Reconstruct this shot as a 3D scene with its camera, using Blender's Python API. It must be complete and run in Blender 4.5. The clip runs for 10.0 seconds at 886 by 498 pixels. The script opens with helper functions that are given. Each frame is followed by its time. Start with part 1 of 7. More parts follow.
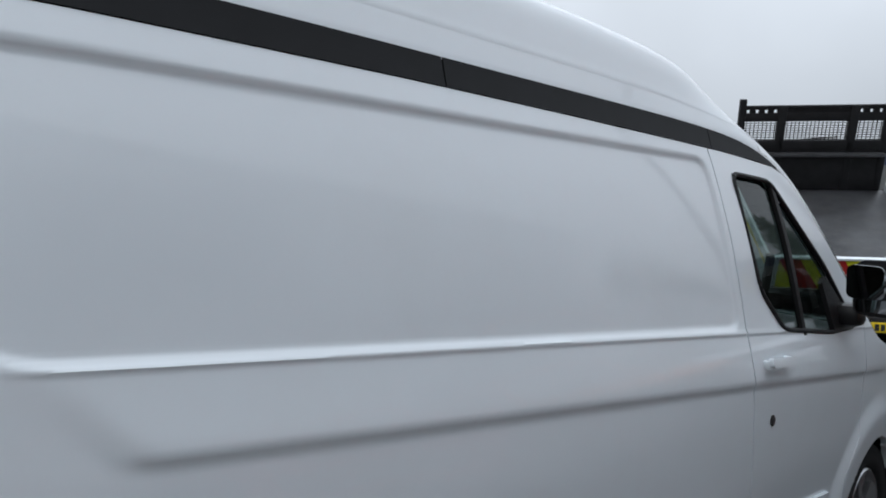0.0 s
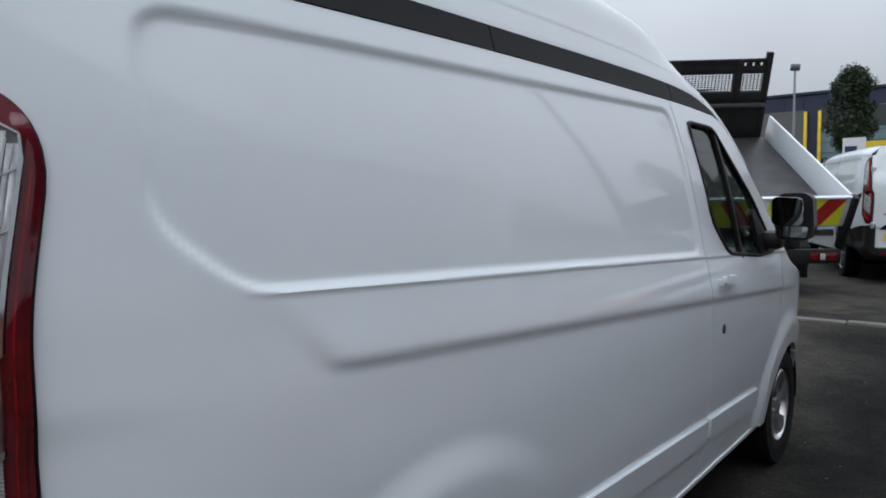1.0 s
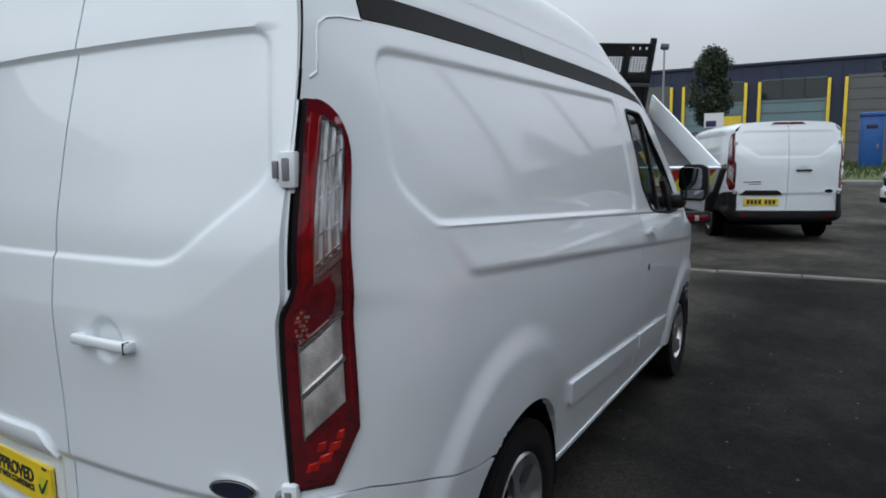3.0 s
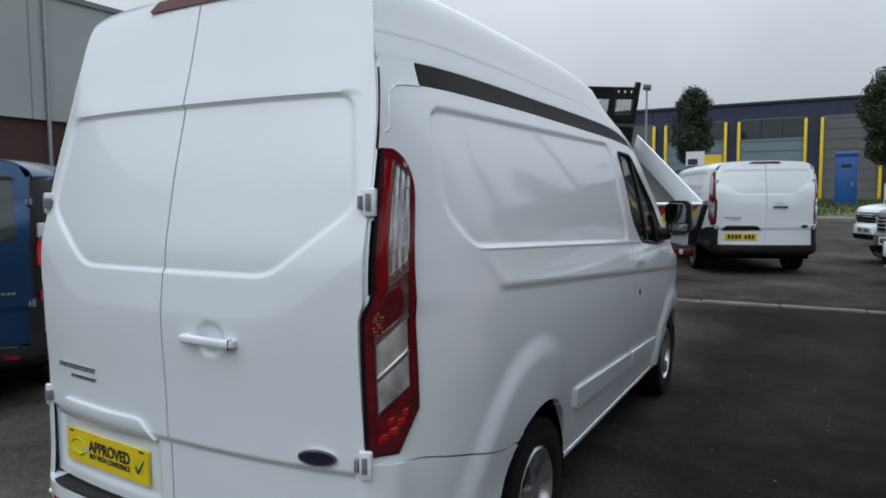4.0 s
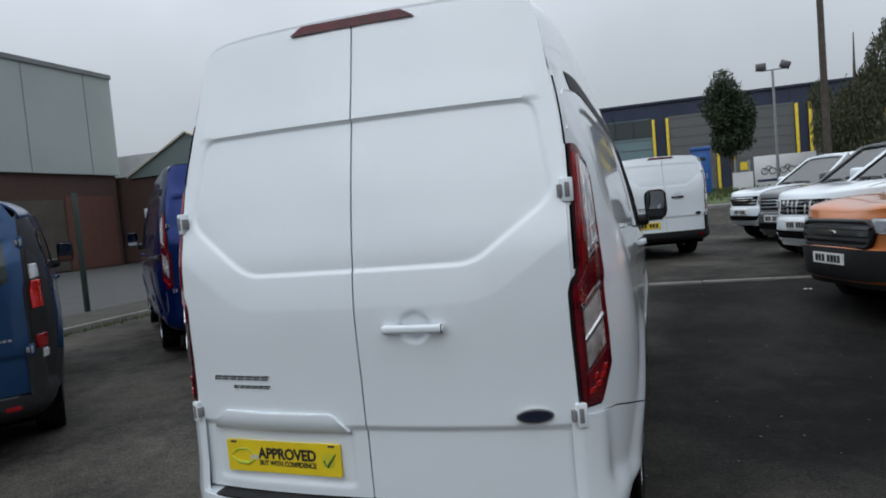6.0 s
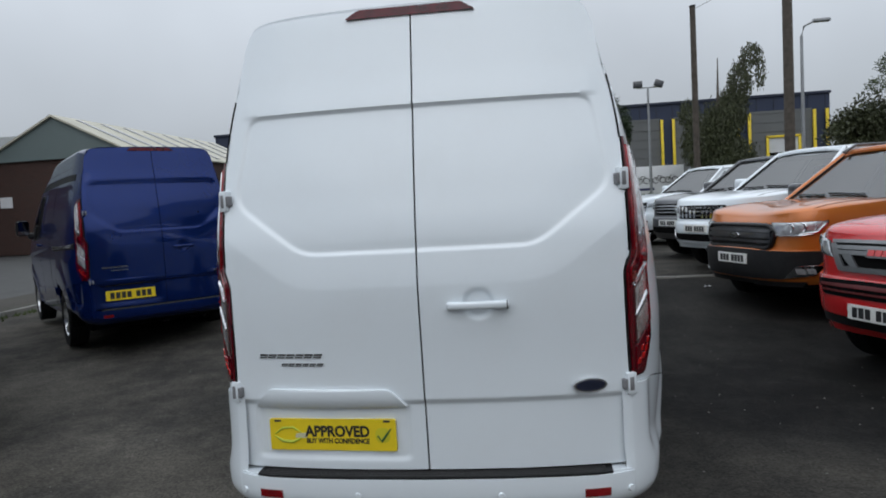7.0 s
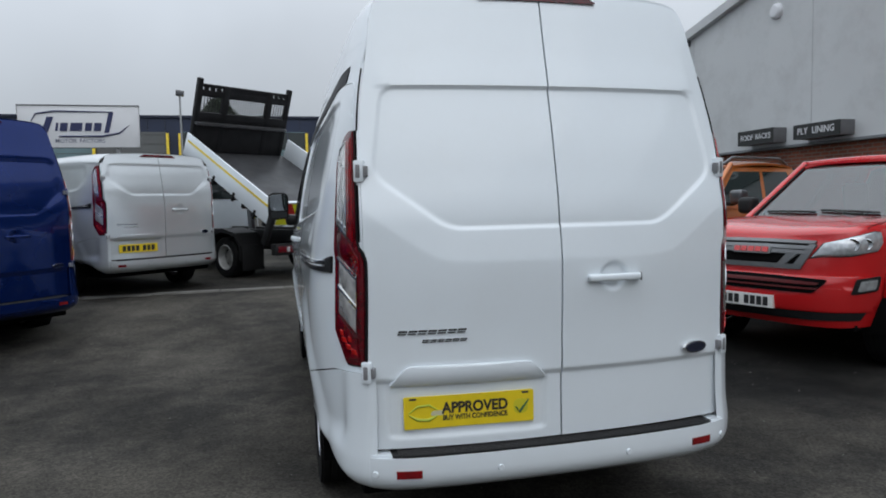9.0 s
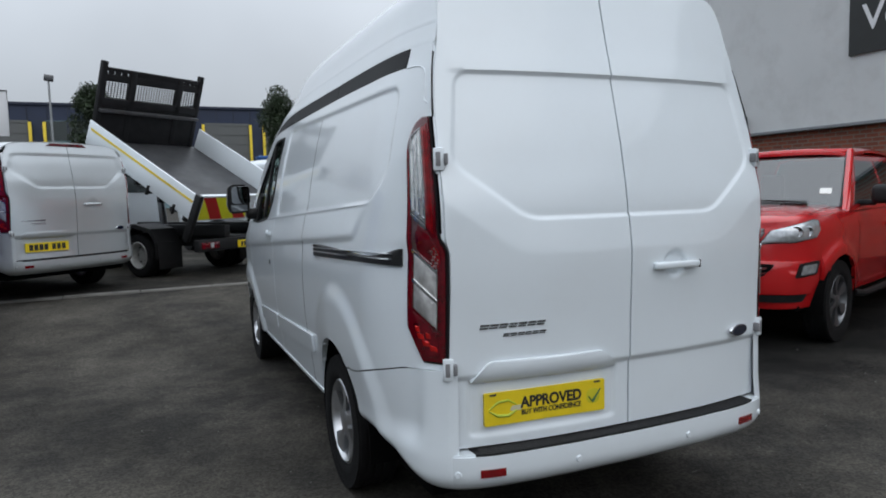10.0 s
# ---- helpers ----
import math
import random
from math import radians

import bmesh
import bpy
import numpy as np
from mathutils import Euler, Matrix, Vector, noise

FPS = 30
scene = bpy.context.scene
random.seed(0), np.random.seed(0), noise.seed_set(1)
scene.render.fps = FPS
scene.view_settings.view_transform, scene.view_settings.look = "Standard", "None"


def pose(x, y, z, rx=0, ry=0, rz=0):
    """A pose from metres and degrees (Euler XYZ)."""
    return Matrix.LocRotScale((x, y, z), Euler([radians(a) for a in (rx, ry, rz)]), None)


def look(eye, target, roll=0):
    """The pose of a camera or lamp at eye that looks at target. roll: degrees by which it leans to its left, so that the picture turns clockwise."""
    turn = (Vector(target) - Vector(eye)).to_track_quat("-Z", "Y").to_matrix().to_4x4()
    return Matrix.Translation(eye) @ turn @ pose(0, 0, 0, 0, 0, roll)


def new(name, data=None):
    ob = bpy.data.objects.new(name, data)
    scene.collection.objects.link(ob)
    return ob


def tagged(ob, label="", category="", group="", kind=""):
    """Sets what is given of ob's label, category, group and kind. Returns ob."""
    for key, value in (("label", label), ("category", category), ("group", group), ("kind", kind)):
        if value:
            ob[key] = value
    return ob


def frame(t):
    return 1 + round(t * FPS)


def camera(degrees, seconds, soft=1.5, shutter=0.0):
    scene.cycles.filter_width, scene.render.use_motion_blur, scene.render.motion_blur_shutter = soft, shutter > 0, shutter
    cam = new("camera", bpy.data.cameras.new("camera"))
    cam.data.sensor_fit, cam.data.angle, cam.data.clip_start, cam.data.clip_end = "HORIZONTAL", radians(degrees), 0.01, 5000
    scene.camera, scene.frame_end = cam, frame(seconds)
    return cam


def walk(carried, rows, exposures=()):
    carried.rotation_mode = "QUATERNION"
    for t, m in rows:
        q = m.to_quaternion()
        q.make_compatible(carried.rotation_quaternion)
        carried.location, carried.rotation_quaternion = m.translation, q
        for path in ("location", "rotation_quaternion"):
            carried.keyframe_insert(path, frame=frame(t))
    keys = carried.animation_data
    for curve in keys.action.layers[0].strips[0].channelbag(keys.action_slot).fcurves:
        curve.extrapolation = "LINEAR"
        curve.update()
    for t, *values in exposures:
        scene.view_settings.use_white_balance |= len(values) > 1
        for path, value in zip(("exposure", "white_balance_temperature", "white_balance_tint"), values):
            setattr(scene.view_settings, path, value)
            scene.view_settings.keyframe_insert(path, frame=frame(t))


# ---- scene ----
cam = camera(67.3, 10.0, 1.85)
PATH = [
    (0, (1.991, 0.424, 1.659), (0.492, 1.748, 1.621), 1.5),
    (0.5, (1.979, 0.155, 1.625), (0.653, 1.65, 1.542), 0.3),
    (1, (1.884, -0.06, 1.614), (0.609, 1.473, 1.459), -1.0),
    (1.5, (1.785, -0.232, 1.612), (0.657, 1.405, 1.39), -3.5),
    (2, (1.739, -0.521, 1.633), (0.739, 1.195, 1.391), -4.9),
    (2.5, (1.801, -0.734, 1.634), (0.795, 0.98, 1.408), -2.9),
    (2.7, (1.827, -0.829, 1.627), (0.82, 0.879, 1.368), -1.1),
    (3.8, (1.898, -1.384, 1.632), (0.944, 0.365, 1.46), -0.4),
    (4, (1.915, -1.458, 1.628), (0.962, 0.293, 1.477), -0.3),
    (4.5, (1.855, -1.675, 1.628), (0.922, 0.088, 1.488), -0.8),
    (5, (1.64, -1.938, 1.621), (0.894, -0.086, 1.506), -0.8),
    (5.5, (1.345, -2.04, 1.583), (0.665, -0.161, 1.493), -3.1),
    (5.7, (1.237, -2.07, 1.589), (0.561, -0.19, 1.485), -4.7),
    (6.8, (0.551, -2.425, 1.552), (0.245, -0.453, 1.425), -2.9),
    (7, (0.419, -2.437, 1.56), (0.17, -0.457, 1.424), -3.3),
    (7.5, (0.074, -2.53, 1.541), (0.042, -0.535, 1.408), -2.1),
    (8, (-0.317, -2.581, 1.529), (-0.228, -0.587, 1.391), -1.4),
    (8.5, (-0.695, -2.502, 1.539), (-0.513, -0.515, 1.407), -0.4),
    (9, (-1.096, -2.419, 1.496), (-0.622, -0.482, 1.353), -1.3),
    (9.5, (-1.437, -2.284, 1.489), (-0.782, -0.402, 1.32), -2.8),
    (10, (-1.763, -2.098, 1.497), (-0.969, -0.27, 1.327), -1.5),
]
walk(cam, [(t, look(eye, target, roll)) for t, eye, target, roll in PATH],
     exposures=[(0, -0.06), (1, -0.04), (2.5, 0.0), (4.5, -0.08), (7, -0.14), (8.5, -0.10), (9.5, -0.05), (10, -0.03)])

# ---- world, sun, exposure ----
world = bpy.data.worlds.new("overcast_sky")
scene.world = world
world.use_nodes = True
wn, wl = world.node_tree.nodes, world.node_tree.links
bg = wn["Background"]
sky = wn.new("ShaderNodeTexSky")
sky.sky_type = "NISHITA"
sky.sun_disc = False
sky.sun_elevation, sky.sun_rotation = radians(46), radians(182)
sky.dust_density, sky.air_density = 4.0, 1.0
SKY_GAIN = 0.098
# cloud deck: a pale grey layer with soft, wide mottling over the clear sky
wtc = wn.new("ShaderNodeTexCoord")
wno = wn.new("ShaderNodeTexNoise")
wno.inputs["Scale"].default_value, wno.inputs["Detail"].default_value = 2.2, 4.0
wrm = wn.new("ShaderNodeMapRange")
wrm.inputs["From Min"].default_value, wrm.inputs["From Max"].default_value = 0.3, 0.75
wrm.inputs["To Min"].default_value, wrm.inputs["To Max"].default_value = 0.9, 1.12
wcl = wn.new("ShaderNodeMix")
wcl.data_type = "RGBA"
wcl.blend_type = "MULTIPLY"
wcl.inputs["Factor"].default_value = 1.0
wcl.inputs["A"].default_value = (4.68, 5.1, 5.62, 1)
wmx = wn.new("ShaderNodeMix")
wmx.data_type = "RGBA"
wmx.inputs["Factor"].default_value = 0.93
wl.new(wtc.outputs["Generated"], wno.inputs["Vector"])
wl.new(wno.outputs["Fac"], wrm.inputs["Value"])
# an overcast dome is brighter overhead than at the horizon
wsp, wup, wpr = wn.new("ShaderNodeSeparateXYZ"), wn.new("ShaderNodeMapRange"), wn.new("ShaderNodeMath")
wup.inputs["From Min"].default_value, wup.inputs["From Max"].default_value = 0.0, 1.0
wup.inputs["To Min"].default_value, wup.inputs["To Max"].default_value = 0.84, 3.6
wpr.operation = "MULTIPLY"
wl.new(wtc.outputs["Generated"], wsp.inputs["Vector"])
wl.new(wsp.outputs["Z"], wup.inputs["Value"])
wl.new(wup.outputs["Result"], wpr.inputs[0])
wl.new(wrm.outputs["Result"], wpr.inputs[1])
wl.new(wpr.outputs["Value"], wcl.inputs["B"])
wl.new(sky.outputs["Color"], wmx.inputs["A"])
wl.new(wcl.outputs["Result"], wmx.inputs["B"])
wl.new(wmx.outputs["Result"], bg.inputs["Color"])
bg.inputs["Strength"].default_value = SKY_GAIN

sun = new("sun", bpy.data.lights.new("sun", "SUN"))
sun.data.energy, sun.data.angle, sun.data.color = 0.42, radians(60), (1.0, 0.985, 0.96)
sun.matrix_world = look((0, 0, 30), (1, 26, 0))


# ---- materials ----
def material(name, colour, rough=0.5, metal=0.0, coat=0.0, spread=0.0, scale=6.0, bump=0.0, bump_scale=60.0,
             grime=0.0, grime_scale=1.3, grime_colour=(0.12, 0.11, 0.1), per_object=0.0, clear=0.0, emit=0.0, gloss=0.5):
    m = bpy.data.materials.new(name)
    m.use_nodes = True
    n, l = m.node_tree.nodes, m.node_tree.links
    b = n["Principled BSDF"]
    b.inputs["Base Color"].default_value = (*colour, 1)
    b.inputs["Roughness"].default_value, b.inputs["Metallic"].default_value = rough, metal
    b.inputs["Coat Weight"].default_value, b.inputs["Coat Roughness"].default_value = coat, 0.04
    b.inputs["Specular IOR Level"].default_value = gloss
    b.inputs["Transmission Weight"].default_value = clear
    if emit:
        b.inputs["Emission Color"].default_value, b.inputs["Emission Strength"].default_value = (*colour, 1), emit
    tc = n.new("ShaderNodeTexCoord")
    last = None
    if spread:
        t = n.new("ShaderNodeTexNoise")
        t.inputs["Scale"].default_value, t.inputs["Detail"].default_value = scale, 8
        l.new(tc.outputs["Object"], t.inputs["Vector"])
        r = n.new("ShaderNodeMapRange")
        r.inputs["From Min"].default_value, r.inputs["From Max"].default_value = 0.3, 0.7
        r.inputs["To Min"].default_value, r.inputs["To Max"].default_value = 1 - spread, 1 + spread
        l.new(t.outputs["Fac"], r.inputs["Value"])
        mx = n.new("ShaderNodeMix")
        mx.data_type, mx.blend_type = "RGBA", "MULTIPLY"
        mx.inputs["Factor"].default_value = 1
        mx.inputs["A"].default_value = (*colour, 1)
        l.new(r.outputs["Result"], mx.inputs["B"])
        last = mx.outputs["Result"]
    if per_object:
        oi = n.new("ShaderNodeObjectInfo")
        r = n.new("ShaderNodeMapRange")
        r.inputs["To Min"].default_value, r.inputs["To Max"].default_value = 1 - per_object, 1 + per_object
        l.new(oi.outputs["Random"], r.inputs["Value"])
        mx = n.new("ShaderNodeMix")
        mx.data_type, mx.blend_type = "RGBA", "MULTIPLY"
        mx.inputs["Factor"].default_value = 1
        mx.inputs["A"].default_value = (*colour, 1)
        if last:
            l.new(last, mx.inputs["A"])
        l.new(r.outputs["Result"], mx.inputs["B"])
        last = mx.outputs["Result"]
    if grime:
        t = n.new("ShaderNodeTexNoise")
        t.inputs["Scale"].default_value, t.inputs["Detail"].default_value = grime_scale, 10
        t.inputs["Roughness"].default_value = 0.7
        l.new(tc.outputs["Object"], t.inputs["Vector"])
        r = n.new("ShaderNodeMapRange")
        r.inputs["From Min"].default_value, r.inputs["From Max"].default_value = 0.48, 0.75
        r.inputs["To Max"].default_value = grime
        l.new(t.outputs["Fac"], r.inputs["Value"])
        mx = n.new("ShaderNodeMix")
        mx.data_type = "RGBA"
        mx.inputs["A"].default_value, mx.inputs["B"].default_value = (*colour, 1), (*grime_colour, 1)
        if last:
            l.new(last, mx.inputs["A"])
        l.new(r.outputs["Result"], mx.inputs["Factor"])
        last = mx.outputs["Result"]
    if last:
        l.new(last, b.inputs["Base Color"])
    if bump:
        t = n.new("ShaderNodeTexNoise")
        t.inputs["Scale"].default_value, t.inputs["Detail"].default_value = bump_scale, 6
        l.new(tc.outputs["Object"], t.inputs["Vector"])
        bp = n.new("ShaderNodeBump")
        bp.inputs["Strength"].default_value, bp.inputs["Distance"].default_value = bump, 0.01
        l.new(t.outputs["Fac"], bp.inputs["Height"])
        l.new(bp.outputs["Normal"], b.inputs["Normal"])
    return m


def glass_material(name, tint, rough=0.02, ior=1.5):
    m = bpy.data.materials.new(name)
    m.use_nodes = True
    n, l = m.node_tree.nodes, m.node_tree.links
    n.remove(n["Principled BSDF"])
    tr, gl, fr, mx = n.new("ShaderNodeBsdfTransparent"), n.new("ShaderNodeBsdfGlossy"), n.new("ShaderNodeFresnel"), n.new("ShaderNodeMixShader")
    tr.inputs["Color"].default_value = (*tint, 1)
    gl.inputs["Roughness"].default_value = rough
    fr.inputs["IOR"].default_value = ior
    l.new(fr.outputs["Fac"], mx.inputs["Fac"])
    l.new(tr.outputs["BSDF"], mx.inputs[1])
    l.new(gl.outputs["BSDF"], mx.inputs[2])
    l.new(mx.outputs["Shader"], n["Material Output"].inputs["Surface"])
    return m


def asphalt_material(name, dark, dusty, dust, zone_dark, zone_dust):
    """Old tarmac: coarse stones, worn mottling, broad dusty areas and hairline cracks."""
    m = material(name, dark, 0.9, gloss=0.12)
    n, l = m.node_tree.nodes, m.node_tree.links
    b = n["Principled BSDF"]
    tc = n.new("ShaderNodeTexCoord")

    def noise(scale, detail, lo, hi, out_lo, out_hi, rough=0.6):
        t, r = n.new("ShaderNodeTexNoise"), n.new("ShaderNodeMapRange")
        t.inputs["Scale"].default_value, t.inputs["Detail"].default_value, t.inputs["Roughness"].default_value = scale, detail, rough
        r.inputs["From Min"].default_value, r.inputs["From Max"].default_value = lo, hi
        r.inputs["To Min"].default_value, r.inputs["To Max"].default_value = out_lo, out_hi
        l.new(tc.outputs["Object"], t.inputs["Vector"])
        l.new(t.outputs["Fac"], r.inputs["Value"])
        return r.outputs["Result"]

    def mix(kind, fac, a, c):
        x = n.new("ShaderNodeMix")
        x.data_type, x.blend_type = "RGBA", kind
        for key, val in (("Factor", fac), ("A", a), ("B", c)):
            if isinstance(val, (tuple, float)):
                x.inputs[key].default_value = val
            else:
                l.new(val, x.inputs[key])
        return x.outputs["Result"]

    broad = noise(0.55, 9, 0.44, 0.62, 0.0, dust, 0.7)
    fine = noise(3.2, 9, 0.45, 0.72, 0.0, dust * 0.8, 0.72)
    # one part of the yard has darker colours; it fades out raggedly
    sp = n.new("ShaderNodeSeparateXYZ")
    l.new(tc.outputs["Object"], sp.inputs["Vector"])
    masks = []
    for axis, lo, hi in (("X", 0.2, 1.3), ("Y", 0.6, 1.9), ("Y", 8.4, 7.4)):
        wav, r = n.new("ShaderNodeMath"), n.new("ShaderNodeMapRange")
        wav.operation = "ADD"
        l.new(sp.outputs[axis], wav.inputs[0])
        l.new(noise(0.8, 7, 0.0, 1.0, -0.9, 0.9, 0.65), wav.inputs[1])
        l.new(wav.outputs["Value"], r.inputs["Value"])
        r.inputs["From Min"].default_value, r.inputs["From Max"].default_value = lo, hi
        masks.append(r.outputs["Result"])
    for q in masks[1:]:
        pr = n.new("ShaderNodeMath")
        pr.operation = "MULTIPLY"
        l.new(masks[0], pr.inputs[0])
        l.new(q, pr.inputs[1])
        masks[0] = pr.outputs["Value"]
    base = mix("MIX", masks[0], (*dark, 1), (*zone_dark, 1))
    dirt = mix("MIX", masks[0], (*dusty, 1), (*zone_dust, 1))
    col = mix("MIX", broad, base, dirt)
    col = mix("MIX", fine, col, dirt)
    # stones of the surface, each its own shade
    v = n.new("ShaderNodeTexVoronoi")
    v.inputs["Scale"].default_value = 85
    l.new(tc.outputs["Object"], v.inputs["Vector"])
    hs, st = n.new("ShaderNodeSeparateColor"), n.new("ShaderNodeMapRange")
    l.new(v.outputs["Color"], hs.inputs["Color"])
    l.new(hs.outputs["Red"], st.inputs["Value"])
    st.inputs["To Min"].default_value, st.inputs["To Max"].default_value = 0.66, 1.36
    col = mix("MULTIPLY", 1.0, col, st.outputs["Result"])
    col = mix("MULTIPLY", 1.0, col, noise(0.9, 6, 0.3, 0.7, 0.62, 1.35))
    # cracks
    w, cr = n.new("ShaderNodeTexVoronoi"), n.new("ShaderNodeMapRange")
    w.feature = "DISTANCE_TO_EDGE"
    w.inputs["Scale"].default_value = 0.55
    wob, ad = n.new("ShaderNodeTexNoise"), n.new("ShaderNodeVectorMath")
    wob.inputs["Scale"].default_value, wob.inputs["Detail"].default_value = 2.5, 6
    l.new(tc.outputs["Object"], wob.inputs["Vector"])
    ad.operation = "ADD"
    l.new(tc.outputs["Object"], ad.inputs[0])
    l.new(wob.outputs["Color"], ad.inputs[1])
    l.new(ad.outputs["Vector"], w.inputs["Vector"])
    l.new(w.outputs["Distance"], cr.inputs["Value"])
    cr.inputs["From Max"].default_value, cr.inputs["To Min"].default_value = 0.010, 0.8
    col = mix("MULTIPLY", 1.0, col, cr.outputs["Result"])
    l.new(col, b.inputs["Base Color"])
    bp = n.new("ShaderNodeBump")
    bp.inputs["Strength"].default_value, bp.inputs["Distance"].default_value = 0.4, 0.006
    l.new(v.outputs["Distance"], bp.inputs["Height"])
    l.new(bp.outputs["Normal"], b.inputs["Normal"])
    return m


WINDOW_GLASS = glass_material("green_tinted_glass", (0.42, 0.5, 0.47))
WHITE = material("white_paint", (0.75, 0.805, 0.846), 0.28, 0, 0.9, 0.015, 1.5, 0.02, 3, 0.10, 2.0, (0.55, 0.54, 0.5))
BLACK_PLASTIC = material("black_plastic", (0.012, 0.0122, 0.013), 0.5, gloss=0.3, spread=0.2, scale=20, bump=0.15, bump_scale=300)
STRIPE_BLACK = material("satin_black_trim", (0.009, 0.0095, 0.011), 0.55, spread=0.15, scale=10, gloss=0.15)
MIRROR_BLACK = material("mirror_black", (0.008, 0.008, 0.009), 0.35, spread=0.15, scale=10, gloss=0.35)
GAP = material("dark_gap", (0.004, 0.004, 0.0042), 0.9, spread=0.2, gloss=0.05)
RUBBER = material("tyre_rubber", (0.009, 0.009, 0.0095), 0.8, gloss=0.2, spread=0.25, scale=14, bump=0.3, bump_scale=120)
ALLOY = material("silver_alloy", (0.62, 0.63, 0.65), 0.28, 0.9, spread=0.08, scale=9)
CHROME = material("chrome", (0.75, 0.76, 0.78), 0.08, 1.0, spread=0.03)
RED_LENS = material("red_lens", (0.105, 0.0008, 0.006), 0.1, 0, 1.0, 0.35, 22)
RED_DEEP = material("maroon_lens", (0.095, 0.001, 0.006), 0.08, 0, 1.0, 0.3, 22)
GLASS_DARK = material("tinted_glass", (0.02, 0.03, 0.03), 0.04, 0, 0.5, clear=0.0)
RED_BRIGHT = material("bright_red_lens", (0.26, 0.003, 0.007), 0.12, 0.3, 1.0, 0.35, 30)
RED_GLOW = material("red_reflector", (0.70, 0.014, 0.012), 0.15, 0.5, 1.0, 0.3, 60)
SPARKLE = material("pink_sparkle", (0.78, 0.50, 0.50), 0.12, 0.9, 0.8, 0.4, 90)
FOIL = material("bright_foil", (0.80, 0.82, 0.83), 0.25, 0.95, 0.6, 0.25, 40)
LENS_FLOOR = material("grey_lens_floor", (0.16, 0.165, 0.17), 0.25, 0.6, 0.8, 0.3, 40)
SMOKE_LENS = material("smoked_lens", (0.13, 0.075, 0.075), 0.12, 0.3, 1.0, 0.4, 30)


def streaked(name, lo, hi, stretch, metal):
    """Clear plastic over bright ribbed foil: streaks run up the lens."""
    m = material(name, hi, 0.25, metal, 0.8)
    n, l = m.node_tree.nodes, m.node_tree.links
    tc, mp, t, r = n.new("ShaderNodeTexCoord"), n.new("ShaderNodeMapping"), n.new("ShaderNodeTexNoise"), n.new("ShaderNodeValToRGB")
    mp.inputs["Scale"].default_value = stretch
    t.inputs["Scale"].default_value, t.inputs["Detail"].default_value = 1.0, 3
    l.new(tc.outputs["Object"], mp.inputs["Vector"])
    l.new(mp.outputs["Vector"], t.inputs["Vector"])
    l.new(t.outputs["Fac"], r.inputs["Fac"])
    r.color_ramp.elements[0].position, r.color_ramp.elements[1].position = 0.38, 0.64
    r.color_ramp.elements[0].color, r.color_ramp.elements[1].color = (*lo, 1), (*hi, 1)
    l.new(r.outputs["Color"], n["Principled BSDF"].inputs["Base Color"])
    return m


CLEAR_LENS = streaked("clear_lens", (0.34, 0.35, 0.36), (0.85, 0.86, 0.87), (60, 60, 3.5), 0.5)


def ribbed_foil():
    """Bright foil behind fine slanting ribs."""
    m = streaked("ribbed_foil", (0.52, 0.51, 0.50), (0.88, 0.87, 0.86), (26, 26, 14), 0.7)
    n, l = m.node_tree.nodes, m.node_tree.links
    tc, mp, w, bp = n.new("ShaderNodeTexCoord"), n.new("ShaderNodeMapping"), n.new("ShaderNodeTexWave"), n.new("ShaderNodeBump")
    mp.inputs["Rotation"].default_value = (radians(25), 0, 0)
    w.bands_direction = "Z"
    w.inputs["Scale"].default_value = 60
    bp.inputs["Strength"].default_value, bp.inputs["Distance"].default_value = 0.35, 0.002
    l.new(tc.outputs["Object"], mp.inputs["Vector"])
    l.new(mp.outputs["Vector"], w.inputs["Vector"])
    l.new(w.outputs["Fac"], bp.inputs["Height"])
    l.new(bp.outputs["Normal"], n["Principled BSDF"].inputs["Normal"])
    return m


FOIL_RIBBED = ribbed_foil()
MIRROR = material("mirror", (0.26, 0.27, 0.28), 0.03, 1.0)
PALE_STEEL = material("pale_steel_wheel", (0.45, 0.45, 0.44), 0.45, 0.3, spread=0.15, scale=14, grime=0.5, grime_scale=9)
GREY_STEEL = material("grey_steel_wheel", (0.22, 0.22, 0.23), 0.45, 0.6, spread=0.1)
DARK_CHROME = material("dark_chrome", (0.34, 0.35, 0.36), 0.2, 0.9, spread=0.1)
BADGE_BLUE = material("badge_blue", (0.008, 0.012, 0.03), 0.15, 0, 0.8, spread=0.1)
HINGE_GREY = material("hinge_grey", (0.20, 0.20, 0.21), 0.5, spread=0.1)
SEAT = material("grey_seat_cloth", (0.07, 0.07, 0.075), 0.9, spread=0.25, scale=30)
LIME = material("lime_green_print", (0.42, 0.50, 0.03), 0.4, spread=0.1)
TICK_FIELD = material("yellow_green_print", (0.62, 0.55, 0.03), 0.4, spread=0.1)
TICK_GREEN = material("dark_green_print", (0.02, 0.12, 0.04), 0.4, spread=0.1)
PALE_EMBLEM = material("pale_print", (0.55, 0.52, 0.35), 0.4, spread=0.1)
GRILLE_SILVER = material("grille_silver", (0.19, 0.195, 0.20), 0.32, 0.6, spread=0.1, scale=9)
DARK_ALLOY = material("gunmetal_alloy", (0.20, 0.205, 0.215), 0.35, 0.8, spread=0.1, scale=9)
LAMP_LENS = material("headlamp_lens", (0.50, 0.52, 0.54), 0.07, 0.55, 1.0, 0.2, 30)
SCREEN_GLASS = glass_material("windscreen_glass", (0.42, 0.48, 0.47), 0.015, 2.45)
BED_STEEL = material("scuffed_steel", (0.055, 0.056, 0.06), 0.5, 0.3, spread=0.4, scale=3, grime=0.4, grime_scale=5)
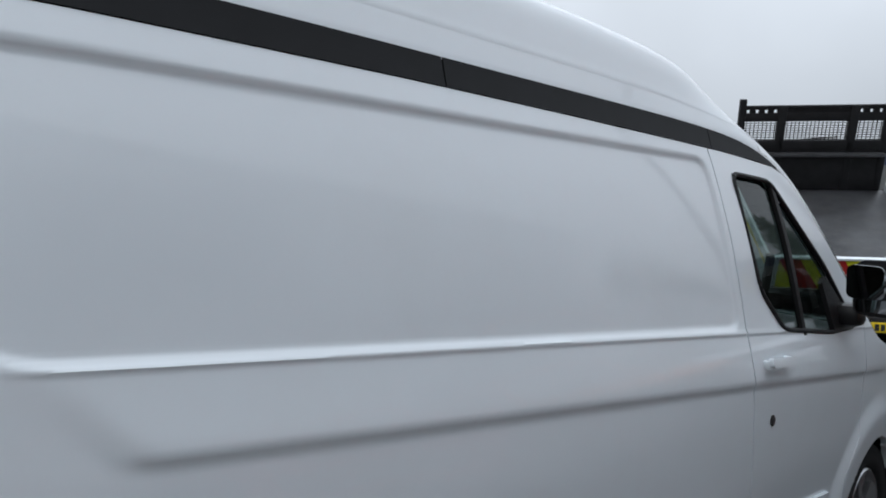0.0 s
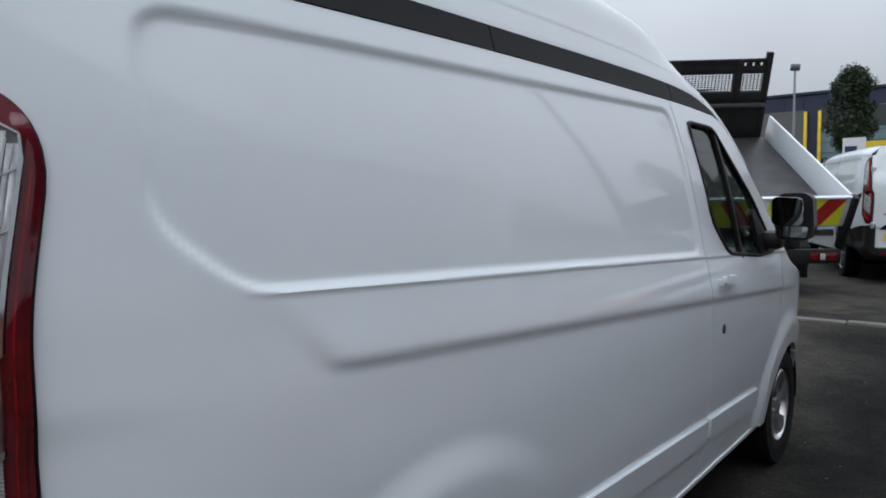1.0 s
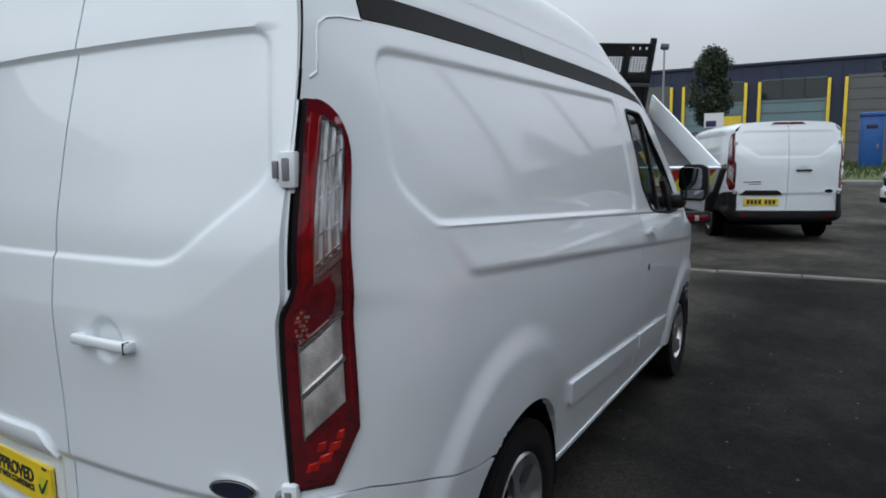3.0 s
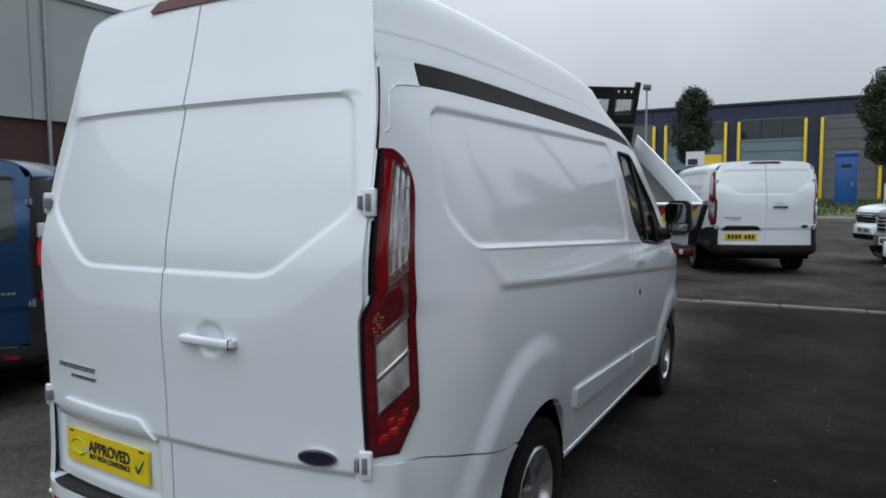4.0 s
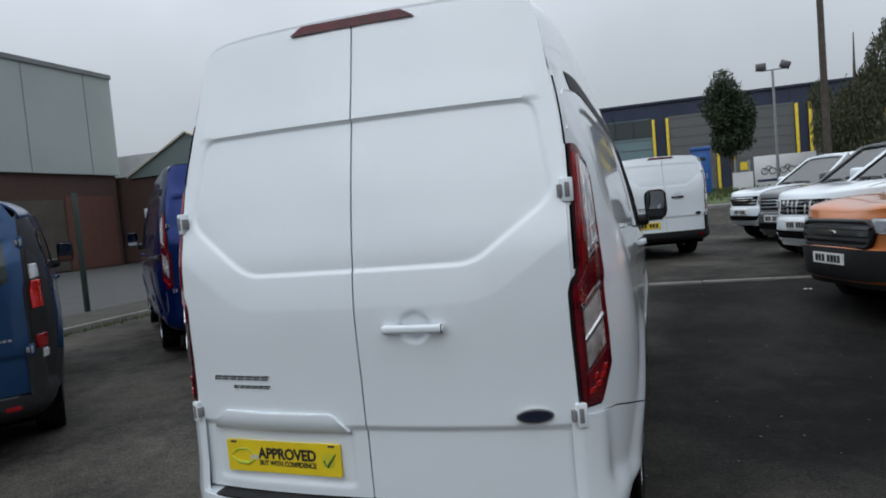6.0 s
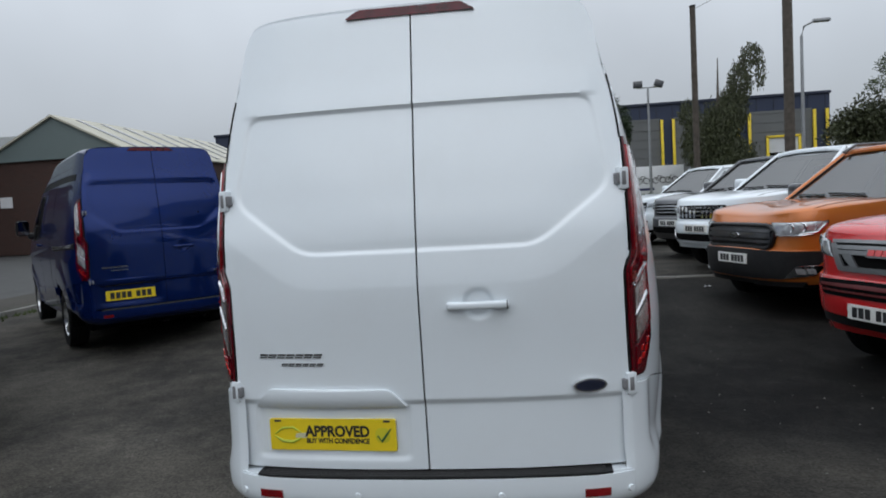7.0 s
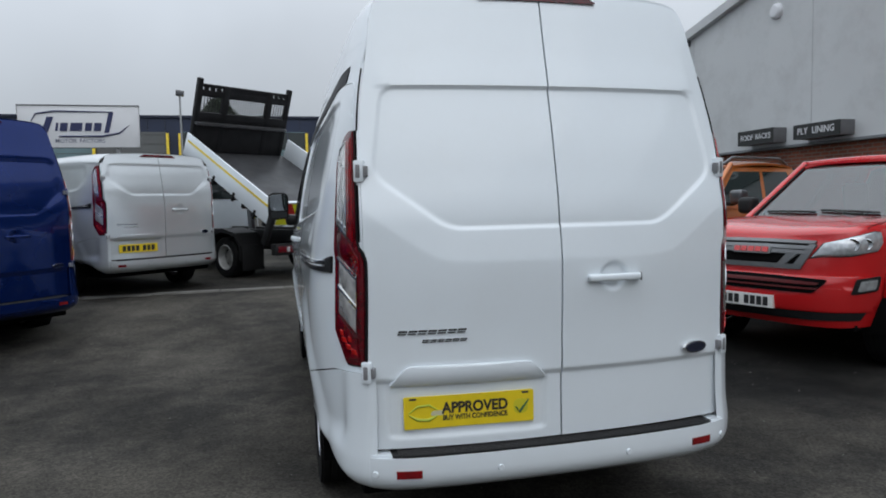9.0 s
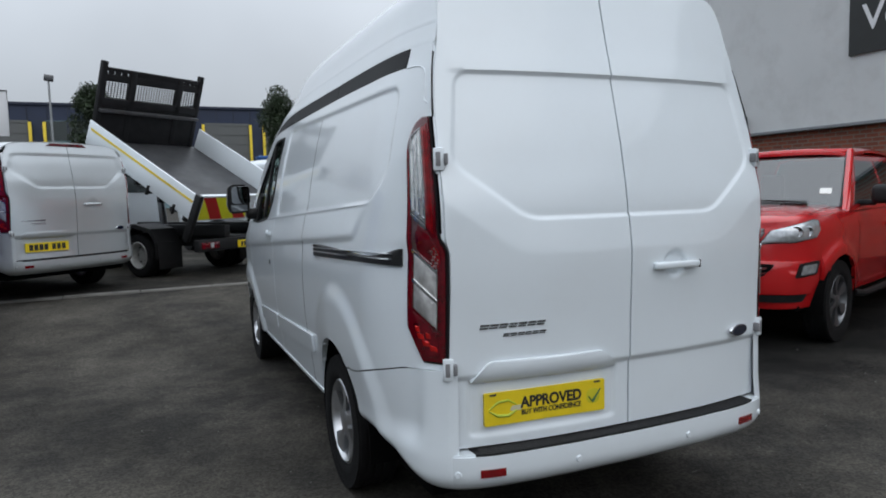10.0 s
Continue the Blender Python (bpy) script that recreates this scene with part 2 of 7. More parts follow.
BED_BLACK = material("black_steel", (0.011, 0.011, 0.012), 0.55, gloss=0.25, spread=0.3, scale=6)
CHEVRON_RED = material("red_reflective", (0.45, 0.02, 0.02), 0.4, spread=0.08)
CHEVRON_YELLOW = material("yellow_reflective", (0.72, 0.72, 0.03), 0.4, spread=0.08)
YELLOW_PLATE = material("yellow_reflective_plate", (0.80, 0.60, 0.02), 0.35, spread=0.05, scale=14)
WHITE_PLATE = material("white_reflective_plate", (0.75, 0.75, 0.72), 0.35, spread=0.05, scale=14)
INK = material("black_ink", (0.02, 0.02, 0.022), 0.5, spread=0.1)
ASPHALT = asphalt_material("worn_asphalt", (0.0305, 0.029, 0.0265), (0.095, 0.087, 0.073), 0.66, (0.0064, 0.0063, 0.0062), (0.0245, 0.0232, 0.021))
GRIT = material("pale_grit", (0.10, 0.097, 0.09), 0.9, spread=0.4, scale=30)
CONCRETE = material("old_concrete", (0.15, 0.145, 0.133), 0.85, spread=0.25, scale=3, bump=0.5, bump_scale=70, grime=0.5)
BLUE_VAN_PAINT = material("deep_blue_paint", (0.0042, 0.0200, 0.122), 0.18, 0.6, 0.5, 0.06, 2, gloss=0.2)
TEAL_VAN_PAINT = material("mid_blue_paint", (0.010, 0.050, 0.135), 0.28, 0.5, 0.5, 0.06, 2)
SILVER_PAINT = material("silver_paint", (0.60, 0.63, 0.645), 0.30, 0.55, 0.8, 0.04, 2)
ORANGE_PAINT = material("orange_metallic_paint", (0.50, 0.14, 0.02), 0.28, 0.35, 0.9, 0.05, 2)
RED_PAINT = material("red_paint", (0.52, 0.012, 0.014), 0.25, 0.05, 0.9, 0.05, 2)
DARK_RED = material("dark_red_plastic", (0.10, 0.006, 0.008), 0.4, spread=0.15, scale=8)
GREY_PAINT = material("dark_grey_paint", (0.06, 0.063, 0.07), 0.28, 0.35, 0.9, 0.05, 2)
NAVY_CLAD = material("navy_cladding", (0.016, 0.026, 0.060), 0.55, spread=0.1, scale=0.6)
PALE_CLAD = material("pale_grey_cladding", (0.56, 0.575, 0.58), 0.55, spread=0.05, scale=0.5, grime=0.2)
SAGE_CLAD = material("sage_grey_cladding", (0.31, 0.345, 0.335), 0.6, spread=0.06, scale=0.4)
WORKS_CLAD = material("green_grey_gable", (0.13, 0.165, 0.165), 0.6, spread=0.06, scale=0.4)
NAVY_TRIM = material("navy_trim", (0.012, 0.018, 0.04), 0.5, spread=0.1, scale=0.6)
DOOR_TRIM = material("door_rib_grey", (0.09, 0.095, 0.095), 0.55, spread=0.06)
SHEET_JOINT = material("sheet_joint_grey", (0.20, 0.21, 0.22), 0.6, spread=0.06)
PALE_JOINT = material("pale_joint_grey", (0.40, 0.41, 0.42), 0.6, spread=0.06)
POST_GREEN = material("dark_green_steel", (0.010, 0.020, 0.016), 0.5, spread=0.1)


def brick_material(name, one, two, mortar):
    m = material(name, one, 0.88, spread=0.25, scale=3, bump=0.0)
    n, l = m.node_tree.nodes, m.node_tree.links
    tc, bt, mp = n.new("ShaderNodeTexCoord"), n.new("ShaderNodeTexBrick"), n.new("ShaderNodeVectorMath")
    sp, cb, ad = n.new("ShaderNodeSeparateXYZ"), n.new("ShaderNodeCombineXYZ"), n.new("ShaderNodeMath")
    l.new(tc.outputs["Object"], sp.inputs["Vector"])
    l.new(sp.outputs["X"], ad.inputs[0])
    l.new(sp.outputs["Y"], ad.inputs[1])
    l.new(ad.outputs["Value"], cb.inputs["X"])
    l.new(sp.outputs["Z"], cb.inputs["Y"])
    l.new(cb.outputs["Vector"], bt.inputs["Vector"])
    bt.inputs["Scale"].default_value = 1.0
    bt.inputs["Brick Width"].default_value, bt.inputs["Row Height"].default_value, bt.inputs["Mortar Size"].default_value = 0.225, 0.075, 0.010
    bt.inputs["Color1"].default_value, bt.inputs["Color2"].default_value, bt.inputs["Mortar"].default_value = (*one, 1), (*two, 1), (*mortar, 1)
    b = n["Principled BSDF"]
    l.new(bt.outputs["Color"], b.inputs["Base Color"])
    bp = n.new("ShaderNodeBump")
    bp.inputs["Strength"].default_value, bp.inputs["Distance"].default_value = 0.6, 0.01
    bp.invert = True
    l.new(bt.outputs["Fac"], bp.inputs["Height"])
    l.new(bp.outputs["Normal"], b.inputs["Normal"])
    return m


BRICK_WALL = brick_material("dark_brown_brick", (0.066, 0.028, 0.021), (0.045, 0.021, 0.017), (0.058, 0.046, 0.04))
INFILL_BRICK = brick_material("rusty_red_brick", (0.125, 0.036, 0.022), (0.085, 0.028, 0.02), (0.09, 0.065, 0.05))
DOOR_BROWN = material("dull_brown_door", (0.062, 0.052, 0.043), 0.6, spread=0.15, scale=0.8, grime=0.4)
SHOP_BRICK = brick_material("coursed_red_brick", (0.27, 0.075, 0.04), (0.18, 0.055, 0.035), (0.20, 0.16, 0.13))
TEAL_PANEL = material("pale_teal_panel", (0.14, 0.22, 0.24), 0.5, spread=0.06, scale=0.5)
DOOR_GREY = material("roller_door_grey", (0.115, 0.12, 0.12), 0.55, spread=0.06, scale=0.5)
POLE_WOOD = material("weathered_pole_wood", (0.075, 0.062, 0.05), 0.85, spread=0.3, scale=7, bump=0.4)
POLE_STEEL = material("galvanised_steel", (0.30, 0.31, 0.32), 0.45, 0.6, spread=0.1)
BOX_BLUE = material("bright_blue_plastic", (0.012, 0.085, 0.30), 0.45, spread=0.1)
LEAF = material("dark_green_leaf", (0.020, 0.036, 0.013), 0.6, spread=0.35, scale=2.5)
LEAF_LIGHT = material("yellow_green_leaf", (0.075, 0.105, 0.032), 0.6, spread=0.35, scale=2.5)
LEAF_BIRCH = material("pale_birch_leaf", (0.075, 0.095, 0.05), 0.6, spread=0.35, scale=2.5)
LEAF_WILLOW = material("dull_olive_leaf", (0.050, 0.058, 0.024), 0.6, spread=0.35, scale=2.5)
LEAF_FIR = material("conifer_green", (0.016, 0.030, 0.016), 0.7, spread=0.35, scale=2.5)
BARK = material("grey_brown_bark", (0.09, 0.075, 0.06), 0.85, spread=0.3, scale=9, bump=0.5)
GRASS = material("verge_grass", (0.06, 0.085, 0.022), 0.8, spread=0.4, scale=3)
ROOF_SHEET = material("pale_roof_sheet", (0.44, 0.42, 0.34), 0.6, spread=0.12, scale=0.7)
ROOF_GREY = material("grey_roof_sheet", (0.15, 0.165, 0.165), 0.6, spread=0.1, scale=0.7)
SIGN_WHITE = material("white_sign_board", (0.70, 0.71, 0.73), 0.45, spread=0.03, scale=2)
SIGN_BLACK = material("black_sign_board", (0.016, 0.018, 0.018), 0.5, spread=0.1)
SIGN_GREY = material("grey_sign_end", (0.12, 0.12, 0.125), 0.5, spread=0.1)
SIGN_PALE_NAVY = material("faded_navy_print", (0.16, 0.17, 0.24), 0.5, spread=0.05)
SIGN_NAVY = material("navy_sign_print", (0.018, 0.025, 0.09), 0.45, spread=0.05)
PAVING = material("grey_paving", (0.16, 0.155, 0.145), 0.85, spread=0.2, scale=2, bump=0.4, grime=0.4)
FOOTWAY = material("worn_brown_footway", (0.032, 0.0275, 0.021), 0.9, spread=0.3, scale=2, bump=0.4, grime=0.5, grime_colour=(0.022, 0.025, 0.012))
ROAD = material("pale_road", (0.046, 0.046, 0.045), 0.85, spread=0.15, scale=1.5, bump=0.4)
YELLOW = material("yellow_paint", (0.75, 0.55, 0.03), 0.5, spread=0.1, scale=3)


# ---- mesh helpers ----
def link(name, me, mat, parent=None, label=""):
    if mat is not None and not me.materials:
        me.materials.append(mat)
    ob = new(name, me)
    if parent is not None:
        ob.parent = parent
    if label:
        ob["label"] = label
    return ob


def raw(name, verts, faces, mat, parent=None, label="", smooth=True, sharp=35):
    me = bpy.data.meshes.new(name)
    me.from_pydata([tuple(v) for v in verts], [], faces)
    me.validate()
    if smooth:
        me.shade_smooth()
        me.set_sharp_from_angle(angle=radians(sharp))
    return link(name, me, mat, parent, label)


def part(name, bm, mat, parent=None, label="", smooth=True, sharp=35):
    me = bpy.data.meshes.new(name)
    bm.normal_update()
    bm.to_mesh(me)
    bm.free()
    if smooth:
        me.shade_smooth()
        me.set_sharp_from_angle(angle=radians(sharp))
    return link(name, me, mat, parent, label)


def thing(name, label, category, m=None, group="", kind=""):
    e = tagged(new(name), label, category, group, kind)
    if m is not None:
        e.matrix_world = m
    return e


def add_box(bm, x0, x1, y0, y1, z0, z1, bevel=0.0, m=None, seg=2):
    r = bmesh.ops.create_cube(bm, size=1.0)
    vs = r["verts"]
    for v in vs:
        v.co = Vector((x0 + (v.co.x + 0.5) * (x1 - x0), y0 + (v.co.y + 0.5) * (y1 - y0), z0 + (v.co.z + 0.5) * (z1 - z0)))
        if m is not None:
            v.co = m @ v.co
    if bevel:
        es = list({e for v in vs for e in v.link_edges})
        bmesh.ops.bevel(bm, geom=es, offset=bevel, segments=seg, affect="EDGES", profile=0.5)
    return bm


def box(x0, x1, y0, y1, z0, z1, bevel=0.0, m=None, seg=2):
    return add_box(bmesh.new(), x0, x1, y0, y1, z0, z1, bevel, m, seg)


def lathe(profile, axis="x", n=48, m=None):
    """profile: (radius, along) pairs turned about the axis."""
    bm = bmesh.new()
    rings = []
    for r, a in profile:
        ring = []
        for k in range(n):
            c, s = math.cos(2 * math.pi * k / n), math.sin(2 * math.pi * k / n)
            co = {"x": (a, r * c, r * s), "y": (r * c, a, r * s), "z": (r * c, r * s, a)}[axis]
            ring.append(bm.verts.new(Vector(co) if m is None else m @ Vector(co)))
        rings.append(ring)
    for p, q in zip(rings, rings[1:]):
        for k in range(n):
            bm.faces.new((p[k], p[(k + 1) % n], q[(k + 1) % n], q[k]))
    bmesh.ops.recalc_face_normals(bm, faces=bm.faces)
    return bm


def tube(points, radius, n=10, closed=False):
    """A round bar along points."""
    bm = bmesh.new()
    pts = [Vector(p) for p in points]
    rings = []
    for i, p in enumerate(pts):
        a, b = pts[max(i - 1, 0)], pts[min(i + 1, len(pts) - 1)]
        if closed:
            a, b = pts[i - 1], pts[(i + 1) % len(pts)]
        d = (b - a).normalized()
        up = Vector((0, 0, 1)) if abs(d.z) < 0.9 else Vector((1, 0, 0))
        s = d.cross(up).normalized()
        u = s.cross(d)
        r = radius[i] if isinstance(radius, (list, tuple)) else radius
        rings.append([bm.verts.new(p + r * (math.cos(2 * math.pi * k / n) * s + math.sin(2 * math.pi * k / n) * u)) for k in range(n)])
    pairs = list(zip(rings, rings[1:])) + ([(rings[-1], rings[0])] if closed else [])
    for p, q in pairs:
        for k in range(n):
            bm.faces.new((p[k], p[(k + 1) % n], q[(k + 1) % n], q[k]))
    if not closed:
        bm.faces.new(rings[0])
        bm.faces.new(rings[-1])
    bmesh.ops.recalc_face_normals(bm, faces=bm.faces)
    return bm


def prism(poly, y0, y1, axis="y", m=None):
    """A polygon of two coordinates drawn out along the third axis."""
    bm = bmesh.new()
    def at(p, d):
        co = {"x": (d, p[0], p[1]), "y": (p[0], d, p[1]), "z": (p[0], p[1], d)}[axis]
        return Vector(co) if m is None else m @ Vector(co)
    a = [bm.verts.new(at(p, y0)) for p in poly]
    b = [bm.verts.new(at(p, y1)) for p in poly]
    n = len(poly)
    bm.faces.new(a)
    bm.faces.new(b)
    for k in range(n):
        bm.faces.new((a[k], a[(k + 1) % n], b[(k + 1) % n], b[k]))
    bmesh.ops.recalc_face_normals(bm, faces=bm.faces)
    return bm


def writing(text, size, mat, parent, m, name="lettering", squeeze=1.0, bold=0.012):
    cu = bpy.data.curves.new(name, "FONT")
    cu.body, cu.size, cu.align_x, cu.align_y, cu.extrude, cu.offset = text, size, "CENTER", "CENTER", 0.0012, bold * size
    ob = bpy.data.objects.new(name, cu)
    scene.collection.objects.link(ob)
    me = bpy.data.meshes.new_from_object(ob.evaluated_get(bpy.context.evaluated_depsgraph_get()))
    bpy.data.objects.remove(ob)
    for v in me.vertices:
        v.co = m @ Vector((v.co.x * squeeze, v.co.y, v.co.z))
    return link(name, me, mat, parent)


def smooth01(t):
    t = np.clip(t, 0.0, 1.0)
    return t * t * (3 - 2 * t)


def curve(xs, ys):
    """A smooth function through the points, with no overshoot."""
    xs, ys = np.array(xs, float), np.array(ys, float)
    h, d = np.diff(xs), np.diff(ys) / np.diff(xs)
    s = np.zeros(len(xs))
    s[0], s[-1] = d[0], d[-1]
    for k in range(1, len(xs) - 1):
        if d[k - 1] * d[k] > 0:
            a, b = 2 * h[k] + h[k - 1], h[k] + 2 * h[k - 1]
            s[k] = (a + b) / (a / d[k - 1] + b / d[k])

    def f(x):
        x = np.clip(np.asarray(x, float), xs[0], xs[-1])
        k = np.clip(np.searchsorted(xs, x, "right") - 1, 0, len(h) - 1)
        t = (x - xs[k]) / h[k]
        return ((1 + 2 * t) * (1 - t) ** 2 * ys[k] + t * (1 - t) ** 2 * h[k] * s[k]
                + t * t * (3 - 2 * t) * ys[k + 1] + t * t * (t - 1) * h[k] * s[k + 1])
    return f


def inside_depth(px, py, poly):
    """Signed distance to a polygon, positive inside."""
    px, py = np.asarray(px, float), np.asarray(py, float)
    best = np.full(px.shape, 1e9)
    inside = np.zeros(px.shape, bool)
    n = len(poly)
    for k in range(n):
        (ax, ay), (bx, by) = poly[k], poly[(k + 1) % n]
        ex, ey = bx - ax, by - ay
        t = np.clip(((px - ax) * ex + (py - ay) * ey) / (ex * ex + ey * ey), 0, 1)
        best = np.minimum(best, np.hypot(px - ax - t * ex, py - ay - t * ey))
        cross = (ay > py) != (by > py)
        with np.errstate(divide="ignore", invalid="ignore"):
            xi = ax + (py - ay) * ex / np.where(ey == 0, 1e-9, ey)
        inside ^= cross & (px < xi)
    return np.where(inside, best, -best)


def round_poly(poly, r, n=5):
    """The polygon with rounded corners."""
    out = []
    k = len(poly)
    for i in range(k):
        p, a, b = Vector(poly[i]), Vector(poly[i - 1]), Vector(poly[(i + 1) % k])
        u, v = (a - p), (b - p)
        d = min(r, 0.45 * u.length, 0.45 * v.length)
        s, e = p + u.normalized() * d, p + v.normalized() * d
        for j in range(n + 1):
            t = j / n
            q = s * (1 - t) ** 2 + p * (2 * t * (1 - t)) + e * t * t
            out.append((q.x, q.y))
    return out


def sheet(name, P, mat, parent, label="", flange=None, flip=False, keep=None, sharp=40, rim=(1, 1, 1, 1)):
    """A surface from a grid of points P[i, j]; flange: a vector by which its rim is turned in."""
    ni, nj = P.shape[:2]
    verts = P.reshape(-1, 3).tolist()
    faces = []
    for i in range(ni - 1):
        for j in range(nj - 1):
            if keep is None or keep[i, j]:
                a = i * nj + j
                faces.append((a, a + 1, a + nj + 1, a + nj) if not flip else (a, a + nj, a + nj + 1, a + 1))
    if flange is not None:
        edges = {}
        for f in faces:
            for k in range(4):
                a, b = f[k], f[(k + 1) % 4]
                if (b, a) in edges:
                    del edges[(b, a)]
                else:
                    edges[(a, b)] = 1
        extra = {}
        fv = np.array(flange, float)
        for a, b in edges:
            for q in (a, b):
                if q not in extra:
                    extra[q] = len(verts)
                    verts.append((np.array(verts[q]) + fv).tolist())
            faces.append((b, a, extra[a], extra[b]))
    used = sorted({q for f in faces for q in f})
    index = {q: k for k, q in enumerate(used)}
    return raw(name, [verts[q] for q in used], [tuple(index[q] for q in f) for f in faces], mat, parent, label, True, sharp)


# ---- ground ----
def ground_z(y):
    return 0.29 * float(smooth01((y - 4.0) / 4.2))


# ---- surfaces and patches ----
def span(poly, v):
    """The reach in u of a polygon at height v."""
    us = []
    n = len(poly)
    for k in range(n):
        (a, b), (c, d) = poly[k], poly[(k + 1) % n]
        if b != d and min(b, d) - 1e-9 <= v <= max(b, d) + 1e-9:
            us.append(a + (v - b) * (c - a) / (d - b))
        elif b == d and abs(v - b) < 1e-9:
            us += [a, c]
    return (min(us), max(us)) if us else (0, 0)


def patch(surface, poly, name, mat, parent, out=0.004, thick=0.02, step=0.03, label="", bulge=0.0, flip=False, sharp=40):
    """A plate with the outline poly (u, v) that lies proud of a surface, with turned-in edges."""
    vs = [p[1] for p in poly]
    lo, hi = min(vs), max(vs)
    rows = sorted(set([round(lo + 1e-4, 5), round(hi - 1e-4, 5)] + [round(v, 5) for v in vs if lo + 2e-4 < v < hi - 2e-4]
                      + [round(v, 5) for v in np.linspace(lo, hi, max(3, int((hi - lo) / step) + 1))[1:-1]]))
    rows = [r for k, r in enumerate(rows) if k == 0 or r - rows[k - 1] > 1e-4]
    ext = [span(poly, r) for r in rows]
    wide = max(b - a for a, b in ext)
    nu = max(3, int(wide / step) + 2)
    t = np.linspace(0, 1, nu)
    U = np.array([a + (b - a) * t for a, b in ext]).T
    V = np.array([[r] * nu for r in rows]).T
    P = surface(U, V)
    e = 2e-3
    du, dv = surface(U + e, V) - surface(U - e, V), surface(U, V + e) - surface(U, V - e)
    N = np.cross(du, dv)
    N /= np.linalg.norm(N, axis=-1, keepdims=True) + 1e-12
    if flip:
        N = -N
    if bulge:
        k = np.outer(np.sin(math.pi * t), np.sin(math.pi * np.linspace(0, 1, len(rows)))) ** 0.7
        out = out + bulge * k[..., None]
    Q = P + N * out
    ni, nj = Q.shape[:2]
    verts = Q.reshape(-1, 3).tolist() + (Q - N * thick).reshape(-1, 3).tolist()
    faces = []
    for i in range(ni - 1):
        for j in range(nj - 1):
            a = i * nj + j
            faces.append((a, a + nj, a + nj + 1, a + 1) if not flip else (a, a + 1, a + nj + 1, a + nj))
    m = ni * nj
    rim = [i * nj for i in range(ni)] + [(ni - 1) * nj + j for j in range(1, nj)] + [i * nj + nj - 1 for i in range(ni - 2, -1, -1)] + [j for j in range(nj - 2, 0, -1)]
    for k in range(len(rim)):
        a, b = rim[k], rim[(k + 1) % len(rim)]
        faces.append((b, a, a + m, b + m) if not flip else (a, b, b + m, a + m))
    return raw(name, verts, faces, mat, parent, label, True, sharp)


# ---- panel vans: one body, in a high-roof and a low-roof form ----
def van_form(high):
    """The body's surface: half width by height, rear face, roof line."""
    f = {"high": high, "relief": 1.0}
    f["w"] = curve([0.24, 0.40, 0.60, 0.85, 1.05, 1.25, 1.40, 1.50, 1.60, 1.70, 1.80, 1.90, 1.95, 2.06, 2.2, 2.4],
                   [0.895, 0.924, 0.950, 0.976, 0.981, 0.968, 0.946, 0.931, 0.914, 0.894, 0.871, 0.845, 0.831, 0.799, 0.768, 0.715])
    f["edge"] = curve([0.3, 0.55, 1.26, 1.33, 1.75, 1.95, 2.045, 2.12, 2.20, 2.28, 2.32, 2.36],
                      [0.800, 0.800, 0.785, 0.800, 0.795, 0.775, 0.757, 0.745, 0.733, 0.719, 0.706, 0.672])
    f["rear"] = curve([0.30, 0.80, 1.20, 1.40, 1.63, 1.95, 2.20, 2.34, 2.40], [0.072, 0.068, 0.062, 0.066, 0.102, 0.178, 0.238, 0.272, 0.29])
    if high:
        f["top"] = curve([0.2, 0.6, 1.2, 2.0, 2.4, 2.8, 3.15, 3.4, 3.62, 3.95, 4.25, 4.5, 4.75, 4.95, 5.08, 5.14],
                         [2.372, 2.385, 2.392, 2.388, 2.372, 2.318, 2.205, 2.05, 1.85, 1.53, 1.30, 1.22, 1.14, 1.04, 0.92, 0.78])
        f["arc"] = curve([0.0, 0.6, 1.2, 2.0, 2.4, 2.8, 3.15, 3.4, 3.62, 3.95, 5.2], [0.307, 0.310, 0.309, 0.303, 0.288, 0.243, 0.175, 0.135, 0.13, 0.12, 0.10])
        f["stripe"] = curve([0.2, 0.44, 0.9, 1.46, 2.75, 3.3, 3.6], [1.985, 1.995, 2.003, 2.008, 2.000, 1.978, 1.96])
    else:
        f["top"] = curve([0.1, 0.6, 1.2, 2.0, 2.6, 2.9, 3.2, 3.4, 3.62, 3.95, 4.25, 4.5, 4.75, 4.95, 5.08, 5.14],
                         [1.955, 1.975, 1.985, 1.985, 1.975, 1.95, 1.90, 1.82, 1.68, 1.43, 1.275, 1.215, 1.14, 1.04, 0.92, 0.78])
        f["arc"] = curve([0.0, 2.6, 3.2, 3.62, 5.2], [0.15, 0.15, 0.14, 0.13, 0.10])
        f["stripe"] = lambda y: 9.0 + 0.0 * np.asarray(y, float)
    f["nose"] = curve([0.0, 3.9, 4.4, 4.7, 4.95, 5.08, 5.16], [0, 0, 0.015, 0.06, 0.16, 0.28, 0.45])
    return f


REAR_HUB, FRONT_HUB, HUB_Z, WHEEL_R = 1.187, 4.218, 0.338, 0.338
SIDE_PANEL = [(2.735, 1.364), (0.575, 1.462), (0.43, 1.585)]


def crease_up(y):
    return 1.469 - 0.0515 * (np.asarray(y, float) - 0.56)


def crease_low(y):
    return 1.322 - 0.072 * (np.asarray(y, float) - 0.70)


def panel_top(f, y):
    y = np.asarray(y, float)
    return np.interp(y, [0.45, 0.9, 1.45, 2.7], [1.926, 1.941, 1.952, 1.955]) if f["high"] else 1.775 + 0.003 * (y - 0.455)


def start_y(f, z):
    return f["rear"](z) + 0.068


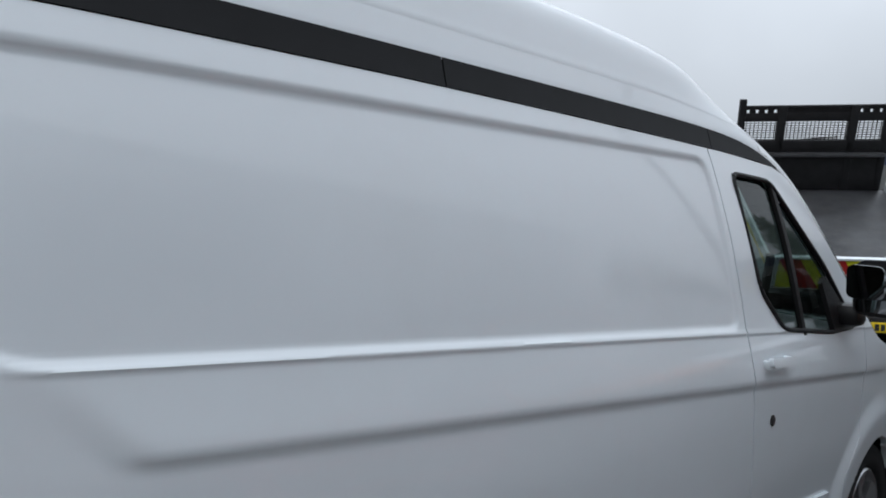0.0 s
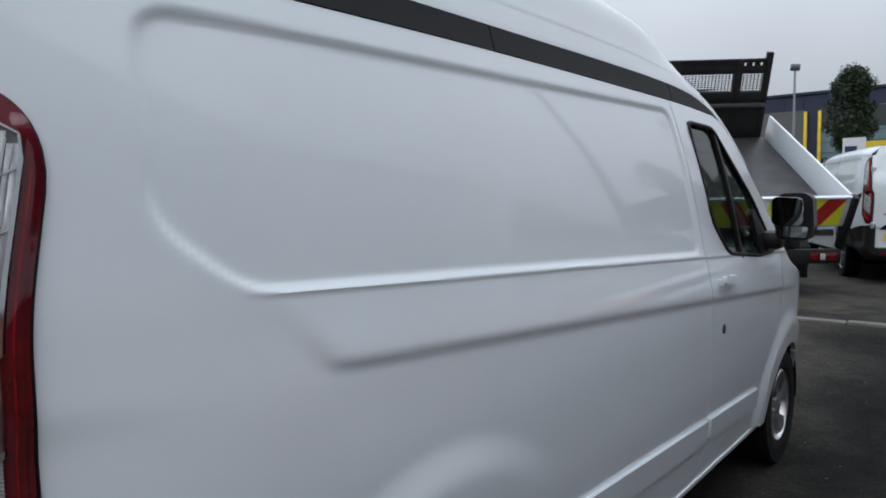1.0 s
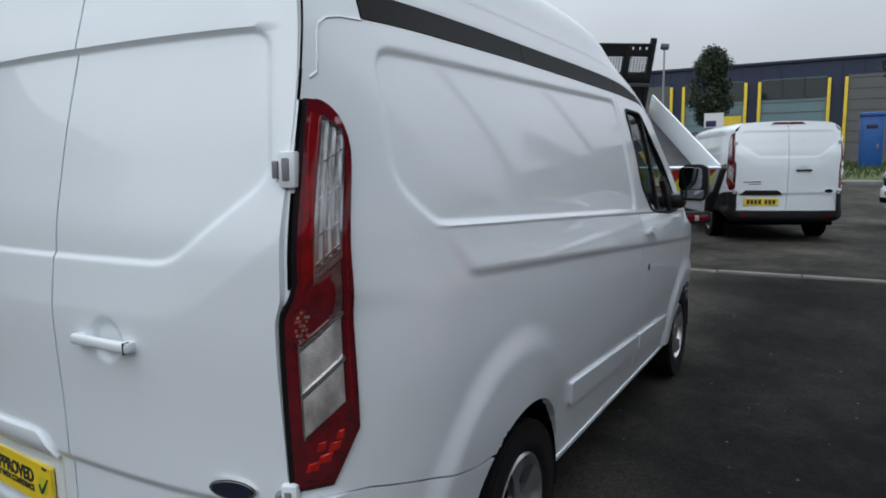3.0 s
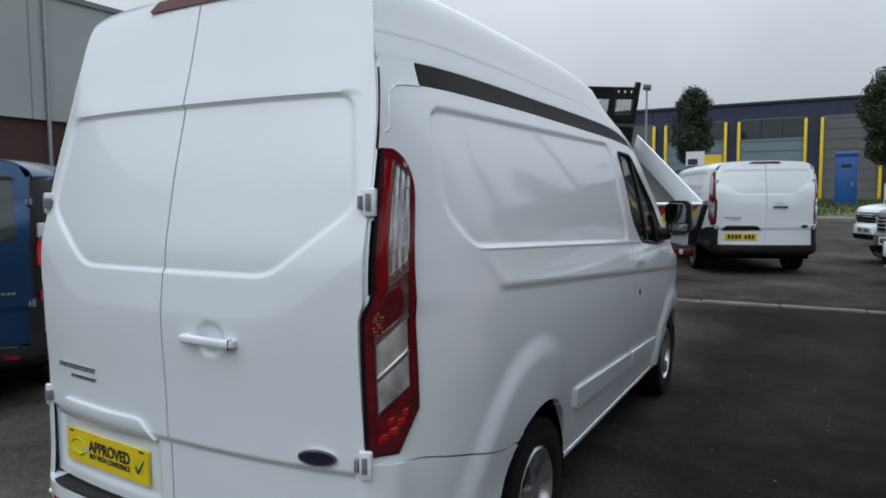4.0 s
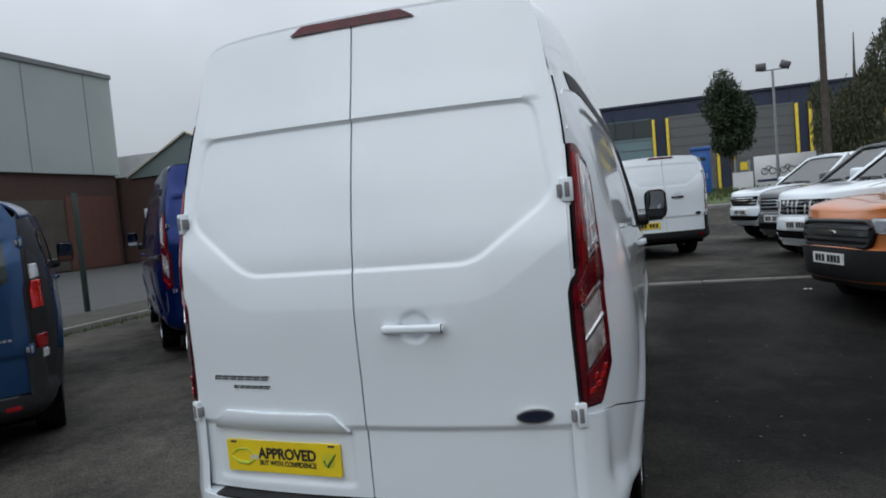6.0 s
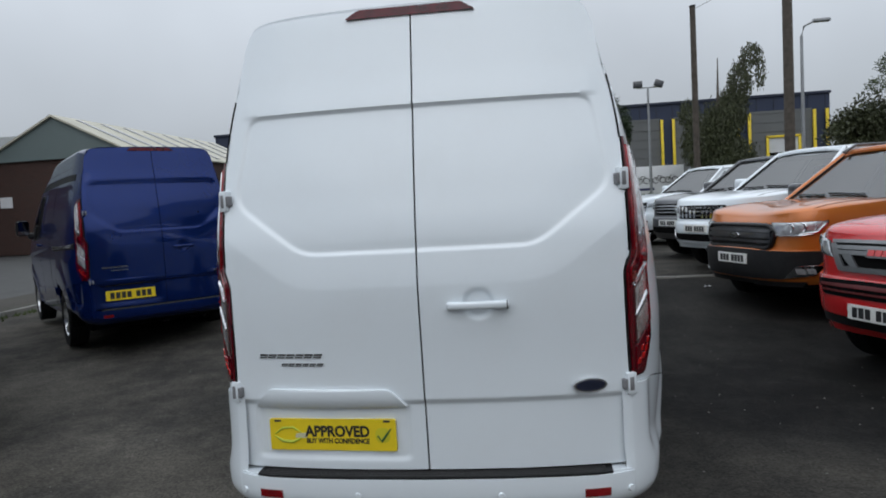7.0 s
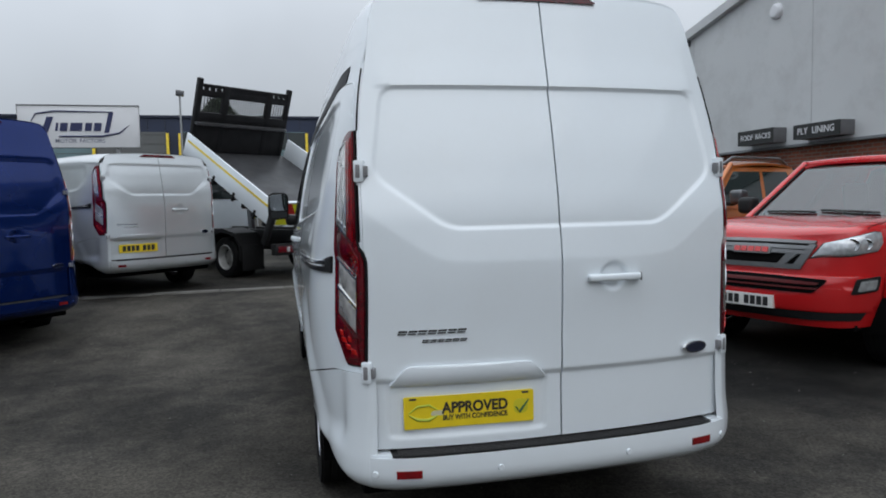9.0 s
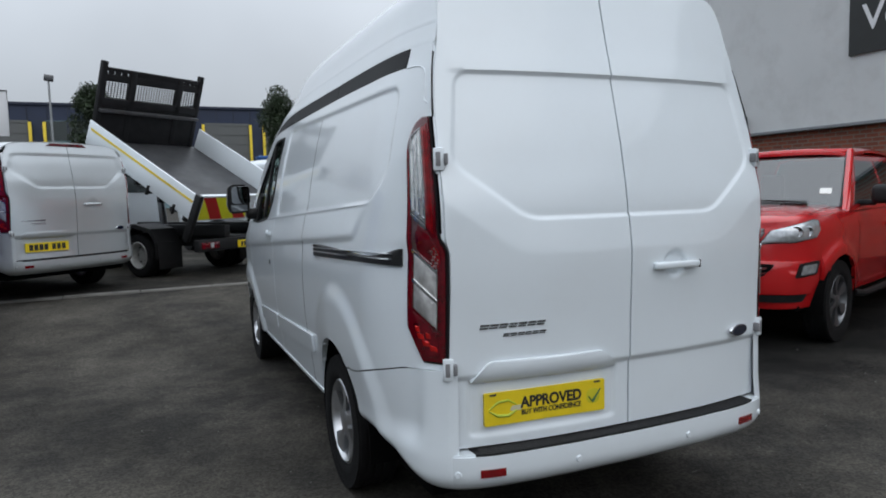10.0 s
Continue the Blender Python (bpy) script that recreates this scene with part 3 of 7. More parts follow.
def side_x(f, y, z, detail=True):
    """Half width of the skin at a place along the van and a height."""
    y, z = np.asarray(y, float), np.asarray(z, float)
    w = f["w"](z)
    amount = np.maximum(w - f["edge"](z), 0.03)
    q = np.clip((0.62 - (y - f["rear"](z) + 0.066)) / 0.486, 0, 1.2)
    x = w - amount * q ** 2.2 - f["nose"](y)
    if detail:
        up, low = crease_up(y), crease_low(y)
        start = 0.60 + 0.95 * np.clip(1.46 - z, 0, 0.2)     # the wedge's slanting rear end
        run = smooth01((y - start + 0.05) / 0.09) * smooth01((4.6 - y) / 0.5)
        band = np.clip((up - z) / np.maximum(up - low, 0.02), 0, 1)
        below = smooth01((z - (low - 0.030)) / 0.034)
        x = x + 0.0105 * run * band * below * (z < up)
        x = x + 0.0042 * run * smooth01(1 - np.abs(z - up + 0.008) / 0.012)
        x = x - 0.0095 * smooth01(inside_depth(y, z, round_poly([(0.455, panel_top(f, 0.455)), (2.675, panel_top(f, 2.675)), *SIDE_PANEL], 0.07, 5)) / 0.019 + 0.4) * f["relief"]
        for hub in (REAR_HUB, FRONT_HUB):
            cy, cz = (1.03, 0.42) if hub == REAR_HUB else (hub, HUB_Z)
            r = np.hypot(y - cy, z - cz)
            x = x + 0.022 * smooth01((0.665 - r) / 0.11 if hub == REAR_HUB else (0.60 - r) / 0.11) * (smooth01((1.60 - y) / 0.5) if hub == REAR_HUB else 1.0) * smooth01((z - 0.12) / 0.12)
    return x


def rear_y(f, x, z, plain=False):
    """The rear doors' skin."""
    x, z = np.asarray(x, float), np.asarray(z, float)
    a = np.abs(x)
    y = f["rear"](z) + 0.068 * np.clip(a / 0.8, 0, 1.2) ** 2.5
    if plain:
        return y
    top = 1.950 if f["high"] else 1.80
    poly = [(-0.3, top), (0.690, top), (0.742, 1.60), (0.458, 1.388), (-0.3, 1.388)]
    d = inside_depth(a, z, round_poly(poly, 0.06, 5))
    y = y + 0.0080 * f["relief"] * smooth01(d / 0.020 + 0.45)
    # under the panel a band leans back up to the crease, and ends in a soft edge
    y = y - 0.0135 * f["relief"] * np.clip(-d / 0.135, 0, 1) * smooth01((1.74 - z) / 0.2)
    y = y + 0.0073 * f["relief"] * smooth01((1.245 - z) / 0.30)
    if f["high"]:
        y = y - 0.005 * (1 - smooth01((z - top) / 0.16)) * (z > top) * smooth01((0.73 - a) / 0.05)
    y = y + 0.013 * smooth01((0.812 - z) / 0.03)
    cup = np.hypot((x - 0.228) / 1.05, z - 1.176)
    y = y + 0.014 * smooth01((0.063 - cup) / 0.020)
    recess = inside_depth(x, z, round_poly([(-0.72, 0.555), (-0.055, 0.555), (-0.055, 0.80), (-0.72, 0.80)], 0.04, 4))
    return y + 0.008 * smooth01(recess / 0.025)


SECTION = np.array([(1, 0), (0.99, 0.10), (0.977, 0.24), (0.958, 0.45), (0.939, 0.66), (0.922, 0.785), (0.890, 0.885), (0.815, 0.945), (0.67, 0.975), (0.42, 0.99), (0.2, 0.998), (0, 1)])
SECTION_T = np.r_[0, np.cumsum(np.hypot(*np.diff(SECTION, axis=0).T))]
SECTION_T /= SECTION_T[-1]
SECTION_X, SECTION_Z = curve(SECTION_T, SECTION[:, 0]), curve(SECTION_T, SECTION[:, 1])


def roof_points(f, ys, t):
    """Points over the roof: ys along, t from 0 (side) to 1 (middle)."""
    Y, T = np.meshgrid(ys, t, indexing="ij")
    top, h = f["top"](Y), f["arc"](Y)
    box_x, box_z = SECTION_X(T), SECTION_Z(T)
    soft = smooth01((Y - 2.6) / 0.8) if f["high"] else 0.6 + 0.4 * smooth01((Y - 2.6) / 0.8)
    a = T * math.pi / 2
    x = (1 - soft) * box_x + soft * np.cos(a) ** 0.8
    z = (1 - soft) * box_z + soft * np.sin(a) ** 0.8
    return side_x(f, Y, top - h, False) * x, Y, top - h + h * z


def snap(U, V, poly, reach):
    """Moves grid points that lie near a polygon's edge onto it."""
    best = np.full(U.shape, 1e9)
    bu, bv = U.copy(), V.copy()
    n = len(poly)
    for k in range(n):
        (ax, ay), (bx, by) = poly[k], poly[(k + 1) % n]
        ex, ey = bx - ax, by - ay
        t = np.clip(((U - ax) * ex + (V - ay) * ey) / (ex * ex + ey * ey + 1e-12), 0, 1)
        cu, cv = ax + t * ex, ay + t * ey
        d = np.hypot(U - cu, V - cv)
        m = d < best
        best, bu, bv = np.where(m, d, best), np.where(m, cu, bu), np.where(m, cv, bv)
    m = best < reach
    return np.where(m, bu, U), np.where(m, bv, V)


def cell_mask(U, V, poly):
    cu = 0.25 * (U[:-1, :-1] + U[1:, :-1] + U[:-1, 1:] + U[1:, 1:])
    cv = 0.25 * (V[:-1, :-1] + V[1:, :-1] + V[:-1, 1:] + V[1:, 1:])
    return inside_depth(cu, cv, poly) > 0


def circle_poly(cy, cz, r, n=72):
    return [(cy + r * math.cos(2 * math.pi * k / n), cz + r * math.sin(2 * math.pi * k / n)) for k in range(n)]


def side_panel(f, name, y0, y1, z0, z1, step, side, mat, parent, cuts=(), label=""):
    """A piece of the side skin between two lines y0(z), y1(z) and heights z0(y), z1(y)."""
    zm = 1.0
    nz = max(4, int(1.65 / step))
    ny = max(4, int(float(np.max(y1(zm) - y0(zm))) / step))
    u, v = np.meshgrid(np.linspace(0, 1, ny), np.linspace(0, 1, nz), indexing="ij")
    Z = 0.4 + v * 1.5
    for _ in range(4):
        Y = y0(Z) + u * (y1(Z) - y0(Z))
        # rows run along the creases
        low, up, top, end = crease_low(Y), crease_up(Y), panel_top(f, Y), z1(Y)
        end = np.maximum(end, z0(Y) + 0.02)
        knots = [z0(Y), low - 0.07, low - 0.034, low + 0.006, up - 0.024, up - 0.008, up + 0.024, top - 0.03, top + 0.012, end]
        knots = [np.minimum(k, end) for k in knots]
        share = np.cumsum([0.0, 0.78, 0.09, 0.05, 0.09, 0.045, 0.05, 0.40, 0.055, 0.04])
        share /= share[-1]
        Z = np.zeros_like(Y)
        for k in range(9):
            t = np.clip((v - share[k]) / (share[k + 1] - share[k]), 0, 1)
            Z = np.where((v >= share[k]) if k else True, knots[k] + t * (knots[k + 1] - knots[k]), Z)
    keep = np.ones((ny - 1, nz - 1), bool)
    for poly in cuts:
        Y, Z = snap(Y, Z, poly, 0.62 * step)
        keep &= ~cell_mask(Y, Z, poly)
    X = side_x(f, Y, Z) * side
    return sheet(name, np.stack([X, Y, Z], -1), mat, parent, label, flange=(-0.03 * side, 0, 0), flip=side > 0, keep=keep)


def b_line(z):
    """The seam behind the front door."""
    return np.interp(np.asarray(z, float), [0.2, 0.6, 1.0, 1.15, 1.40, 1.71, 1.97, 2.3], [2.83, 2.82, 2.79, 2.79, 2.765, 2.740, 2.715, 2.66])


def a_line(z):
    """The seam ahead of the front door."""
    return np.interp(np.asarray(z, float), [0.2, 0.62, 0.8, 1.25, 1.9], [3.72, 3.78, 3.92, 3.98, 3.98])


def bumper_seam(y):
    return np.interp(np.asarray(y, float), [0.1, 0.294, 0.704, 1.10], [0.84, 0.823, 0.722, 0.677])


WINDOW = [(2.855, 1.922), (3.175, 1.915), (3.585, 1.57), (3.86, 1.295), (3.57, 1.29), (3.09, 1.336), (2.920, 1.49)]
BUMPER_XY = [(0, 0.020), (0.3, 0.026), (0.55, 0.043), (0.664, 0.060), (0.76, 0.092), (0.83, 0.140), (0.885, 0.205), (0.918, 0.30), (0.938, 0.42), (0.950, 0.60), (0.957, 0.83), (0.960, 1.15)]
BUMPER_T = np.r_[0, np.cumsum(np.hypot(*np.diff(np.array(BUMPER_XY), axis=0).T))]
BUMPER_X, BUMPER_Y = curve(BUMPER_T, [p[0] for p in BUMPER_XY]), curve(BUMPER_T, [p[1] for p in BUMPER_XY])
BUMPER_OFF = curve([0.33, 0.355, 0.385, 0.425, 0.48, 0.54, 0.62, 0.86], [-0.12, -0.065, -0.022, -0.002, 0.0, -0.004, -0.009, -0.012])


def bumper_surface(u, z):
    """u: metres along the bumper from the middle, either way."""
    u, z = np.asarray(u, float), np.asarray(z, float)
    s, t = np.sign(u), np.abs(u)
    e = 1e-3
    tx, ty = BUMPER_X(t + e) - BUMPER_X(np.maximum(t - e, 0)), BUMPER_Y(t + e) - BUMPER_Y(np.maximum(t - e, 0))
    n = np.hypot(tx, ty) + 1e-12
    off = BUMPER_OFF(z)
    return np.stack([s * (BUMPER_X(t) + off * ty / n), BUMPER_Y(t) - off * tx / n, z + 0 * u], -1)


def steel_wheel(parent, x, y, side, r, z, deep):
    """A pressed steel wheel: a dished disc with hand holes and a hub; deep: how far the dish lies behind the rim."""
    w = new("wheel")
    w.parent = parent
    w.matrix_local = pose(x, y, z, 0, 0, 0 if side > 0 else 180)
    q = r * 0.62
    part("tyre", lathe([(q, -0.20), (q + 0.04, -0.21), (r - 0.02, -0.205), (r, -0.18), (r, -0.03), (r - 0.02, -0.006), (q + 0.05, 0.004), (q, -0.012)], n=48), RUBBER, w)
    part("rim", lathe([(q, -0.2), (q, -0.012), (q - 0.012, -0.004), (q - 0.022, -0.02), (q - 0.03, -deep)], n=40), PALE_STEEL, w)
    part("disc", lathe([(q - 0.03, -deep), (q - 0.06, -deep - 0.012), (q - 0.09, -deep + 0.015), (0.075, -deep + 0.03), (0.07, -deep + 0.05), (0.0, -deep + 0.055)], n=40), PALE_STEEL, w)
    for k in range(8):
        a = 2 * math.pi * k / 8
        part("hand_hole", lathe([(0.0, 0.006), (0.020, 0.004), (0.022, -0.01)], "x", 12, pose(-deep - 0.004, (q - 0.065) * math.cos(a), (q - 0.065) * math.sin(a))), GAP, w)
    return w


def wheel(parent, x, y, side, alloy=True, r=WHEEL_R, z=HUB_Z, rim=None, spokes=5):
    w = new("wheel")
    w.parent = parent
    w.matrix_local = pose(x, y, z, 0, 0, 0 if side > 0 else 180)
    q = r * 0.635
    rim = rim or ALLOY
    tread = [(q, -0.20), (q + 0.04, -0.215), (r - 0.03, -0.215)]
    for k in range(5):
        a = -0.195 + 0.04 * k
        tread += [(r, a), (r, a + 0.026), (r - 0.007, a + 0.028), (r - 0.007, a + 0.038)]
    tread += [(r - 0.022, 0.0), (q + 0.055, 0.006), (q + 0.02, 0.002), (q, -0.012)]
    part("tyre", lathe(tread, n=56), RUBBER, w)
    part("rim", lathe([(q, -0.2), (q, -0.012), (q - 0.010, -0.004), (q - 0.02, -0.016), (q - 0.03, -0.09), (q - 0.035, -0.16)]), rim, w)
    part("brake_disc", lathe([(0.0, -0.10), (q - 0.045, -0.10), (q - 0.045, -0.12)], n=32), GAP, w)
    wide = 2 * math.pi * q / spokes
    for k in range(spokes):
        sp = bmesh.new()
        ring = []
        for rr, half, front in ((0.045, 0.026, -0.020), (0.11, 0.022, -0.026), (q - 0.05, 0.20 * wide, -0.020), (q - 0.008, 0.29 * wide, -0.012)):
            ring.append([sp.verts.new((front, -half, rr)), sp.verts.new((front + 0.006, 0, rr)), sp.verts.new((front, half, rr)),
                         sp.verts.new((front - 0.03, half * 0.8, rr)), sp.verts.new((front - 0.03, -half * 0.8, rr))])
        for a, b in zip(ring, ring[1:]):
            for j in range(5):
                sp.faces.new((a[j], a[(j + 1) % 5], b[(j + 1) % 5], b[j]))
        bmesh.ops.recalc_face_normals(sp, faces=sp.faces)
        sp.transform(Matrix.Rotation(2 * math.pi * k / spokes, 4, "X"))
        part("spoke", sp, rim, w, sharp=20)
    part("hub_cap", lathe([(0.0, -0.010), (0.045, -0.012), (0.058, -0.02), (0.062, -0.05)], n=24), rim, w)
    return w


def arch_liner(parent, x, y, side, r=0.392, z=HUB_Z, deep=0.36):
    n = 26
    bm = bmesh.new()
    rings = []
    for a in (0.0, -deep):
        rings.append([bm.verts.new((side * (x + a), y + r * math.cos(t), z + r * math.sin(t))) for t in np.linspace(-0.16, math.pi + 0.16, n)])
    for k in range(n - 1):
        bm.faces.new((rings[0][k], rings[0][k + 1], rings[1][k + 1], rings[1][k]))
    bm.faces.new(rings[1])
    part("arch_liner", bm, GAP, parent)


def bars_plate(parent, surface, cx, cz, mat, wide=0.52, tall=0.111, count=(4, 3), out=0.012, tilt_up=0.0):
    """A number plate: a thin board with plain bars in place of its characters."""
    board = patch(surface, [(cx - wide / 2, cz - tall / 2), (cx + wide / 2, cz - tall / 2), (cx + wide / 2, cz + tall / 2), (cx - wide / 2, cz + tall / 2)],
                  "number_plate", mat, parent, out, 0.012, 0.06)
    n = sum(count)
    w = wide * 0.86 / (n + 0.6)
    x = cx - wide * 0.43
    for k in range(n):
        if k == count[0]:
            x += 0.6 * w
        patch(surface, [(x + 0.12 * w, cz - 0.036), (x + 0.88 * w, cz - 0.036), (x + 0.88 * w, cz + 0.036), (x + 0.12 * w, cz + 0.036)], "bar", INK, board, out + 0.002, 0.003, 0.04)
        x += w
    return board


def corner_lamps(f, van, s):
    """Upright lamp column on a rear corner: clear and red windows in a dark bezel."""
    surf = lambda u, v: np.stack([s * side_x(f, start_y(f, v) + u, v, False), start_y(f, v) + u, v], -1)
    bezel = patch(surf, round_poly([(0.0, 0.66), (0.16, 0.70), (0.17, 1.50), (0.03, 1.58)], 0.03, 3), "tail_light", MIRROR_BLACK, van, 0.006, 0.02, 0.05, "upright lamp column with red and clear windows", flip=s < 0)
    for z0, z1, mat in ((1.345, 1.455, CLEAR_LENS), (1.125, 1.335, RED_GLOW), (0.83, 0.935, RED_BRIGHT), (0.75, 0.82, CLEAR_LENS)):
        patch(surf, round_poly([(0.035, z0), (0.135, z0 + 0.01), (0.135, z1), (0.035, z1)], 0.015, 3), "lens", mat, bezel, 0.014, 0.01, 0.03, bulge=0.006, flip=s < 0)


def tail_light(f, van, s):
    def surf(u, v):
        return np.stack([s * side_x(f, start_y(f, v) + u, v, False), start_y(f, v) + u, v], -1)

    fl = s < 0
    def outer(z):
        if z > 1.63:
            return 0.014 + 0.117 * math.sqrt(max(0.0, 1 - ((z - 1.63) / 0.152) ** 2))
        return float(np.interp(z, [0.86, 0.87, 0.92, 0.99, 1.25, 1.63], [0.070, 0.076, 0.099, 0.131, 0.131, 0.131]))

    zs_ = [0.864, 0.88, 0.92, 0.99, 1.1, 1.25, 1.29, 1.355, 1.40, 1.55, 1.63, 1.66, 1.69, 1.71, 1.73, 1.745, 1.757, 1.766, 1.773, 1.778]
    inner = lambda z: 0.0 if z < 1.29 else float(np.interp(z, [1.29, 1.355], [0.0, 0.016]))
    poly = [(inner(z), z) for z in zs_] + [(outer(z) + 0.003, z) for z in zs_[::-1]]
    grow = [(inner(z) - 0.009, z) for z in [0.855] + zs_ + [1.78]] + [(outer(z) + 0.006, z) for z in ([0.855] + zs_ + [1.78])[::-1]]
    lamp = patch(surf, grow, "tail_light", MIRROR_BLACK, van, 0.003, 0.02, 0.02, "red and clear tail light", flip=fl)
    plate = lambda name, pts, mat, out, thick=0.004, bulge=0.0: patch(surf, pts, name, mat, lamp, out, thick, 0.012, bulge=bulge, flip=fl)
    plate("red_lens", poly, RED_LENS, 0.009, 0.012, 0.005)
    strip = lambda u0, u1, z0, z1, du=0.0, dz=0.0: [(u0, z0), (u1, z0 + dz), (u1 + du, z1), (u0 + du, z1)]
    # maroon rail along the outer edge, with a brighter line down its middle
    plate("side_rail", [(0.108, 1.05), (0.127, 1.06), (0.127, 1.65), (0.120, 1.685), (0.108, 1.705)], RED_DEEP, 0.0150, 0.005, 0.002)
    plate("rail_line", strip(0.117, 0.1195, 1.06, 1.66), RED_BRIGHT, 0.0178, 0.002)
    # bright strip beside the door
    plate("red_strip", [(0.023, 1.345), (0.045, 1.368), (0.045, 1.738), (0.023, 1.748)], RED_BRIGHT, 0.0155, 0.006, 0.002)
    # red middle field; a brighter patch and pink facets paint the sparkle in its lower corner
    plate("red_field", [(0.010, 1.205), (0.106, 1.283), (0.106, 1.40), (0.046, 1.358), (0.012, 1.29)], RED_LENS, 0.0150, 0.005, 0.003)
    plate("glow_patch", [(0.012, 1.235), (0.034, 1.250), (0.034, 1.300), (0.022, 1.305), (0.012, 1.285)], RED_BRIGHT, 0.0172, 0.003)
    for k in range(26):
        cu, cz = 0.016 + 0.0062 * (k % 4) + 0.0022 * (k // 4 % 2), 1.222 + 0.0115 * (k // 4)
        plate("facet", [(cu, cz), (cu + 0.005, cz + 0.001), (cu + 0.005, cz + 0.0085), (cu, cz + 0.0075)], SPARKLE if k % 3 else RED_BRIGHT, 0.0185, 0.003)
    plate("smoked_lens", [(0.080, 1.268), (0.104, 1.286), (0.104, 1.405), (0.082, 1.385)], SMOKE_LENS, 0.0170)
    # bottom corner
    plate("red_corner", [(0.016, 0.885), (0.064, 0.882), (0.104, 0.945), (0.110, 1.052), (0.022, 0.972)], RED_LENS, 0.0150, 0.004, 0.002)
    for cu, cz, w in ((0.034, 0.915, 0.014), (0.058, 0.932, 0.016), (0.078, 0.958, 0.014), (0.052, 0.962, 0.010), (0.090, 0.985, 0.010)):
        plate("reflector", [(cu - w, cz - 0.010), (cu + 0.6 * w, cz - 0.008), (cu + w, cz + 0.014), (cu - 0.6 * w, cz + 0.010)], RED_GLOW, 0.0175, 0.004, 0.003)
    # clear upper lens: three bright columns in four steps, in a chrome frame
    plate("clear_lens", [(0.047, 1.362), (0.106, 1.412), (0.106, 1.672), (0.098, 1.708), (0.047, 1.738)], LENS_FLOOR, 0.0158)
    tops = (1.728, 1.712, 1.695)
    for c in range(3):
        u0, u1 = 0.0495 + 0.0185 * c, 0.0660 + 0.0185 * c
        steps = [1.400 + 0.015 * c, 1.462 + 0.012 * c, 1.545 + 0.012 * c, 1.628 + 0.012 * c, tops[c]]
        for half, mat in ((0, FOIL), (1, CLEAR_LENS)):
            ua = u0 + 0.0085 * half
            plate("reflector_column", strip(ua, ua + 0.008, steps[0], tops[c]), mat, 0.0175, 0.004, 0.0015)
        for z0 in steps[:-1]:
            plate("chrome_rib", [(u0, z0 - 0.002), (u1, z0 + 0.008), (u1, z0 + 0.011), (u0, z0 + 0.001)], CHROME, 0.0205, 0.003)
        plate("chrome_rib", strip(u1 - 0.0008, u1 + 0.0014, steps[0], tops[c] - 0.01), CHROME, 0.0215, 0.003)
    for k in range(3):
        plate("chrome_rib", [(0.049, 1.368 + 0.013 * k), (0.104, 1.413 + 0.013 * k), (0.104, 1.418 + 0.013 * k), (0.049, 1.374 + 0.013 * k)], CHROME, 0.0200, 0.004)
    edge = [(0.047, 1.362), (0.047, 1.738), (0.098, 1.708), (0.106, 1.672), (0.106, 1.412)]
    for (ua, za), (ub, zb) in zip(edge, edge[1:] + edge[:1]):
        w = 0.0016
        plate("lens_frame", [(ua - w, za), (ua + w, za), (ub + w, zb), (ub - w, zb)] if abs(zb - za) > abs(ub - ua) else [(ua, za - w), (ub, zb - w), (ub, zb + w), (ua, za + w)], CHROME, 0.0208, 0.004)
    # two ribbed lower lenses under notched slanting bars
    for z0, z1 in ((1.098, 1.196), (0.992, 1.084)):
        plate("clear_lens", [(0.024, z0), (0.104, z0 + 0.074), (0.104, z1 + 0.078), (0.024, z1)], FOIL_RIBBED, 0.0165, 0.004, 0.003)
    for z0 in (1.198, 1.086):
        bar = plate("chrome_bar", [(0.022, z0), (0.107, z0 + 0.080), (0.107, z0 + 0.092), (0.022, z0 + 0.012)], CHROME, 0.0225, 0.008)
        for k in range(13):
            u = 0.026 + 0.006 * k
            z = z0 + 0.080 * (u - 0.022) / 0.085
            plate("notch", [(u, z + 0.001), (u + 0.0024, z + 0.0035), (u + 0.0024, z + 0.010), (u, z + 0.008)], LENS_FLOOR, 0.0232, 0.003)
    plate("chrome_bar", strip(0.0205, 0.0235, 0.985, 1.215), CHROME, 0.0195, 0.006)


def door_mirror(van, s, paint=None):
    side = Matrix.Diagonal((s, 1, 1, 1))
    shell = [(1.015, 1.372), (1.165, 1.362), (1.192, 1.42), (1.184, 1.578), (1.15, 1.604), (1.04, 1.604), (1.01, 1.565)]
    mir = part("door_mirror", prism(round_poly(shell, 0.045), 3.655, 3.74, "y", side), MIRROR_BLACK, van, "black door mirror")
    cx, cz = 1.10, 1.485
    back = [(cx + (x - cx) * 0.8, cz + (z - cz) * 0.85) for x, z in round_poly(shell, 0.05)]
    part("mirror_shell", prism(back, 3.74, 3.79, "y", side), MIRROR_BLACK, mir)
    tilt = side @ pose(0, 3.647, 1.5, 9, 0, -6) @ Matrix.Translation((0, -3.647, -1.5))
    part("mirror_glass", prism(round_poly([(1.026, 1.448), (1.172, 1.446), (1.176, 1.582), (1.036, 1.590)], 0.03), 3.643, 3.652, "y", tilt), MIRROR, mir)
    part("mirror_glass", prism(round_poly([(1.028, 1.386), (1.160, 1.380), (1.168, 1.436), (1.028, 1.438)], 0.015), 3.646, 3.656, "y", side), MIRROR, mir)
    part("mirror_arm", box(*sorted((s * 0.90, s * 1.04)), 3.66, 3.78, 1.31, 1.41, 0.03), MIRROR_BLACK, mir)


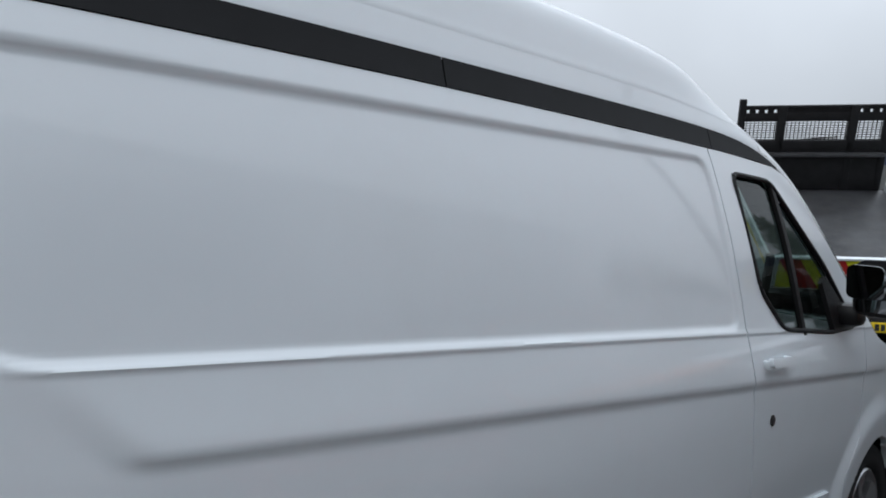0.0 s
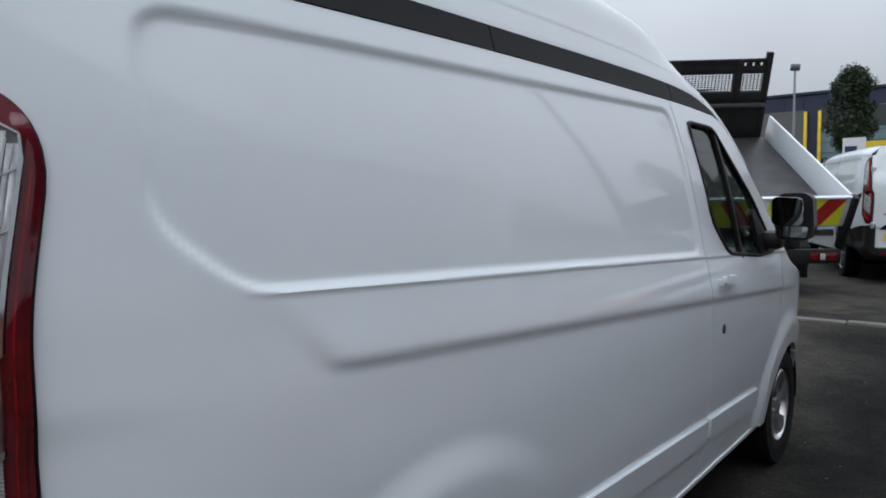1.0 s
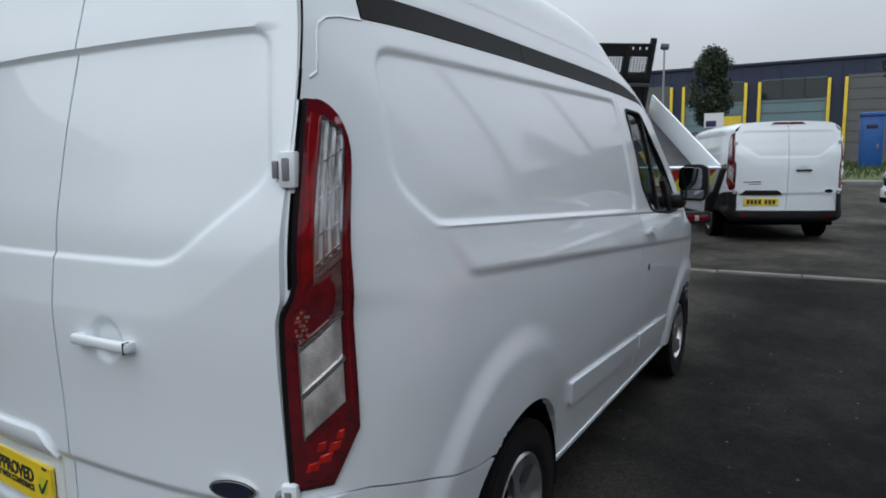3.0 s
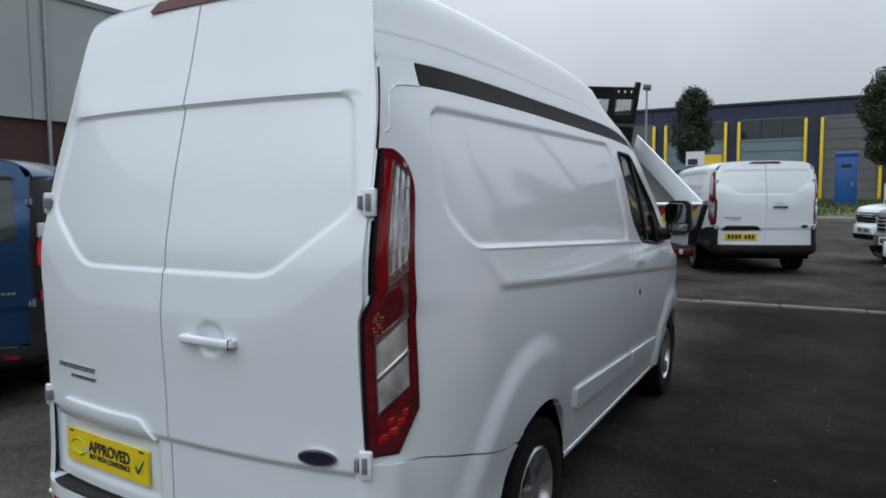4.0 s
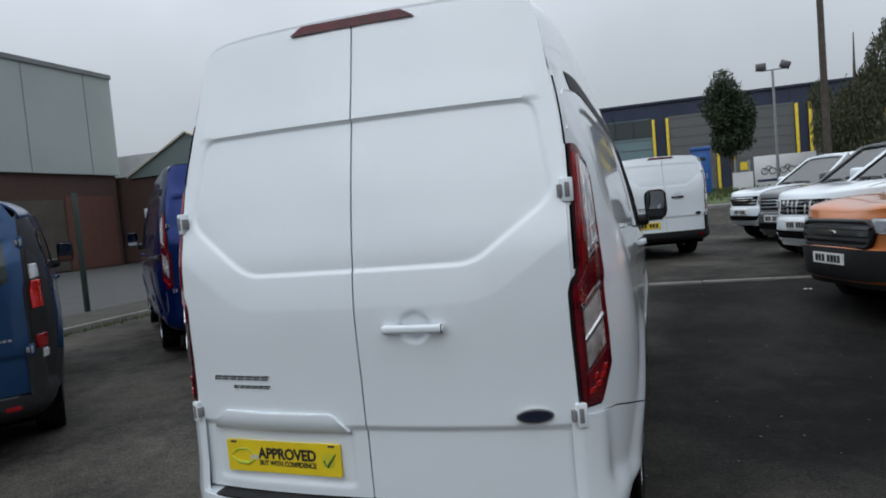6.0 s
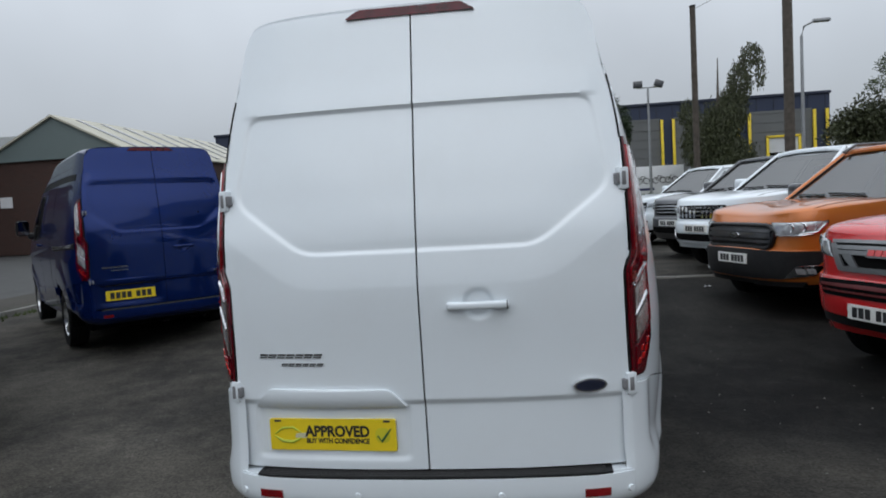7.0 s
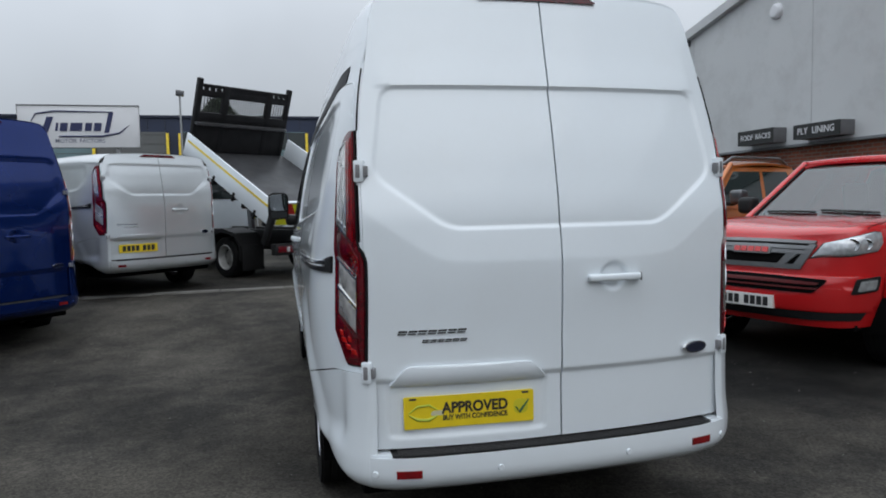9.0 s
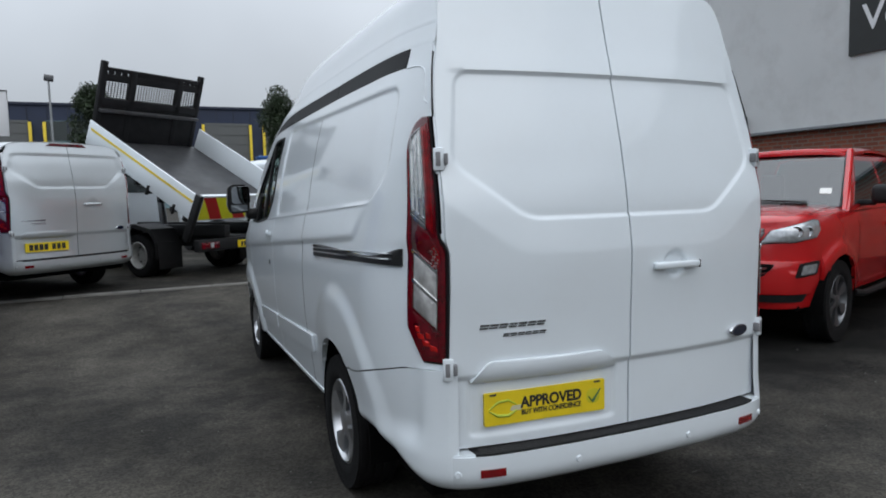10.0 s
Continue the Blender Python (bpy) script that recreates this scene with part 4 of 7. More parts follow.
def panel_van(m, paint, label, high=True, fine=True, plain=False, group="", main=False, windows=False):
    f = van_form(high)
    f["relief"] = 1.0 if fine else 0.9
    van = thing("panel_van", label, "van", m, group)
    st = 0.0125 if fine else 0.035
    trim = BLACK_PLASTIC if plain else paint
    roof_z = lambda y: f["top"](y) - f["arc"](y)
    side_top = lambda y: np.minimum(roof_z(y), f["stripe"](y))
    arches = [[(1.11 + 0.43 * math.cos(2 * math.pi * k / 72), 0.40 + 0.385 * math.sin(2 * math.pi * k / 72)) for k in range(72)], circle_poly(FRONT_HUB, HUB_Z, 0.385)]
    flat = lambda c: (lambda q: c + 0.0 * np.asarray(q, float))
    for s in (1, -1):
        surf = lambda u, v, s=s: np.stack([s * side_x(f, u, v), u, v], -1)
        bare = lambda u, v, s=s: np.stack([s * side_x(f, u, v, False), u, v], -1)
        fl = s < 0
        behind = [(-0.2, 0.2), (1.10, 0.2), (1.10, 0.68), (0.704, 0.725), (0.294, 0.826), (-0.2, 0.85)]
        side_panel(f, "body_side", lambda z: start_y(f, z), b_line, lambda y: 0.388 - 0.020 * (np.asarray(y, float) - 1.5), side_top, st, s, paint, van, [behind] + arches)
        door = side_panel(f, "front_door", lambda z: b_line(z) + 0.007, a_line, flat(0.36), side_top, st, s, paint, van, [arches[1], WINDOW])
        side_panel(f, "front_wing", lambda z: a_line(z) + 0.007, flat(5.11), flat(0.34), roof_z, st * 1.4, s, paint, van, [arches[1]])
        # glass, its seal and a divider
        pane = patch(bare, WINDOW, "side_window", WINDOW_GLASS, van, -0.012, 0.006, 0.05, flip=fl)
        pane.visible_shadow = False
        ring = round_poly(WINDOW, 0.05, 4)
        pts = bare(np.array([p[0] for p in ring]), np.array([p[1] for p in ring]))
        part("window_seal", tube(pts.tolist(), 0.0095, 8, True), BLACK_PLASTIC, van)
        patch(bare, [(3.27, 1.30), (3.30, 1.30), (3.215, 1.89), (3.185, 1.89)], "window_divider", BLACK_PLASTIC, van, 0.002, 0.02, 0.06, flip=fl)
        patch(bare, [(3.60, 1.292), (3.86, 1.297), (3.57, 1.53), (3.52, 1.50)], "mirror_plate", BLACK_PLASTIC, van, 0.006, 0.02, 0.05, flip=fl)
        door_mirror(van, s)
        # door handle and lock
        grip = patch(surf, round_poly([(2.865, 1.218), (3.075, 1.205), (3.075, 1.238), (2.865, 1.252)], 0.012, 3), "door_handle", paint, door, 0.038, 0.016, 0.02, flip=fl)
        for yy in (2.885, 3.055):
            part("handle_mount", box(*sorted((s * 0.95, s * 1.005)), yy - 0.014, yy + 0.014, 1.213, 1.243, 0.005), paint, door)
        part("door_lock", lathe([(0.0, 0.006), (0.020, 0.004), (0.024, -0.01)], "x", 20, pose(s * (float(side_x(f, 2.95, 1.015)) - 0.001), 2.95, 1.015, 0, 0, 0 if s > 0 else 180)), INK, door)
        # rubbing strips
        for ya, yb in ((1.625, 2.815), (2.845, 3.62)):
            za, zb = np.interp([ya, yb], [1.56, 3.6], [0.712, 0.590])
            patch(bare, round_poly([(ya + 0.02, za - 0.105), (yb, zb - 0.105), (yb, zb), (ya, za)], 0.012, 3), "side_moulding", trim, van, 0.014, 0.02, 0.04, flip=fl)
        patch(bare, [(1.535, 0.376), (3.80, 0.330), (3.79, 0.350), (1.545, 0.397)], "sill", trim, van, 0.006, 0.03, 0.05, flip=fl)
        # near-black backing sheets: the unlit inside behind the seams, put into colour
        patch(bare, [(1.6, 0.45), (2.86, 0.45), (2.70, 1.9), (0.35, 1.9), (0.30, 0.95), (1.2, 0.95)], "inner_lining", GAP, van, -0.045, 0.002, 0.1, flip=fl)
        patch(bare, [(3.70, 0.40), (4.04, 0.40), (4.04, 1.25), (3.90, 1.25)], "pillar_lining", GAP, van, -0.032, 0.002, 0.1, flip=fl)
        for hub in (REAR_HUB, FRONT_HUB):
            wheel(van, s * 0.935, hub, s, rim=GREY_STEEL if plain else ALLOY)
            arch_liner(van, 0.935, 1.11 if hub == REAR_HUB else hub, s, 0.432 if hub == REAR_HUB else 0.392, 0.36)
        if windows:
            trim_at = lambda u, v, s=s: np.stack([s * side_x(f, start_y(f, v) + u, v, False), start_y(f, v) + u, v], -1)
            patch(trim_at, round_poly([(-0.01, 0.45), (0.30, 0.45), (0.30, 1.78), (-0.01, 1.84)], 0.03, 3), "corner_trim", BLACK_PLASTIC, van, 0.003, 0.01, 0.05, "black plastic corner trim", flip=fl)
            corner_lamps(f, van, s)
            for ya, yb in ((0.50, 1.48), (1.56, 2.58)):
                patch(bare, round_poly([(ya, 1.22), (yb, 1.20), (yb - 0.02, 1.72), (ya + 0.02, 1.72)], 0.05, 4), "side_window", GLASS_DARK, van, 0.004, 0.012, 0.08, flip=fl)
        else:
            tail_light(f, van, s)
        # dark joint between rear door and body, and the seam under the roof cap
        joint = lambda u, v, s=s: np.stack([s * side_x(f, start_y(f, v) + u, v, False), start_y(f, v) + u, v], -1)
        spans = ((0.53, 0.79, -0.007, -0.004), (1.345, 1.565, -0.001, 0.008), (1.655, 1.778, -0.001, 0.008), (1.778, 1.85, -0.005, 0.0), (1.85, 2.03, -0.004, -0.0015))
        for za, zb, ua, ub in spans if high else ((0.53, 0.84, -0.007, -0.003),):
            patch(joint, [(ua, za), (ub, za), (ub, zb), (ua, zb)], "door_gap", GAP, van, 0.001, 0.006, 0.03, flip=fl)
        if high:
            bend = [(0.436, 1.992), (0.36, 1.989), (0.315, 1.980), (0.290, 1.962), (0.277, 1.935), (0.268, 1.89), (0.258, 1.845), (0.236, 1.830)]
            part("roof_seam", tube(bare(np.array([p[0] for p in bend]), np.array([p[1] for p in bend])).tolist(), 0.0036, 6), paint, van)
        if high:
            # black band under the roof, and the white corner behind it
            band = lambda u, v, s=s: np.stack([s * side_x(f, u, side_top(u) + v * (roof_z(u) - side_top(u)), False), u, side_top(u) + v * (roof_z(u) - side_top(u))], -1)
            u, v = np.meshgrid(np.linspace(0, 1, 16), np.linspace(0, 1, 5), indexing="ij")
            rear_edge = start_y(f, 1.99 + v * 0.075)
            yy = rear_edge + u * (0.436 - rear_edge)
            sheet("roof_corner", band(yy, v), paint, van, flange=(-0.02 * s, 0, 0), flip=s > 0)
            for ya, yb in ((0.440, 1.457), (1.462, 2.742), (2.747, 3.33)):
                patch(band, [(ya, 0.02), (yb, 0.02), (yb, 0.98), (ya, 0.98)], "roof_band", STRIPE_BLACK, van, 0.003, 0.02, 0.09, "satin black plastic band", flip=fl)
        if s < 0:
            patch(bare, [(0.292, 1.218), (1.44, 1.176), (1.47, 1.236), (0.292, 1.285)], "slide_rail", BLACK_PLASTIC, van, 0.010, 0.02, 0.05, "black sliding door rail", flip=fl)
            patch(bare, [(0.34, 1.240), (1.45, 1.197), (1.45, 1.203), (0.34, 1.247)], "rail_lip", ALLOY, van, 0.016, 0.01, 0.05, flip=fl)
            patch(bare, [(0.34, 1.262), (1.45, 1.218), (1.45, 1.222), (0.34, 1.267)], "rail_lip", ALLOY, van, 0.014, 0.01, 0.05, flip=fl)
            patch(surf, [(1.78, 0.40), (1.783, 0.40), (1.758, 1.93), (1.755, 1.93)], "door_gap", GAP, van, 0.0012, 0.002, 0.06, flip=fl)
    # roof, windscreen, bonnet
    t = np.linspace(0, 1, 30)
    groove = 5
    for nm, ya, yb, mt in (("roof", None, 3.16, paint), ("windscreen", 3.164, 4.22, SCREEN_GLASS if main else GLASS_DARK), ("bonnet", 4.225, 5.11, paint)):
        y = np.linspace(0.25 if ya is None else ya, yb, 80 if fine else 36)
        X, Y, Z = roof_points(f, y, t)
        if ya is None:
            back = f["rear"](np.minimum(Z, 2.38)) + 0.068 * np.clip(np.abs(X) / 0.8, 0, 1) ** 2.5
            k = np.clip((0.75 - y) / 0.5, 0, 1)[:, None]
            Y = Y * (1 - k) + (back + (y - 0.25)[:, None] * 1.0 * (1 - 0)) * k
        P = np.concatenate([np.stack([X, Y, Z], -1), np.stack([-X, Y, Z], -1)[:, ::-1][:, 1:]], 1)
        if ya is None and high:
            sheet("roof_side", P[:, :groove], paint, van, flange=(0, 0, -0.012))
            sheet("roof_side", P[:, -groove:], paint, van, flange=(0, 0, -0.012))
            Q = P[:, groove - 1:P.shape[1] - groove + 1].copy()
            Q[:, 0, 2] += 0.004
            Q[:, -1, 2] += 0.004
            sheet("roof", Q, paint, van, flange=(0, 0, -0.012))
        else:
            sheet(nm, P, mt, van, flange=(0, 0, -0.02))
    # rear doors
    rear = lambda u, v: np.stack([u + 0 * v, rear_y(f, u, v), v + 0 * u], -1)
    plate_rear = lambda u, v: np.stack([u + 0 * v, rear_y(f, np.full(np.shape(u), -0.386), v, True) + 0.016 + 0.07 * (-(u + 0.386)), v + 0 * u], -1)
    cx_, _, cz_ = roof_points(f, np.array([0.3]), np.linspace(0, 1, 60))
    crown = lambda a: np.interp(a, cx_[0][::-1], cz_[0][::-1]) - 0.014
    edge = (lambda z: f["edge"](z) - 0.011) if high else (lambda z: np.minimum(f["edge"](z) - 0.008, np.interp(z, [1.6, 1.75, 1.82, 1.9], [0.80, 0.778, 0.755, 0.71])))
    for s in (1, -1):
        nu, nv = (100, 220) if fine else (26, 70)
        u, v = np.meshgrid(np.linspace(0, 1, nu), np.linspace(0, 1, nv), indexing="ij")
        Z = 0.525 + v * 1.7
        for _ in range(5):
            A = 0.0035 + u * (edge(Z) - 0.0035 - 0.018 * smooth01((0.80 - Z) / 0.04))
            ptop = 1.938 if high else 1.80
            end = crown(A)
            knots = [np.minimum(k, end) for k in (0.525, 0.76, 0.815, 0.86, 1.12, 1.21, 1.375, 1.402, ptop - 0.014, ptop + 0.008)] + [end]
            share = np.cumsum([0, 0.2, 0.08, 0.05, 0.2, 0.12, 0.12, 0.04, 0.42, 0.035, 0.2])
            share /= share[-1]
            Z = np.zeros_like(A)
            for k in range(10):
                t_ = np.clip((v - share[k]) / (share[k + 1] - share[k]), 0, 1)
                Z = np.where((v >= share[k]) if k else True, knots[k] + t_ * (knots[k + 1] - knots[k]), Z)
        X = s * A
        door = sheet("rear_door", np.stack([X, rear_y(f, X, Z), Z], -1), paint, van, flange=(0, 0.03, 0), flip=s < 0)
        # hinges; a raised grey plate paints the shade of each one's notch
        for hz in (1.618, 0.838):
            hx, hy = s * (float(edge(hz)) + 0.004), float(rear_y(f, edge(hz), hz, True)) - 0.004
            mm = pose(hx, hy, hz, 0, 0, s * 22)
            h = part("hinge", box(-0.020, 0.020, -0.017, 0.03, -0.042, 0.042, 0.006, mm), paint, door)
            part("hinge_slot", box(-0.011, 0.007, -0.0195, 0.0, -0.026, 0.026, 0.003, mm), HINGE_GREY, h)
            part("hinge_pin", box(-0.034 if s > 0 else 0.020, -0.020 if s > 0 else 0.034, -0.020, 0.006, -0.020, 0.020, 0.003, mm), HINGE_GREY, h)
        if windows:
            patch(rear, round_poly([(s * 0.08, 1.31), (s * 0.705, 1.33), (s * 0.668, 1.83), (s * 0.08, 1.85)], 0.05, 4), "rear_window", GLASS_DARK, door, 0.004, 0.01, 0.05)
        if s > 0:
            gr = part("door_handle", box(0.108, 0.345, -0.010, 0.014, 1.157, 1.187, 0.010, pose(0, float(rear_y(f, 0.228, 1.1)) - 0.022, 0), 3), BLACK_PLASTIC if plain else paint, door)
            part("end_line", box(0.336, 0.3395, -0.0106, 0.010, 1.1565, 1.1875, 0.001, pose(0, float(rear_y(f, 0.228, 1.1)) - 0.022, 0)), GAP, gr)
            for hx in (0.128, 0.326):
                part("handle_mount", box(hx - 0.016, hx + 0.016, 0.03, 0.075, 1.158, 1.186, 0.004), BLACK_PLASTIC if plain else paint, door)
            if windows:
                patch(rear, [(0.04, 0.865), (0.35, 0.865), (0.35, 0.89), (0.04, 0.89)], "chrome_strip", CHROME, door, 0.006, 0.006, 0.05)
                for k in range(7):
                    patch(rear, [(0.46 + 0.032 * k, 0.915), (0.484 + 0.032 * k, 0.915), (0.486 + 0.032 * k, 0.932), (0.462 + 0.032 * k, 0.932)], "badge_block", ALLOY, door, 0.004, 0.004, 0.03)
            else:
                badge = part("oval_badge", lathe([(0.0, -0.010), (0.95, -0.010), (1.0, -0.004), (1.0, 0.004)], "y", 40, pose(0.632, float(rear_y(f, 0.632, 0.843)) - 0.002, 0.843, 0, 0, 14) @ Matrix.Diagonal((0.069, 1, 0.0275, 1))), CHROME, door)
                part("badge_field", lathe([(0.0, -0.0125), (0.94, -0.0125), (0.97, -0.009)], "y", 40, pose(0.632, float(rear_y(f, 0.632, 0.843)) - 0.002, 0.843, 0, 0, 14) @ Matrix.Diagonal((0.061, 1, 0.022, 1))), BADGE_BLUE, badge)
        else:
            # name badge as plain blocks
            for n, xa, xb, zc, hh in ((7, -0.668, -0.398, 0.990, 0.0085), (6, -0.575, -0.396, 0.954, 0.006)):
                w = (xb - xa) / n
                for k in range(n):
                    xx = xa + k * w
                    sl = 0.35 * hh
                    t = 0.30 * hh
                    for za, zb, fa, fb in ((zc + 0.05 * hh, zc + hh, 0.04, 0.92), (zc - hh, zc - 0.35 * hh, 0.04, 0.86)):
                        ka, kb = sl * (za - zc) / hh, sl * (zb - zc) / hh
                        patch(rear, [(xx + fa * w + ka, za), (xx + fb * w + ka, za), (xx + fb * w + kb, zb), (xx + fa * w + kb, zb)], "badge_block", DARK_CHROME, door, 0.004, 0.004, 0.03)
            brow = [(-0.712, 0.778), (-0.062, 0.780), (-0.140, 0.852), (-0.632, 0.856)]
            patch(rear, round_poly(brow, 0.02, 3), "plate_brow", BLACK_PLASTIC if plain else paint, door, 0.013, 0.03, 0.03, bulge=0.004)
            if main:
                cx, cz = -0.387, 0.665
                board = patch(plate_rear, round_poly([(cx - 0.264, cz - 0.064), (cx + 0.264, cz - 0.064), (cx + 0.264, cz + 0.064), (cx - 0.264, cz + 0.064)], 0.008, 3), "show_plate", YELLOW_PLATE, door, 0.008, 0.012, 0.06, "yellow show plate with black lettering")
                ang = -math.degrees(math.atan(0.07))
                at = lambda x, z: pose(x, float(plate_rear(np.array(x), np.array(z))[1]) - 0.0085, z, 90, 0, ang)
                writing("APPROVED", 0.060, INK, board, at(cx + 0.022, cz + 0.012), squeeze=0.90, bold=0.035)
                writing("BUY WITH CONFIDENCE", 0.0285, INK, board, at(cx + 0.022, cz - 0.026), squeeze=0.82, bold=0.03)
                tick = [(cx + 0.190, cz - 0.002), (cx + 0.205, cz - 0.026), (cx + 0.240, cz + 0.022), (cx + 0.243, cz + 0.026), (cx + 0.207, cz - 0.008), (cx + 0.196, cz + 0.004)]
                patch(plate_rear, round_poly([(cx + 0.18, cz - 0.03), (cx + 0.24, cz - 0.03), (cx + 0.24, cz + 0.03), (cx + 0.18, cz + 0.03)], 0.03, 5), "tick_disc", TICK_FIELD, board, 0.0085, 0.002, 0.01)
                part("tick", tube([at(cx + 0.190, cz - 0.002).translation, at(cx + 0.205, cz - 0.024).translation, at(cx + 0.243, cz + 0.026).translation], [0.004, 0.006, 0.003], 6), TICK_GREEN, board)
                arcs = [((cx - 0.245), 0.0), ((cx - 0.21), 0.026), (cx - 0.165, 0.03), (cx - 0.13, 0.008)]
                part("swoosh", tube([at(x, cz + z).translation for x, z in arcs], [0.002, 0.005, 0.005, 0.002], 6), LIME, board)
                part("swoosh", tube([at(x, cz - 0.8 * z - 0.006).translation for x, z in arcs], [0.002, 0.007, 0.007, 0.003], 6), LIME, board)
                patch(plate_rear, round_poly([(cx - 0.16, cz - 0.014), (cx - 0.105, cz - 0.014), (cx - 0.105, cz + 0.006), (cx - 0.15, cz + 0.006)], 0.01, 3), "emblem", PALE_EMBLEM, board, 0.009, 0.002, 0.01)
                for px in (-0.228, 0.228):
                    patch(plate_rear, round_poly([(cx + px - 0.014, cz + 0.052), (cx + px + 0.014, cz + 0.052), (cx + px + 0.014, cz + 0.060), (cx + px - 0.014, cz + 0.060)], 0.003, 2), "plate_screw", GREY_PAINT, board, 0.010, 0.003, 0.01)
            else:
                bars_plate(door, plate_rear, -0.387, 0.665, YELLOW_PLATE)
    # near-black sheet across the doorway, standing in for the unlit inside
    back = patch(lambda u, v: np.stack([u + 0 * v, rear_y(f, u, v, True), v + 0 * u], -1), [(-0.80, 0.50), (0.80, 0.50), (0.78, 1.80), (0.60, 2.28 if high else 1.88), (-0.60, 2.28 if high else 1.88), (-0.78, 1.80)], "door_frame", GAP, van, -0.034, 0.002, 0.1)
    # high brake light
    bz = 2.343 if high else 1.928
    part("brake_light", prism(round_poly([(-0.272, bz - 0.018), (0.262, bz - 0.018), (0.205, bz + 0.016), (-0.212, bz + 0.016)], 0.012), float(f["rear"](bz)) - 0.012, float(f["rear"](bz)) + 0.05, "y"), RED_LENS, van, "slim red brake light")
    # rear bumper: middle, corners, step pad
    bp = patch(bumper_surface, [(-0.80, 0.342), (0.80, 0.342), (0.80, 0.505), (-0.80, 0.505)], "rear_bumper", trim, van, 0.0, 0.04, 0.02)
    for s in (1, -1):
        us = np.linspace(0.802, 1.72, 64)
        U, V = np.meshgrid(us, np.linspace(0, 1, 30), indexing="ij")
        yb = BUMPER_Y(U)
        rise = 0.125 * smooth01((yb - 0.12) / 0.45)
        Z = 0.342 + rise + V * (bumper_seam(yb) - 0.003 - 0.342 - rise)
        Q = bumper_surface(U * s, Z - rise)
        Q[..., 2] = Z
        rr = np.hypot(Q[..., 1] - 1.03, Q[..., 2] - 0.42)
        Q[..., 0] += s * 0.022 * smooth01((0.665 - rr) / 0.11)
        flush = smooth01((Q[..., 2] - 0.50) / 0.12) * smooth01((Q[..., 1] - 0.16) / 0.12)
        Q[..., 0] = Q[..., 0] * (1 - flush) + s * side_x(f, Q[..., 1], Q[..., 2]) * flush
        yy, zz = snap(Q[..., 1].copy(), Q[..., 2].copy(), arches[0], 0.012)
        keep = ~cell_mask(yy, zz, arches[0])
        Q[..., 1], Q[..., 2] = yy, zz
        sheet("bumper_corner", Q, trim, van, flange=(-0.03 * s, 0.0, 0), flip=s < 0, keep=keep)
        ledge = [(s * x, y) for x, y in ((0.70, 0.078), (0.79, 0.112), (0.80, 0.16), (0.70, 0.16))]
        part("bumper_ledge", prism(ledge, 0.47, 0.512, "z"), trim, van)
        patch(bumper_surface, [(s * 0.645 - 0.050, 0.424), (s * 0.645 + 0.050, 0.424), (s * 0.645 + 0.050, 0.455), (s * 0.645 - 0.050, 0.455)], "reflector", RED_BRIGHT, bp, 0.004, 0.01, 0.03)
        for q in (0.28, 0.78):
            a, b = bumper_surface(np.array(s * q), np.array(0.44)), bumper_surface(np.array(s * (q + 0.02)), np.array(0.44))
            d = Vector((b - a).tolist())
            part("parking_sensor", lathe([(0.0, -0.006), (0.011, -0.006), (0.0135, -0.001), (0.0135, 0.006)], "y", 18, pose(*a.tolist(), 0, 0, math.degrees(math.atan2(d.y, d.x)) if s > 0 else math.degrees(math.atan2(-d.y, -d.x)))), trim, bp)
    padpoly = [(x, float(np.interp(abs(x), [0, 0.3, 0.55, 0.664, 0.71], [0.024, 0.030, 0.047, 0.062, 0.08]))) for x in np.linspace(-0.705, 0.705, 25)] + [(0.705, 0.15), (-0.705, 0.15)]
    pad = part("step_pad", prism(padpoly, 0.478, 0.514, "z"), BLACK_PLASTIC, bp, "ribbed black step pad", sharp=25)
    for k in range(4):
        off = 0.010 + 0.016 * k
        part("pad_rib", tube([(x, float(np.interp(abs(x), [0, 0.3, 0.55, 0.664, 0.71], [0.024, 0.030, 0.047, 0.062, 0.08])) + off, 0.514) for x in np.linspace(-0.68, 0.68, 9)], 0.0035, 5), BLACK_PLASTIC, pad)
    part("underbody", box(-0.80, 0.80, 0.30, 4.95, 0.27, 0.36, 0.02), GAP, van)
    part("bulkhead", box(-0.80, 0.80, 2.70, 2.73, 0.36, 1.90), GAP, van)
    part("front_bumper", prism([(-0.62, 5.0), (0.62, 5.0), (0.60, 5.12), (0.35, 5.16), (-0.35, 5.16), (-0.60, 5.12)], 0.26, 0.80, "z"), trim, van)
    # cabin: seats and dash, seen through the side windows
    for sx in (-0.45, 0.45):
        part("cab_seat", box(sx - 0.24, sx + 0.24, 2.86, 3.36, 0.75, 0.95, 0.05), SEAT, van)
        part("seat_back", box(sx - 0.23, sx + 0.23, 2.80, 2.95, 0.92, 1.52, 0.06, pose(0, 0, 0)), SEAT, van)
        part("head_rest", box(sx - 0.12, sx + 0.12, 2.80, 2.90, 1.54, 1.74, 0.04), SEAT, van)
    part("dashboard", box(-0.86, 0.86, 3.66, 4.15, 0.9, 1.24, 0.08), BLACK_PLASTIC, van)
    part("cab_floor", box(-0.88, 0.88, 2.76, 4.0, 0.36, 0.42), GAP, van)
    part("steering_wheel", tube([(0.42 + 0.19 * math.cos(a), 3.52 + 0.08 * math.sin(a), 1.12 + 0.17 * math.sin(a)) for a in np.linspace(0, 2 * math.pi, 25)[:-1]], 0.016, 8, True), BLACK_PLASTIC, van)
    return van


